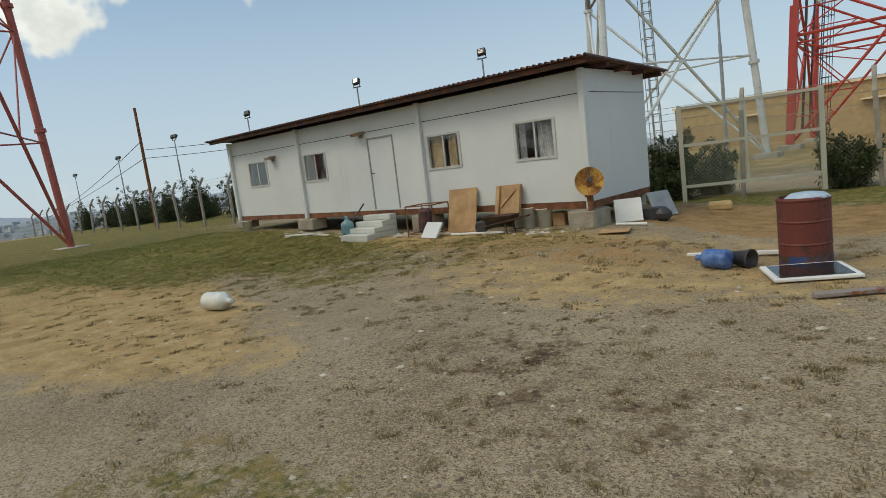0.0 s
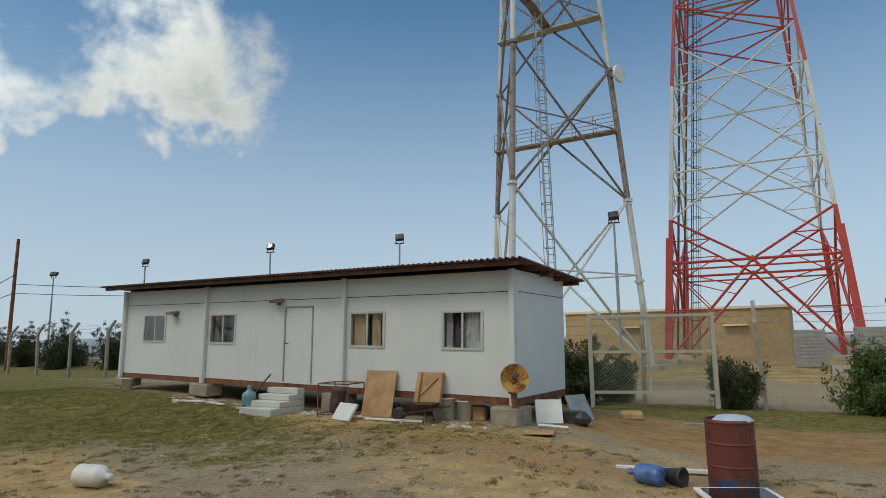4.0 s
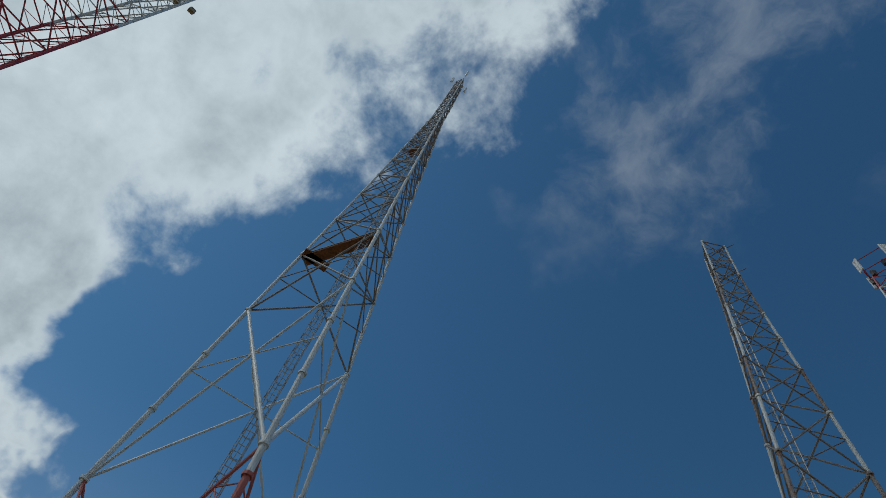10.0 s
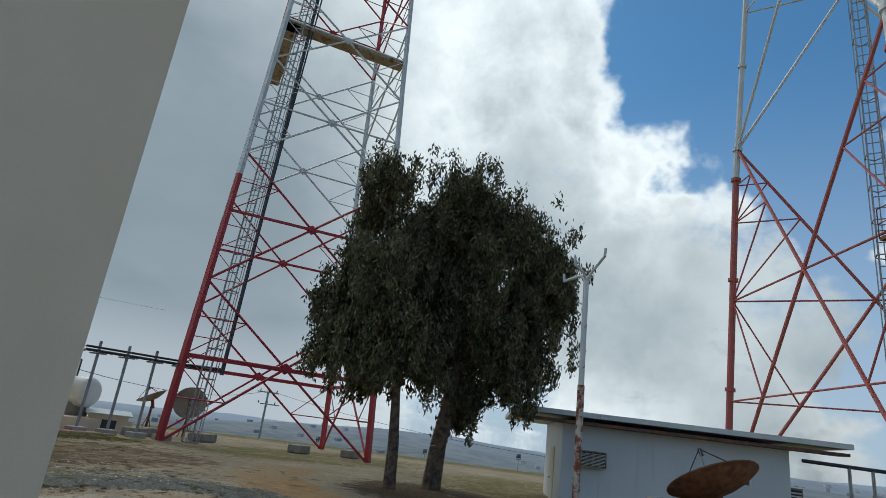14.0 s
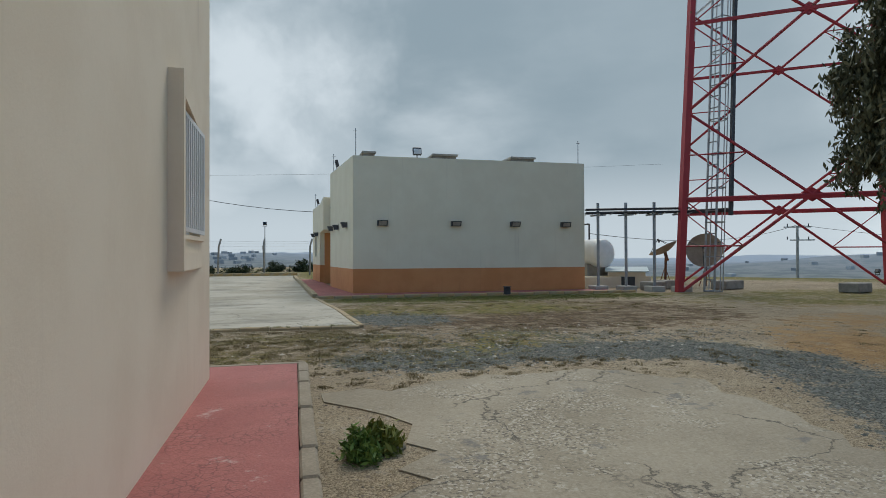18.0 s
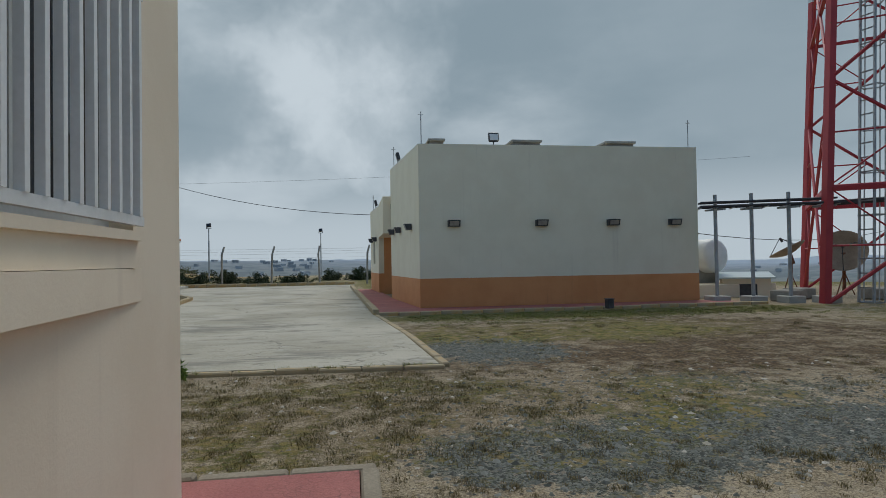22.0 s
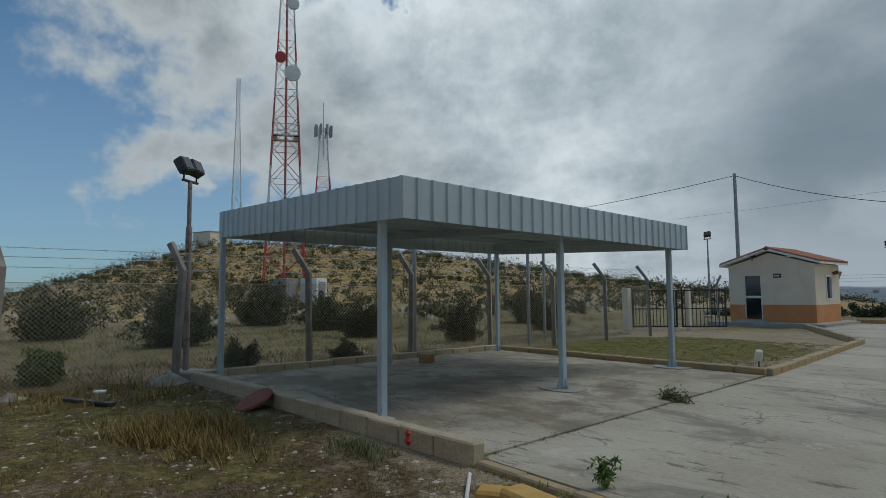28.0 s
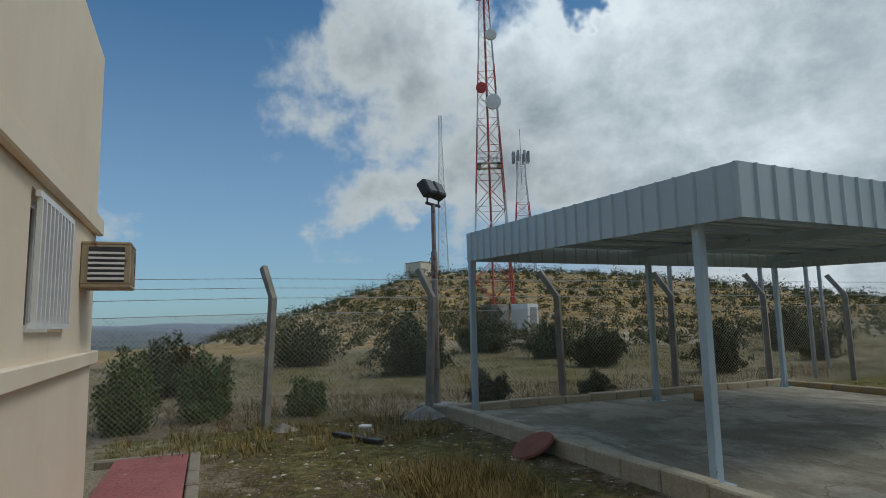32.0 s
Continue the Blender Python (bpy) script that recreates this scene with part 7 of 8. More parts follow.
def battens(w, h):
    def build(root):
        for x in (-w / 2 + 0.05, w / 2 - 0.05):
            part("batten", Mesh().span((x - 0.045, -0.07, 0.01), (x + 0.045, -0.016, h - 0.01)), M_WOOD, root)
        part("cross_piece", Mesh().rod((-w * 0.3, -0.03, h * 0.3), (w * 0.3, -0.03, h * 0.85), 0.02, n=4), M_WOOD, root)
    return build


z9 = lie(-8, 9.7)
slab_thing("board", "large plywood sheet leaning against the cabin", "board", (-7.75, 9.7, z9 + 0.0), (0.76, 0.03, 0.96), -14, 4, M_WOOD)
slab_thing("board", "plywood panel with battens leaning on the cabin", "board", (-6.5, 9.76, z9 + 0.28), (0.60, 0.03, 0.66), -16, 2, M_WOOD, extra=battens(0.60, 0.66))
big = big_dish(-4.6, 9.76, 0.84, 0.26, 215, 14, M_DISH_RUST, "rusty orange satellite dish on the cabin's corner pier", 1)


def cage(x, y):
    z = lie(x, y)
    root = thing("wire_cage", "rusty rectangular pipe frame with rags inside", "frame", (x, y, z), 6)
    c = [(-0.38, -0.3), (0.38, -0.3), (0.38, 0.3), (-0.38, 0.3)]
    for h in (0.06, 0.68):
        for (a, b), (p, q) in zip(c, c[1:] + c[:1]):
            part("rail", Mesh().rod((a, b, h), (p, q, h), 0.014, n=5), M_RUST, root)
    for a, b in c:
        part("leg", Mesh().rod((a, b, 0), (a, b, 0.68), 0.014, n=5), M_RUST, root)
    part("rag", Mesh().box((-0.1, 0.02, 0.32), (0.3, 0.25, 0.56), m=Matrix.Rotation(radians(7), 3, "Y")), material("maroon_rag", mottled((0.06, 0.035, 0.035), (0.14, 0.07, 0.07), 6.0), 0.95), root, "dark maroon rag", bevel=0.06)


cage(-8.55, 9.52)
slab_thing("metal_tray", "white sheet-metal tray leaning by the frame", "tray", (-8.1, 9.0, lie(-8.1, 9.0)), (0.6, 0.05, 0.38), -35, -14, M_CABIN)
slab_thing("metal_tray", "white metal panel leaning at the cabin's end", "tray", (-4.22, 10.45, lie(-4.2, 10.4)), (0.5, 0.04, 0.46), -24, 30, M_WHITE)


M_OLD_RUST = material("dark_rust", mottled((0.05, 0.03, 0.022), (0.11, 0.06, 0.04), 6.0), 0.85)


def wheelbarrow(x, y):
    z = lie(x, y)
    root = thing("wheelbarrow", "rusty wheelbarrow under the leaning panel", "wheelbarrow", (x, y, z), 10)
    t = Mesh()
    lo, hi = [(-0.2, -0.14), (0.2, -0.14), (0.2, 0.14), (-0.2, 0.14)], [(-0.34, -0.24), (0.34, -0.24), (0.34, 0.24), (-0.34, 0.24)]
    t.faces([(a, b, 0.2) for a, b in lo] + [(a, b, 0.36) for a, b in hi] + [(a * 0.95, b * 0.95, 0.22) for a, b in lo] + [(a * 0.97, b * 0.97, 0.36) for a, b in hi],
            [(3, 2, 1, 0), (8, 9, 10, 11)] + [(i, (i + 1) % 4, 4 + (i + 1) % 4, 4 + i) for i in range(4)] + [(8 + (i + 1) % 4, 8 + i, 12 + i, 12 + (i + 1) % 4) for i in range(4)] + [(4 + i, 4 + (i + 1) % 4, 12 + (i + 1) % 4, 12 + i) for i in range(4)])
    part("tray", t, M_OLD_RUST, root)
    for s in (-0.22, 0.22):
        part("handle", Mesh().rod((0.55, s, 0.3), (-0.4, s * 0.5, 0.15), 0.018), M_OLD_RUST, root)
        part("leg", Mesh().rod((0.18, s * 0.8, 0.2), (0.22, s * 0.8, 0.0), 0.016), M_OLD_RUST, root)
    part("wheel", Mesh().lathe([(0.1, -0.035), (0.14, -0.018), (0.14, 0.018), (0.1, 0.035)], (-0.45, 0, 0.14), 16, Matrix.Rotation(radians(90), 3, "X")), M_DARK, root)


wheelbarrow(-6.45, 9.42)


def lathe_thing(name, label, category, at, prof, mat, m=None, n=20, smooth=True, group=""):
    root = thing(name, label, category, at, group=group)
    part("body", Mesh().lathe(prof, (0, 0, 0), n, m), mat, root, smooth=smooth)
    return root


M_CLEAR_BLUE = material("blue_plastic", mottled((0.05, 0.11, 0.30), (0.12, 0.22, 0.48), 8.0), 0.25)
M_MILKY = material("milky_plastic", mottled((0.62, 0.62, 0.58), (0.74, 0.74, 0.70), 5.0), 0.4)
LYING = Matrix.Rotation(radians(90), 3, "Y")
jug = [(0.10, 0.0), (0.15, 0.02), (0.16, 0.06), (0.155, 0.14), (0.16, 0.22), (0.155, 0.30), (0.16, 0.36), (0.13, 0.42), (0.05, 0.47), (0.045, 0.53), (0.05, 0.54), (0.05, 0.57), (0.01, 0.575)]
small_jug = [(r * 0.8, h * 0.8) for r, h in jug]
big_jug = [(r * 0.9, h * 0.98) for r, h in jug]
j = lathe_thing("white_jug", "white plastic jug lying on bare soil", "jug", (-8.1, 4.0, lie(-8, 4) + 0.14), big_jug, M_MILKY, Matrix.Rotation(radians(15), 3, "Z") @ LYING)
j = lathe_thing("blue_bottle", "large blue plastic water bottle lying down", "bottle", (-1.6, 7.65, lie(-1.6, 7.65) + 0.125), small_jug, M_CLEAR_BLUE, Matrix.Rotation(radians(165), 3, "Z") @ LYING)
lathe_thing("water_bottle", "clear blue-green water bottle standing by the steps", "bottle", (-10.95, 9.1, lie(-10.95, 9.1)), jug, material("teal_plastic", mottled((0.10, 0.22, 0.26), (0.2, 0.34, 0.38), 6.0), 0.25))
lathe_thing("black_bucket", "black plastic bucket tipped on its side", "bucket", (-1.62, 7.86, lie(-1.62, 7.86) + 0.11), [(0.085, 0.0), (0.115, 0.23), (0.125, 0.23), (0.125, 0.255), (0.108, 0.255), (0.078, 0.02)], M_DARK, Matrix.Rotation(radians(-20), 3, "Z") @ LYING)


def drum(x, y):
    root = thing("oil_drum", "rusty red steel drum with a blue band and bag", "drum", (x, y, lie(x, y)))
    m = material("rusty_red_drum", rusty((0.17, 0.04, 0.03), 0.35, (0.09, 0.035, 0.02), 3.0), 0.65, bump=grainy(20.0, 0.3, 0.01))
    r = 0.28
    g = lambda prof: [(q, h * 0.88) for q, h in prof]
    part("shell", Mesh().lathe(g([(r * 0.98, 0.0), (r * 1.02, 0.02), (r, 0.05), (r, 0.30), (r * 1.03, 0.32), (r, 0.34), (r, 0.60), (r * 1.03, 0.62), (r, 0.64), (r, 0.88), (r * 1.03, 0.91), (r * 0.99, 0.94), (r * 0.93, 0.94), (r * 0.93, 0.86)]), (0, 0, 0), 28), m, root)
    part("paint_band", Mesh().lathe(g([(r * 1.006, 0.06), (r * 1.006, 0.17)]), (0, 0, 0), 28), material("blue_drum_paint", rusty((0.03, 0.06, 0.17), 0.45, (0.10, 0.04, 0.02), 7.0), 0.6), root, "worn blue band")
    rng = random.Random(5)
    part("bag", Mesh().lathe(g([(0.05, 0.84), (0.22, 0.87), (0.24, 0.93), (0.18, 0.98), (0.06, 1.0)]), (0.05, -0.02, 0), 11), material("pale_blue_bag", mottled((0.35, 0.45, 0.58), (0.5, 0.6, 0.7), 9.0), 0.5), root, "crumpled pale blue plastic bag")


drum(-0.85, 8.0)
gz = lie(-0.8, 6.9)
slab_thing("flat_panel", "grey glazed panel lying flat on the ground", "panel", (-0.7, 7.4, gz + 0.03), (0.85, 0.65, 0.035), 2, 28, M_WHITE, extra=lambda root: part("glass", Mesh().span((-0.36, -0.27, 0.036), (0.36, 0.27, 0.042)), M_GLASS, root))
slab_thing("plank", "weathered wooden plank lying on the ground", "plank", (-0.2, 6.55, gz + 0.02), (0.62, 0.1, 0.04), 0, 35, M_BROWN_GREY)
slab_thing("plank", "pale wooden plank lying beside the drum", "plank", (-1.6, 8.5, gz + 0.02), (1.6, 0.07, 0.05), 0, 12, M_WHITE)
slab_thing("cardboard", "flat piece of brown board on the ground", "board", (-3.95, 9.3, lie(-3.95, 9.3) + 0.02), (0.5, 0.42, 0.02), 0, 20, M_WOOD)


slab_thing("metal_tray", "crumpled grey sheet metal by the cabin's end", "sheet", (-3.85, 11.3, lie(-3.85, 11.3)), (0.5, 0.03, 0.55), -30, 60, M_GREY_STEEL)
slab_thing("crate", "dark plastic crate at the cabin's end", "crate", (-3.98, 10.9, lie(-4, 10.9) - 0.01), (0.4, 0.28, 0.22), 0, 15, M_DARK)
slab_thing("crate", "black bin bag leaning on the crate", "bag", (-3.7, 10.75, lie(-3.7, 10.75) - 0.02), (0.3, 0.26, 0.28), 6, 40, M_DARK, bevel=0.1)
tagged(part("pipe", Mesh().rod((-4.25, 9.95, lie(-4.25, 9.95) + 0.03), (-3.75, 10.15, lie(-3.75, 10.15) + 0.03), 0.03, n=8), M_WHITE), "white plastic pipe lying by the cabin", "pipe")
slab_thing("stone_block", "yellow sandstone block on red soil", "block", (-3.3, 12.6, lie(-3.3, 12.6) - 0.02), (0.46, 0.3, 0.17), 3, 20, material("yellow_sandstone", mottled((0.46, 0.30, 0.12), (0.56, 0.40, 0.20), 5.0), 0.9), bevel=0.04)
slab_thing("plank", "grey planks lying on the red soil", "plank", (-2.0, 13.4, lie(-2, 13.4)), (0.9, 0.16, 0.05), 0, 10, M_POST)
for k, (x, y, w, h, lab) in enumerate(((-6.1, 10.3, 0.42, 0.28, "white block under the cabin's edge"), (-5.62, 10.3, 0.26, 0.27, "brown wooden block under the cabin's edge"), (-6.5, 10.2, 0.25, 0.2, "white paint tin under the cabin's edge"))):
    slab_thing("under_block", lab, "block", (x, y, lie(x, y)), (w, 0.25, h), 0, 5 + 11 * k, M_STEP if k != 1 else M_WOOD, bevel=0.015)


M_PALE_PIPE = material("pale_grey_pipe_paint", rusty((0.46, 0.45, 0.37), 0.1), 0.6)


def leaning_panel():
    a, b = Vector((-4.95, 15.1, 0)), Vector((-2.15, 16.3, 0))
    t = math.degrees(math.atan2(b.y - a.y, b.x - a.x))
    root = thing("mesh_gate_panel", "grey pipe frame gate panel with green wire mesh", "gate panel", (a.x, a.y, lie(a.x, a.y)), t)
    L, h = (b - a).length, 2.4
    for x in (0.0, L):
        part("stile", Mesh().span((x - 0.05, -0.05, 0), (x + 0.05, 0.05, h)), M_PALE_PIPE, root)
    for z in (0.36, 1.38, h - 0.1):
        part("rail", Mesh().span((0.05, -0.04, z), (L - 0.05, 0.04, z + 0.07)), M_PALE_PIPE, root)
    part("middle_stile", Mesh().span((L * 0.48 - 0.03, -0.03, 0.43), (L * 0.48 + 0.03, 0.03, h - 0.1)), M_PALE_PIPE, root)
    m = Mesh()
    for i in range(70):
        s = -2.1 + i * 0.074
        for f in (1, -1):
            s0, s1 = max(0.05, s), min(L - 0.05, s + 1.9)
            if s1 > s0:
                p = (s0, 0, 0.4 + s0 - s) if f > 0 else (L - s0, 0, 0.4 + s0 - s)
                q = (s1, 0, 0.4 + s1 - s) if f > 0 else (L - s1, 0, 0.4 + s1 - s)
                m.rod(p, q, 0.0024, n=3, caps=False)
    part("wire_mesh", m, material("green_wire", mottled((0.10, 0.20, 0.15), (0.20, 0.28, 0.21), 4.0), 0.5), root, "faded green wire mesh")


leaning_panel()
back = thing("beige_building", "long low beige building behind the lattice tower", "building", (-14.4, 66, lie(-14, 66) - 0.4))
part("wall", Mesh().span((-10.5, 0, 0), (12.0, 8, 5.0)), material("tan_plaster", mottled((0.38, 0.28, 0.15), (0.46, 0.35, 0.20)), 0.9), back)
part("roof_edge", Mesh().span((-10.7, -0.2, 5.0), (12.2, 8.2, 5.25)), M_WALL, back)
for x in (-4.0, 6.5):
    w = part("window", Mesh().span((x, -0.03, 1.7), (x + 1.6, -0.002, 3.2)), M_BEIGE_CLOTH, back, "closed tan shutter")
    part("hood", Mesh().span((x - 0.3, -0.6, 3.3), (x + 1.9, -0.002, 3.45)), M_WALL, w)
for x, y, h in ((2.5, 40, 2.3), (4.5, 39, 2.5), (-0.5, 41, 2.2)):
    c2 = thing("equipment_cabinet", "grey louvred equipment cabinet on a plinth", "cabinet", (x, y, lie(x, y)), 5, "equipment cabinets")
    part("body", Mesh().span((-0.8, -0.5, 0.1), (0.8, 0.5, h)), M_GREY_STEEL, c2, bevel=0.02)
    for i in range(8):
        part("louvre", Mesh().span((-0.7, -0.54, 0.4 + i * 0.2), (0.7, -0.501, 0.45 + i * 0.2)), M_GREY_STEEL, c2)
wall2 = thing("boundary_wall", "low grey rendered wall along the upper terrace", "wall", (3.4, 30.0, 0), -4)
part("wall", Mesh().span((-3, 0, -0.3), (22, 0.25, 0.55)), M_CONCRETE, wall2)


def small_tower(name, label, x, y, z, base, top, h, n, bands, r=0.09):
    t, f = tower(name, label, (x, y), [20, 110, 200, 290], [(0, base), (h * 0.82, top), (h, top)], steps(0.1, h, n, 0.93), bands, r, r * 0.45, ["x"], tube=False)
    t.location.z = z
    return t, f


# towers on the far hill
def on_hill(azimuth, d):
    return (-0.8 - math.sin(radians(azimuth)) * d, -12.43 + math.cos(radians(azimuth)) * d)


tx, ty = on_hill(-115.3, 62)
t1, t1_at = small_tower("hill_tower", "red and white lattice tower with dishes on the hillside", tx, ty, lie(tx, ty) - 0.2, 2.9, 0.7, 42, 17, [(0, M_ORANGE_STEEL), (7, M_WHITE_STEEL), (13, M_RUST_STEEL), (20, M_WHITE_STEEL), (24, M_ORANGE_STEEL), (27, M_WHITE_STEEL), (33, M_ORANGE_STEEL), (38, M_WHITE_STEEL)], 0.085)
part("cable_run", Mesh().rod((0, 0, 0.2), (0, 0, 41), 0.12, n=6), M_RUST_STEEL, t1, "red-brown cable ladder")
d_in = Vector((-0.9, 0.42, 0))
for h, r, mt in ((22.3, 0.8, M_WHITE), (23.9, 0.55, M_ORANGE_STEEL), (29.5, 0.6, M_WHITE), (34.0, 0.6, M_ORANGE_STEEL)):
    microwave_dish(t1, d_in * 2.0 + Vector((0, 0, h)) + Vector((0.3, 0.5, 0)) * (1 if mt is M_ORANGE_STEEL else -1), d_in, r, 0.35, mt)
platform(t1, t1_at, 16.2, M_WHITE_STEEL, 4, wide=0.5)
tx, ty = on_hill(-111.0, 105)
t3, _ = small_tower("thin_mast", "slender pale lattice mast on the hilltop", tx, ty, lie(tx, ty) - 0.4, 1.3, 0.4, 1.94 + 105 * math.tan(radians(19.7)) - lie(tx, ty), 22, [(0, M_WHITE_STEEL)], 0.06)
tx, ty = on_hill(-118.8, 120)
t2, t2_at = small_tower("cell_tower", "pale lattice cell tower with a ring of antennas", tx, ty, lie(tx, ty) - 0.4, 3.2, 1.2, 1.94 + 120 * math.tan(radians(16.0)) - lie(tx, ty), 12, [(0, M_WHITE_STEEL), (10, M_ORANGE_STEEL), (16, M_WHITE_STEEL)], 0.12)
for i in range(8):
    a = math.pi * i / 4
    part("panel_antenna", Mesh().box((1.6 * math.cos(a), 1.6 * math.sin(a), 1.94 + 120 * math.tan(radians(15.6)) - lie(tx, ty)), (0.5, 0.3, 2.2), math.degrees(a)), M_GREY_STEEL, t2)
part("whip", Mesh().rod((0, 0, 20), (0, 0, 1.94 + 120 * math.tan(radians(18.2)) - lie(tx, ty)), 0.06, n=5), M_GREY_STEEL, t2)
tx, ty = on_hill(-118.0, 55)
for k, (dx, col) in enumerate(((0, M_WHITE), (2.3, M_POST))):
    cb = thing("hillside_cabinet", "white equipment cabinet at the hillside tower's foot" if k == 0 else "grey equipment cabinet at the hillside tower's foot", "cabinet", (tx + dx * 0.5, ty + dx, lie(tx, ty) - 0.1), 25)
    part("body", Mesh().span((-0.9, -0.8, 0), (0.9, 0.8, 2.3)), col, cb, bevel=0.03)
    part("door", Mesh().span((-0.93, -0.5, 0.2), (-0.901, 0.5, 2.0)), M_GREY_STEEL, cb)
tx, ty = on_hill(-109.0, 106)
hb = thing("hilltop_hut", "small pale flat-roofed hut on the hilltop", "hut", (tx, ty, lie(tx, ty) - 0.2), 20)
part("wall", Mesh().span((-2.1, -2.1, 0), (2.1, 2.1, 2.2)), M_WALL_PALE, hb)
part("roof", Mesh().span((-2.2, -2.2, 2.2), (2.2, 2.2, 2.35)), M_CONCRETE, hb)


# ---- bushes, scrub, tufts, stones ----
def bush(x, y, r, h, seed, label="dark green round bush", mat=None, sub=0.0, density=1.0, leaf=1.0):
    rng = np.random.default_rng(seed)
    root = thing("bush", label, "bush", (x, y, lie(x, y) - sub), group="bushes")
    m = Mesh()
    for _ in range(6):
        a = rng.uniform(0, 6.28)
        m.rod((0, 0, -0.1), (r * 0.4 * math.cos(a), r * 0.4 * math.sin(a), h * 0.6), 0.03 * min(1.0, r), 0.008, n=5)
    part("stem", m, M_BARK, root)
    # many uneven shoots from the foot, leafy along their length and thinning towards the tip
    clumps = []
    size = min(0.12 * (0.6 + 0.5 * r), 0.4 * r)
    for _ in range(int(density * 15 * max(0.5, (r * h) ** 0.5)) + 6):
        a = rng.uniform(0, 6.28)
        lean = rng.uniform(0.0, 1.0) ** 0.6
        reach = rng.uniform(0.55, 1.12)
        tip = np.array([math.cos(a) * r * lean * reach, math.sin(a) * r * lean * reach, h * reach * (1.0 - 0.72 * lean ** 2.2)])
        bow = rng.normal(0, 0.1 * r, 3)
        for t in np.linspace(0.25, 1.0, 9):
            clumps.append((*(tip * t + bow * 4 * t * (1 - t) + rng.normal(0, 0.07 * r, 3)), size * (1.35 - 0.85 * t)))
    v, f = leaves(rng, clumps, 30, min(0.10 * (0.7 + 0.4 * r), 0.4 * r) * leaf, -0.9, 0.8)
    v[:, 2] = np.maximum(v[:, 2], 0.0)
    part("foliage", crown_mesh("foliage", v, f, mat or M_BUSH), None, root)


M_SHRUB = leaf_material("shrub_leaves", (0.035, 0.07, 0.016), (0.13, 0.19, 0.05))
for k, (x, y, r, h, lab) in enumerate(((12.6, -10.9, 0.75, 1.25, ""), (13.3, -12.2, 0.7, 1.15, ""), (13.0, -14.0, 0.5, 0.75, ""), (18.5, -11.4, 1.3, 1.5, ""), (20.5, -18.6, 1.6, 2.0, "dark spreading bush below the hillside"), (24.5, -26.5, 1.5, 1.7, ""),
                                      (19.5, -25.5, 1.3, 1.5, ""), (15.2, -26.8, 1.0, 1.4, ""), (30.0, -26.0, 2.0, 2.2, ""), (22.0, -38.0, 1.6, 2.0, ""), (17.0, -33.5, 1.0, 1.2, ""), (27.0, -16.0, 1.8, 1.7, ""), (12.3, -17.6, 0.45, 0.7, ""), (12.9, -20.6, 0.4, 0.5, ""),
                                      (-5.0, 17.6, 0.8, 1.5, "dense dark shrub by the wire fence"), (-6.0, 16.6, 1.1, 2.0, "dense dark shrub beside the cabin"), (1.2, 17.2, 1.1, 1.7, "bright green shrub behind the mesh panel"), (-1.9, 17.4, 0.95, 1.6, ""), (4.5, 17.6, 1.2, 1.6, ""), (-7.6, 17.2, 1.0, 1.9, ""))):
    bush(x, y, r, h, 20 + k, lab or "dark green leafy bush", M_SHRUB if k in (0, 1, 2, 16) else None, density=2.6 if k < 3 else 2.0, leaf=0.9)
for k in range(16):
    x = -31 - k * 2.6
    bush(x, 20.5 + (k * 37 % 5) * 0.9, 1.7, 2.9 + (k * 53 % 7) * 0.16, 60 + k, "dark conifer-like shrub behind the fence", density=0.55, sub=0.2)
for k in range(14):
    bush(19.0 - k * 2.7, -55.5 - (k * 29 % 6), 1.7, 0.55 + (k * 31 % 5) * 0.14, 90 + k, "dark shrub beyond the yard's end", density=0.6, sub=0.1)


def scatter(name, label, category, mat, pieces):
    v = np.concatenate([p[0] for p in pieces])
    off, fs = 0, []
    for p, f in pieces:
        fs += (np.array(f) + off).tolist()
        off += len(p)
    d = bpy.data.meshes.new(name)
    d.from_pydata(v.tolist(), [], fs)
    d.materials.append(mat)
    d.update()
    return tagged(new(name, d), label, category, kind="stuff")


def stones(rng, spots, low, high):
    """Rough six-cornered stones."""
    base = np.array([(1, 0, 0), (0.3, 0.95, 0.1), (-0.8, 0.55, 0), (-0.7, -0.7, 0.1), (0.35, -0.9, 0), (0.1, 0.1, 0.55)])
    f = [(0, 1, 5), (1, 2, 5), (2, 3, 5), (3, 4, 5), (4, 0, 5)]
    out = []
    for x, y in spots:
        s = low * (high / low) ** (rng.random() ** 2.2)
        a = rng.uniform(0, 6.28)
        p = base * rng.uniform(0.7, 1.25, (6, 1)) * s
        q = p.copy()
        q[:, 0], q[:, 1] = p[:, 0] * math.cos(a) - p[:, 1] * math.sin(a), p[:, 0] * math.sin(a) + p[:, 1] * math.cos(a)
        q += (x, y, lie(x, y) - s * 0.05)
        out.append((q, f))
    return out


def blades(rng, spots, size, n, spread):
    """Tufts of narrow grass blades."""
    out = []
    for x, y in spots:
        k = size * rng.uniform(0.5, 1.3)
        z = lie(x, y)
        a = rng.uniform(0, 6.28, n)
        lean = rng.uniform(0.2, 1.2, n)
        foot = rng.normal(0, spread, (n, 2)) * k
        tip = np.stack([foot[:, 0] + np.cos(a) * lean * k, foot[:, 1] + np.sin(a) * lean * k, k * rng.uniform(0.5, 1.1, n)], 1)
        w = 0.028 * k + 0.0025
        side = np.stack([-np.sin(a) * w, np.cos(a) * w, np.zeros(n)], 1)
        b = np.concatenate([foot, np.zeros((n, 1))], 1)
        v = np.stack([b - side, b + side, tip], 1).reshape(-1, 3) + (x, y, z - 0.005)
        out.append((v, np.arange(n * 3).reshape(-1, 3).tolist()))
    return out


RNG = np.random.default_rng(11)


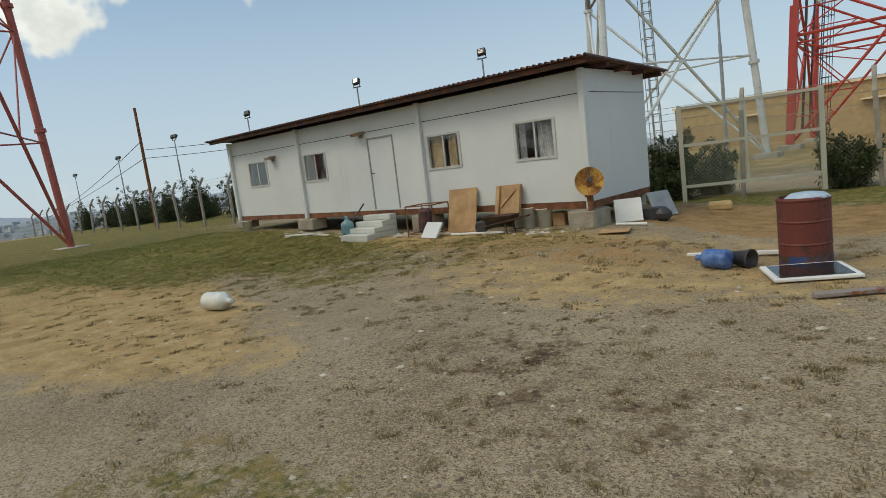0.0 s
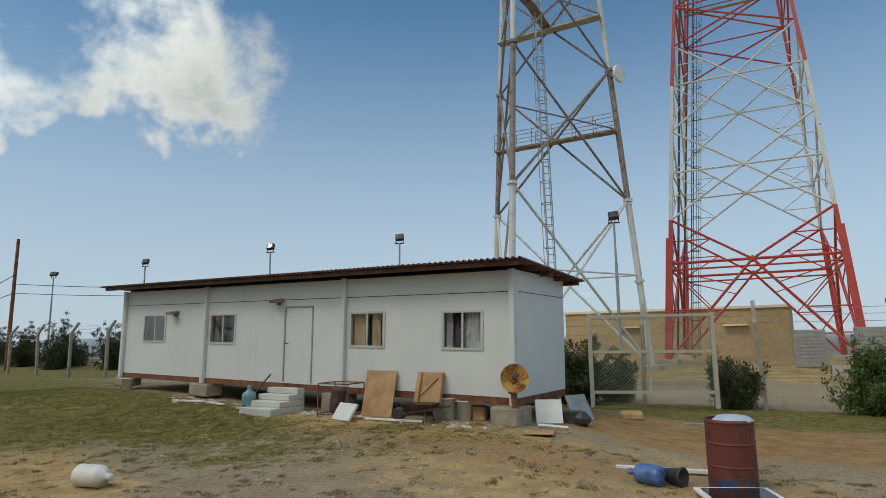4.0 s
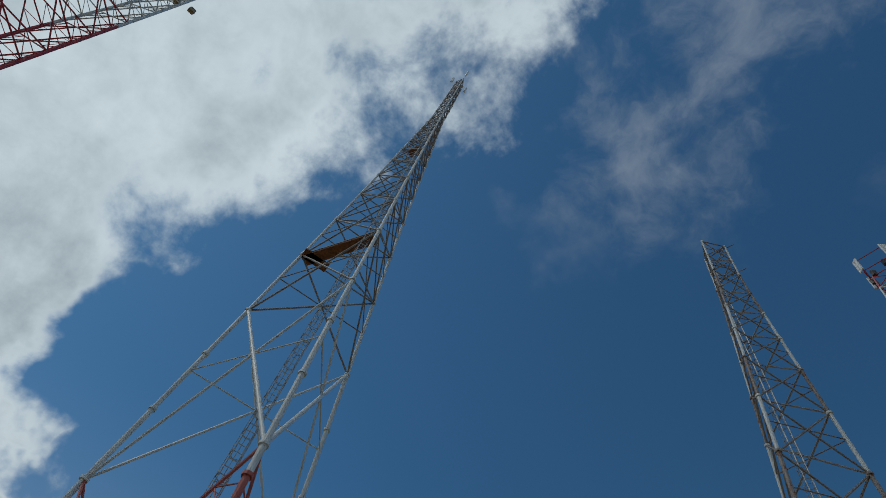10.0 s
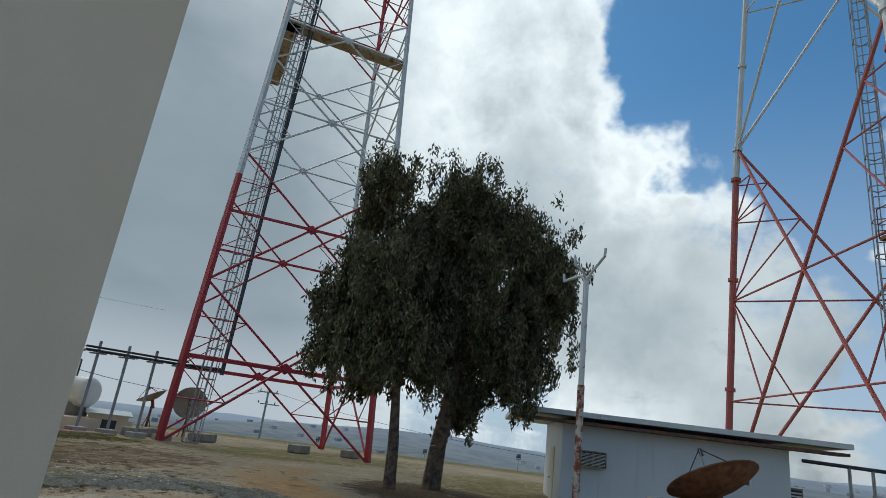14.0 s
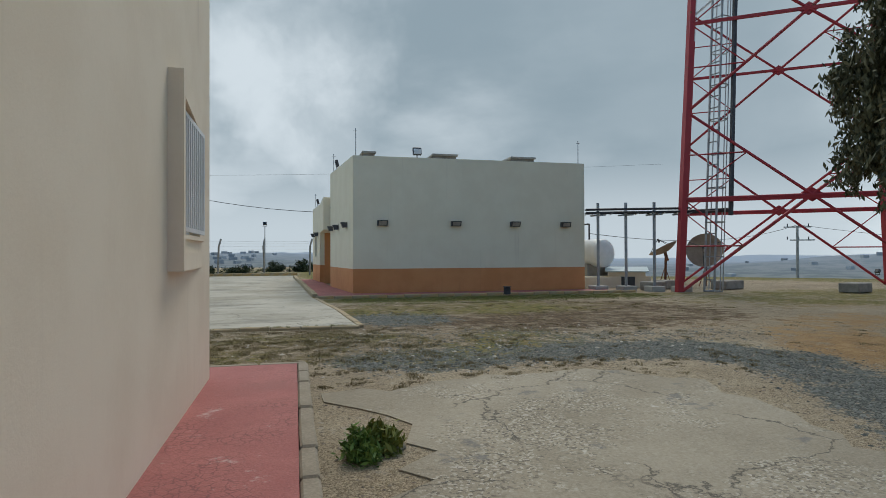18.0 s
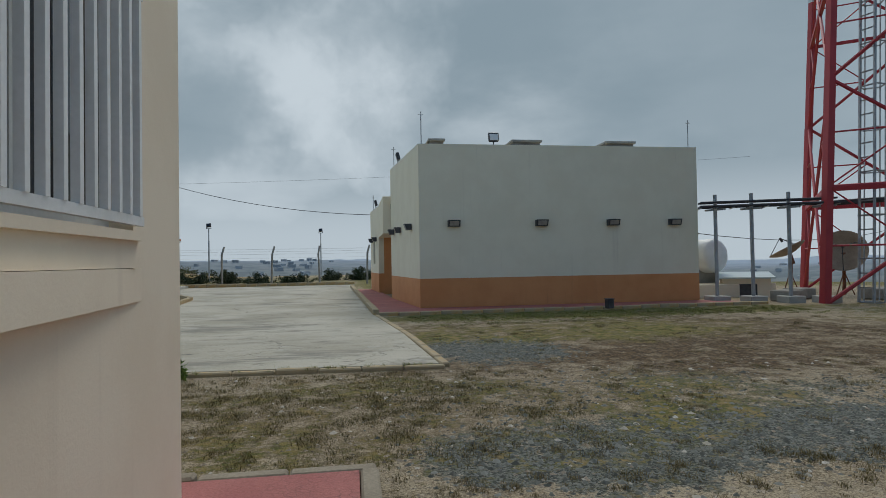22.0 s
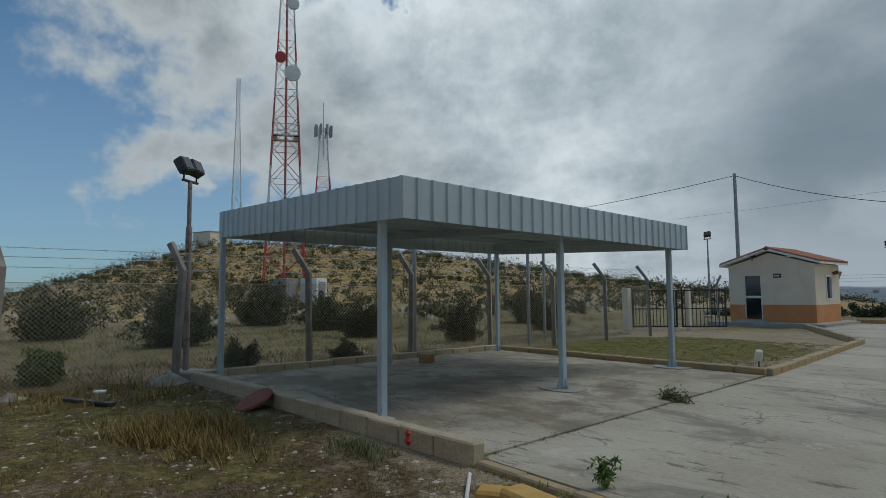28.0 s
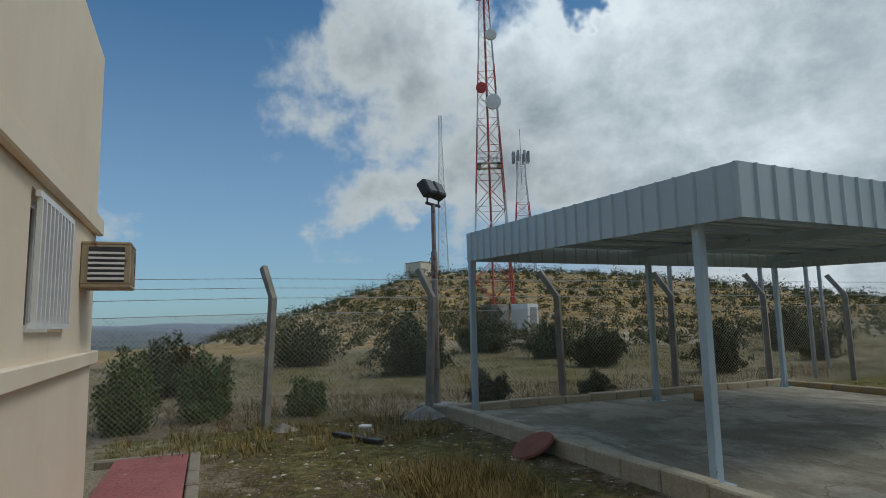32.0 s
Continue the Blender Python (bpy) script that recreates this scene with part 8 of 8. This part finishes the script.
def free(x, y):
    """Bare ground, clear of slabs, walks and walls."""
    if -1.95 < x < 10.0 and -12.2 < y < -4.0:
        return False
    if -3.2 < x < 11.6 and -49 < y < -16.2 and not (4.2 < x < 11.4 and -34 < y < -25.1):
        return False
    if -14.8 < x < -1.7 and y < -24.7:
        return False
    return not (-18 < x < -4.4 and 9.9 < y < 12.6)


def spots(n, x0, x1, y0, y1, want=None, clump=0.0):
    out = []
    while len(out) < n:
        x, y = RNG.uniform(x0, x1), RNG.uniform(y0, y1)
        if free(x, y) and (want is None or RNG.random() < want(x, y)):
            out.append((x, y))
            for _ in range(int(clump * RNG.random())):
                p = (x + RNG.normal(0, 0.09), y + RNG.normal(0, 0.09))
                if free(*p):
                    out.append(p)
    return out[:n]


scatter("rubble", "broken bits of block and plaster along the cabin's foot", "rubble", material("pale_rubble", mottled((0.34, 0.30, 0.24), (0.60, 0.57, 0.52), 9.0), 0.9), stones(RNG, [(RNG.uniform(-14.2, -4.8), RNG.normal(9.62, 0.18)) for _ in range(150)] + [(RNG.normal(-13.0, 0.5), RNG.normal(9.45, 0.2)) for _ in range(50)] + [(RNG.normal(-9.3, 0.5), RNG.normal(9.5, 0.15)) for _ in range(40)], 0.03, 0.11))
for x, y, tall, lab in ((-6.2, 10.05, 0.42, "dirty white paint bucket under the cabin"), (-5.85, 10.1, 0.38, "dented white paint bucket under the cabin"), (-17.0, 9.75, 0.34, "rusty white tin by the cabin's corner pier")):
    lathe_thing("bucket", lab, "bucket", (x, y, lie(x, y)), [(0.13, 0.0), (0.15, tall * 0.95), (0.165, tall * 0.96), (0.16, tall), (0.14, tall), (0.02, tall - 0.02)], M_MILKY, group="buckets")
for x, y, long, turn, lab in ((-13.3, 9.2, 1.1, 8, "thin white batten lying in the grass"), (-12.4, 9.35, 0.8, -14, "grey batten lying by the steps"), (-7.0, 9.3, 1.3, 6, "thin white pipe lying under the wheelbarrow")):
    slab_thing("batten", lab, "batten", (x, y, lie(x, y) + 0.01), (long, 0.06, 0.04), 0, turn, M_WHITE)
M_PEBBLE = material("pebbles", lambda T, where: T.mix(T.add("ShaderNodeNewGeometry").outputs["Random Per Island"], rgb(0.08, 0.06, 0.04), rgb(0.38, 0.31, 0.23)), 0.9)
M_CHIP = material("grey_chippings", lambda T, where: T.mix(T.add("ShaderNodeNewGeometry").outputs["Random Per Island"], rgb(0.06, 0.063, 0.052), rgb(0.245, 0.245, 0.21)), 0.9)
M_GRASS = leaf_material("dry_grass", (0.085, 0.075, 0.026), (0.27, 0.205, 0.08))
M_GREEN = leaf_material("green_grass", (0.10, 0.13, 0.02), (0.27, 0.26, 0.058))
scatter("pebbles", "scattered small stones on bare soil", "stones", M_PEBBLE, stones(RNG, spots(9000, -9, 4.5, 1.2, 9.6) + spots(6000, -4.5, 3.5, 1.6, 6.5) + spots(2500, -20, 6, -18, 10) + spots(2600, 3, 12, -16.3, -12.2) + spots(7500, -10, 2.5, -16.1, -11.3) + spots(900, -4, 2, -6, 2) + spots(5000, -9, -1.9, -11.6, -3.5), 0.005, 0.026))
scatter("pale_stones", "scattered pale stones on the sandy ground", "stones", material("pale_stones", mottled((0.42, 0.37, 0.29), (0.62, 0.57, 0.48), 8.0), 0.9), stones(RNG, spots(260, -10, 2, 1.6, 9) + spots(260, -9, 2, -16, -11.2) + spots(700, 2.5, 12, -16.2, -12.3), 0.012, 0.045))
scatter("withered_clumps", "flat withered clumps of brown weed", "weeds", leaf_material("withered_weed", (0.11, 0.082, 0.032), (0.26, 0.195, 0.08)), blades(RNG, spots(800, -11, 1, 2.2, 9.2, None, 3) + spots(260, -9, 2, -16, -11.6, None, 3) + spots(200, -9, -1.9, -12, -10.6, None, 3), 0.036, 44, 0.9))
scatter("grey_chippings", "loose grey road chippings", "gravel", M_CHIP, stones(RNG, spots(9000, -14, -1.8, -20, -3, lambda x, y: zones(x, y)[3] ** 2), 0.014, 0.04))
scatter("grass_tufts", "low tufts of dry grass and weeds", "grass", M_GRASS, blades(RNG, spots(2200, -14, 6, 1.0, 9.8, lambda x, y: 0.12 + zones(x, y)[1], 7) + spots(1500, -14, 2.5, -24.5, -11.5, lambda x, y: 0.15 + zones(x, y)[1], 8) + spots(2200, 2.5, 12, -16.2, -12.2, None, 6) + spots(1800, -4, 2.5, -16.1, -12.2, None, 8) + spots(500, 12, 20, -30, -10), 0.036, 22, 1.3))
scatter("green_grass", "short green grass in front of the cabin", "grass", M_GREEN, blades(RNG, spots(5200, -25, -6.0, 3.0, 9.8, lambda x, y: zones(x, y)[1] ** 2) + spots(1500, 4.3, 11.3, -34, -25.2) + spots(700, -8, 6, 14, 17.5) + spots(1500, -14.5, -1, -24.6, -21.6, lambda x, y: zones(x, y)[1]) + spots(400, 9.9, 11.6, -13.2, -10.8), 0.05, 18, 0.9))

scatter("rough_grass", "rough olive grass on the flat ground beyond the fence", "grass", leaf_material("olive_grass", (0.10, 0.09, 0.03), (0.27, 0.215, 0.085)), blades(RNG, spots(900, 12.6, 15.5, -34, -6) + spots(2200, 20, 34, -46, -4) + spots(350, 15, 20, -40, -6), 0.16, 14, 1.1))
scatter("tall_grass", "tall dry yellow-green grass on rough ground", "grass", leaf_material("yellow_grass", (0.16, 0.115, 0.035), (0.40, 0.28, 0.09)), blades(RNG, [(RNG.normal(6.9, 0.55), RNG.normal(-14.8, 0.3)) for _ in range(260)] + [(RNG.uniform(9.5, 12.0), RNG.uniform(-16, -11)) for _ in range(120)], 0.20, 16, 0.35))

# scrub and rocks on the hill
hill_spots = [p for p in ((RNG.uniform(25, 160), RNG.uniform(-130, 12)) for _ in range(20000)) if hill(*p) > 0.15 and math.hypot(p[0], p[1] + 12) < 150]
v_all, f_all, k = [], [], 0
clump_list = []
for x, y in hill_spots[:2900]:
    r = 0.35 + 1.25 * RNG.random() ** 2.2
    for _ in range(6):
        clump_list.append((x + RNG.normal(0, r * 0.45), y + RNG.normal(0, r * 0.45), lie(x, y) + abs(RNG.normal(0, r * 0.45)) + 0.1, 0.30 * r + 0.08))
v, f = leaves(RNG, clump_list, 11, 0.30, -0.5, 0.8)
tagged(new("hillside_scrub", crown_mesh("hillside_scrub", v, f, leaf_material("scrub_leaves", (0.022, 0.032, 0.010), (0.15, 0.15, 0.05)))), "low olive scrub over the stony hillside", "scrub", kind="stuff")
scatter("hillside_rocks", "pale rocks strewn over the hillside", "rocks", material("pale_rock", mottled((0.40, 0.31, 0.19), (0.56, 0.47, 0.33), 1.0), 0.95), stones(RNG, hill_spots[3600:9000], 0.14, 0.75))

# ---- odds and ends at the end of the walk ----
M_LOOSE = material("yellow_block_paint", mottled((0.50, 0.29, 0.07), (0.60, 0.38, 0.12), 4.0), 0.8, bump=grainy(30.0, 0.3, 0.006))
for k, (x, y, z, t, size) in enumerate(((2.05, -15.75, 0.0, 4, (0.5, 0.24, 0.13)), (2.1, -15.7, 0.132, -8, (0.5, 0.24, 0.12)), (1.6, -15.4, 0.0, 10, (0.45, 0.25, 0.14)), (2.62, -15.98, 0.0, 30, (0.5, 0.22, 0.1)), (1.35, -15.95, 0.0, 65, (0.5, 0.22, 0.12)))):
    tagged(part("loose_block", Mesh().box((x, y, lie(x, y) + z + size[2] / 2), size, t), M_LOOSE, bevel=0.025), "loose yellow-painted kerb block lying by the yard", "block", "loose blocks")
pallet = thing("plank_stack", "grey weathered planks lying beside the yellow blocks", "planks", (1.05, -15.0, lie(1, -15)), 50)
for i in range(3):
    part("plank", Mesh().box((0, -0.16 + i * 0.16, 0.09), (1.1, 0.15, 0.05)), M_POST, pallet, bevel=0.008)
part("bearer", Mesh().box((0.3, 0, 0.03), (0.08, 0.5, 0.07)), M_POST, pallet)
tagged(part("pipe", Mesh().rod((2.55, -15.45, lie(3, -16) + 0.025), (3.3, -16.2, lie(3, -16) + 0.03), 0.018, n=8), M_WHITE), "white plastic pipe lying on the soil", "pipe")
red_slab = tagged(part("red_slab", Mesh().lathe([(0.28, 0.0), (0.3, 0.02), (0.28, 0.05)], (7.9, -16.1, lie(8, -16) + 0.1), 18, Matrix.Rotation(radians(-28), 3, "X")), material("red_lid", mottled((0.20, 0.06, 0.035), (0.28, 0.09, 0.05), 4.0), 0.7)), "round red-brown lid leaning on the kerb", "lid")
for x, y, s, lab in ((11.5, -15.9, 0.42, "pale boulder at the fence corner"), (10.9, -16.85, 0.16, "dark stone on the carport kerb"), (11.3, -13.4, 0.25, "stone at the foot of a fence post"), (12.0, -16.2, 0.3, "rough stone by the floodlight pole")):
    p, f = stones(np.random.default_rng(int(s * 100)), [(x, y)], s, s + 0.001)[0]
    bm_rock = Mesh()
    bm_rock.faces(p.tolist(), f + [(4, 3, 2, 1, 0)])
    tagged(part("boulder", bm_rock, material("boulder_stone", mottled((0.26, 0.23, 0.19), (0.42, 0.38, 0.32), 5.0), 0.9, bump=grainy(12.0, 0.6, 0.03)), bevel=0.05 * s), lab, "stone", "boulders")
tagged(part("stump_block", Mesh().box((10.3, -21.3, SLAB + 0.12), (0.26, 0.3, 0.22), 12), M_WOOD, bevel=0.02), "short wooden block on the carport floor", "block")
lathe_thing("white_pot", "small white plastic pot on the ground", "pot", (10.3, -14.5, lie(10.3, -14.5)), [(0.07, 0.0), (0.08, 0.12), (0.1, 0.13), (0.1, 0.16), (0.08, 0.16)], M_WHITE)
slab_thing("plank", "charred plank lying on the ground", "plank", (10.0, -14.3, lie(10, -14.3) + 0.02), (1.1, 0.12, 0.05), 0, 25, M_DARK)
spot = thing("ground_spotlight", "small white ground spotlight at the lawn's corner", "lamp", (4.25, -24.85, SLAB + 0.1), 40)
part("spike", Mesh().rod((0, 0, -0.1), (0, 0, 0.15), 0.015), M_DARK, spot)
part("head", Mesh().box((0, 0, 0.24), (0.12, 0.1, 0.26), m=Matrix.Rotation(radians(-25), 3, "X")), M_WHITE, spot, bevel=0.015)
def stalk_weed(x, y, h, seed, label, mat):
    """A few bare stalks with small leaves along them."""
    rng = np.random.default_rng(seed)
    z = SLAB if not free(x, y) else lie(x, y)
    root = thing("weed", label, "weed", (x, y, z - 0.02))
    clumps = []
    for _ in range(4):
        a, lean, tall = rng.uniform(0, 6.28), rng.uniform(0.1, 0.55), h * rng.uniform(0.6, 1.0)
        tip = Vector((math.cos(a) * lean * tall, math.sin(a) * lean * tall, tall))
        part("stalk", Mesh().rod((0, 0, 0), tip * 0.55 + Vector((0, 0, 0.03)), 0.006, 0.005, n=5).rod(tip * 0.55 + Vector((0, 0, 0.03)), tip, 0.005, 0.003, n=5), M_BARK, root)
        for t in np.linspace(0.25, 1.0, 7):
            clumps.append((*(tip * float(t)), 0.03))
    v, f = leaves(rng, clumps, 6, 0.065, -0.2, 0.9)
    part("foliage", crown_mesh("foliage", v, f, mat), None, root)


M_WEED = leaf_material("weed_leaves", (0.06, 0.12, 0.022), (0.20, 0.29, 0.06))
M_GREY_WEED = leaf_material("grey_weed_leaves", (0.09, 0.11, 0.04), (0.26, 0.26, 0.12))
bush(-2.2, -8.62, 0.17, 0.2, 200, "leafy green weed at the kerb", M_WEED, density=0.05, leaf=0.95)
bush(-2.4, -8.75, 0.16, 0.2, 205, "grassy weed on the broken pad's edge", M_GREEN, density=0.6, leaf=1.3)
bush(3.85, -20.8, 0.3, 0.17, 203, "grey-green weed in the slab joint", M_GREY_WEED, density=0.35, leaf=0.5)
for k, (x, y, h, lab) in enumerate(((0.5, -16.12, 0.30, "thin weed growing in the kerb joint"), (0.95, -16.14, 0.42, "tall thin weed growing in the kerb joint"), (2.2, -16.7, 0.3, "thin weed growing through the concrete"))):
    stalk_weed(x, y, h, 230 + k, lab, M_WEED)
scatter("kerb_grass", "grey-green grass growing against the kerb", "grass", M_GREY_WEED, blades(RNG, [(RNG.normal(4.8, 0.25), RNG.normal(-15.95, 0.12)) for _ in range(60)], 0.13, 18, 0.4))
joint = [(3.57 + 0.44 * u + RNG.normal(0, 0.02), -16.6 - 7.9 * u) for u in (RNG.random(70) ** 1.5)] + [(RNG.uniform(-2.9, 3.4), -16.3 + RNG.normal(0, 0.03)) for _ in range(40)]
scatter("joint_grass", "small tufts of grass in the joint between the slabs", "grass", M_GREEN, [(v + (0, 0, 0.055), f) for v, f in blades(RNG, joint, 0.055, 16, 0.5)])
tagged(part("red_flower", Mesh().lathe([(0.01, 0.0), (0.02, 0.02), (0.045, 0.05), (0.02, 0.10), (0.04, 0.13), (0.01, 0.17)], (4.3, -16.25, SLAB + 0.03), 7), material("red_petals", mottled((0.30, 0.02, 0.02), (0.5, 0.04, 0.03), 30.0), 0.6)), "single red flower at the kerb", "flower")

# broken concrete pad beside the walk
pad_root = thing("concrete_pad", "cracked worn concrete pad with broken edges", "pad", kind="structure")
outline = [(-2.1, -10.55), (-3.3, -10.85), (-4.3, -11.0), (-5.6, -11.1), (-6.4, -10.3), (-6.55, -9.0), (-6.35, -7.5), (-5.9, -6.0), (-5.75, -4.0), (-5.6, -1.5), (-2.4, -1.2), (-2.1, -3.5), (-2.2, -7.0), (-2.75, -8.6)]
ring = []
for (x0, y0), (x1, y1) in zip(outline, outline[1:] + outline[:1]):
    for s in range(6):
        ring.append((x0 + (x1 - x0) * s / 6 + RNG.normal(0, 0.08), y0 + (y1 - y0) * s / 6 + RNG.normal(0, 0.08)))
def pad_paint(T, where):
    base = mottled((0.29, 0.24, 0.165), (0.40, 0.34, 0.245), 0.7, 40.0, 0.35)(T, where)
    tone = T.add("ShaderNodeSeparateXYZ", Vector=T.add("ShaderNodeTexVoronoi", Vector=where, Scale=48.0).outputs["Color"]).outputs[0]
    rough = T.ramp(T.noise(where, 0.9, 7.0, 0.7), 0.47, 0.62)
    base = T.mix(T.math("MULTIPLY", T.ramp(tone, 0.35, 0.05), T.math("ADD", T.math("MULTIPLY", rough, 0.7), 0.12)), base, rgb(0.12, 0.10, 0.075))
    base = T.mix(T.math("MULTIPLY", T.ramp(tone, 0.7, 0.95), T.math("ADD", T.math("MULTIPLY", rough, 0.6), 0.1)), base, rgb(0.60, 0.54, 0.44))
    base = T.mix(T.ramp(T.noise(where, 1.7, 8.0, 0.72), 0.60, 0.68, 0.0, 0.7), base, rgb(0.17, 0.165, 0.15))
    base = T.mix(T.ramp(T.noise(where, 2.3, 8.0, 0.75), 0.645, 0.70, 0.0, 0.8), base, rgb(0.62, 0.57, 0.48))
    bent = T.vmath("ADD", where, T.noise(where, 1.3, 7.0, 0.6, out="Color"))
    crack = T.add("ShaderNodeTexVoronoi", {"feature": "DISTANCE_TO_EDGE"}, Vector=bent, Scale=0.42).outputs["Distance"]
    return T.mix(T.math("MULTIPLY", T.ramp(crack, 0.0, 0.009, 0.85, 0.0), T.ramp(T.noise(where, 0.8, 3.0), 0.42, 0.55)), base, rgb(0.07, 0.06, 0.045))


M_PAD = material("worn_pad_concrete", pad_paint, 0.9, bump=lambda T, where: (T.math("ADD", T.noise(where, 7.0, 8.0, 0.7), T.math("MULTIPLY", T.noise(where, 50.0, 3.0, 0.6), 0.4)), 0.6, 0.03))
part("pad", Mesh().prism(ring, -0.2, lambda x, y: lie(x, y) + 0.014), M_PAD, pad_root)
for x, y, t in ((-2.5, -8.75, 40), (-2.38, -9.05, 15)):
    part("broken_piece", Mesh().box((x, y, lie(x, y) + 0.02), (0.2, 0.15, 0.06), t), M_PAD, pad_root, bevel=0.02)

# pale houses of far towns
town = Mesh()
for _ in range(420):
    a, d = radians(RNG.uniform(45, 215)), RNG.uniform(420, 1700)
    if RNG.random() < 0.6:
        a = radians(RNG.choice([62, 78, 84, 172, 186]) + RNG.normal(0, 3.0))
    x, y = -math.sin(a) * d, math.cos(a) * d
    town.box((x, y, lie(x, y) + 1.5), (RNG.uniform(7, 14), RNG.uniform(6, 11), RNG.uniform(5, 9)), RNG.uniform(0, 90))
tagged(new("far_houses", town.data("far_houses", material("far_house_walls", lambda T, where: T.mix(T.add("ShaderNodeNewGeometry").outputs["Random Per Island"], rgb(0.26, 0.27, 0.28), rgb(0.52, 0.52, 0.52)), 0.9))), "pale far-off houses of a town on the low hills", "houses", kind="stuff")
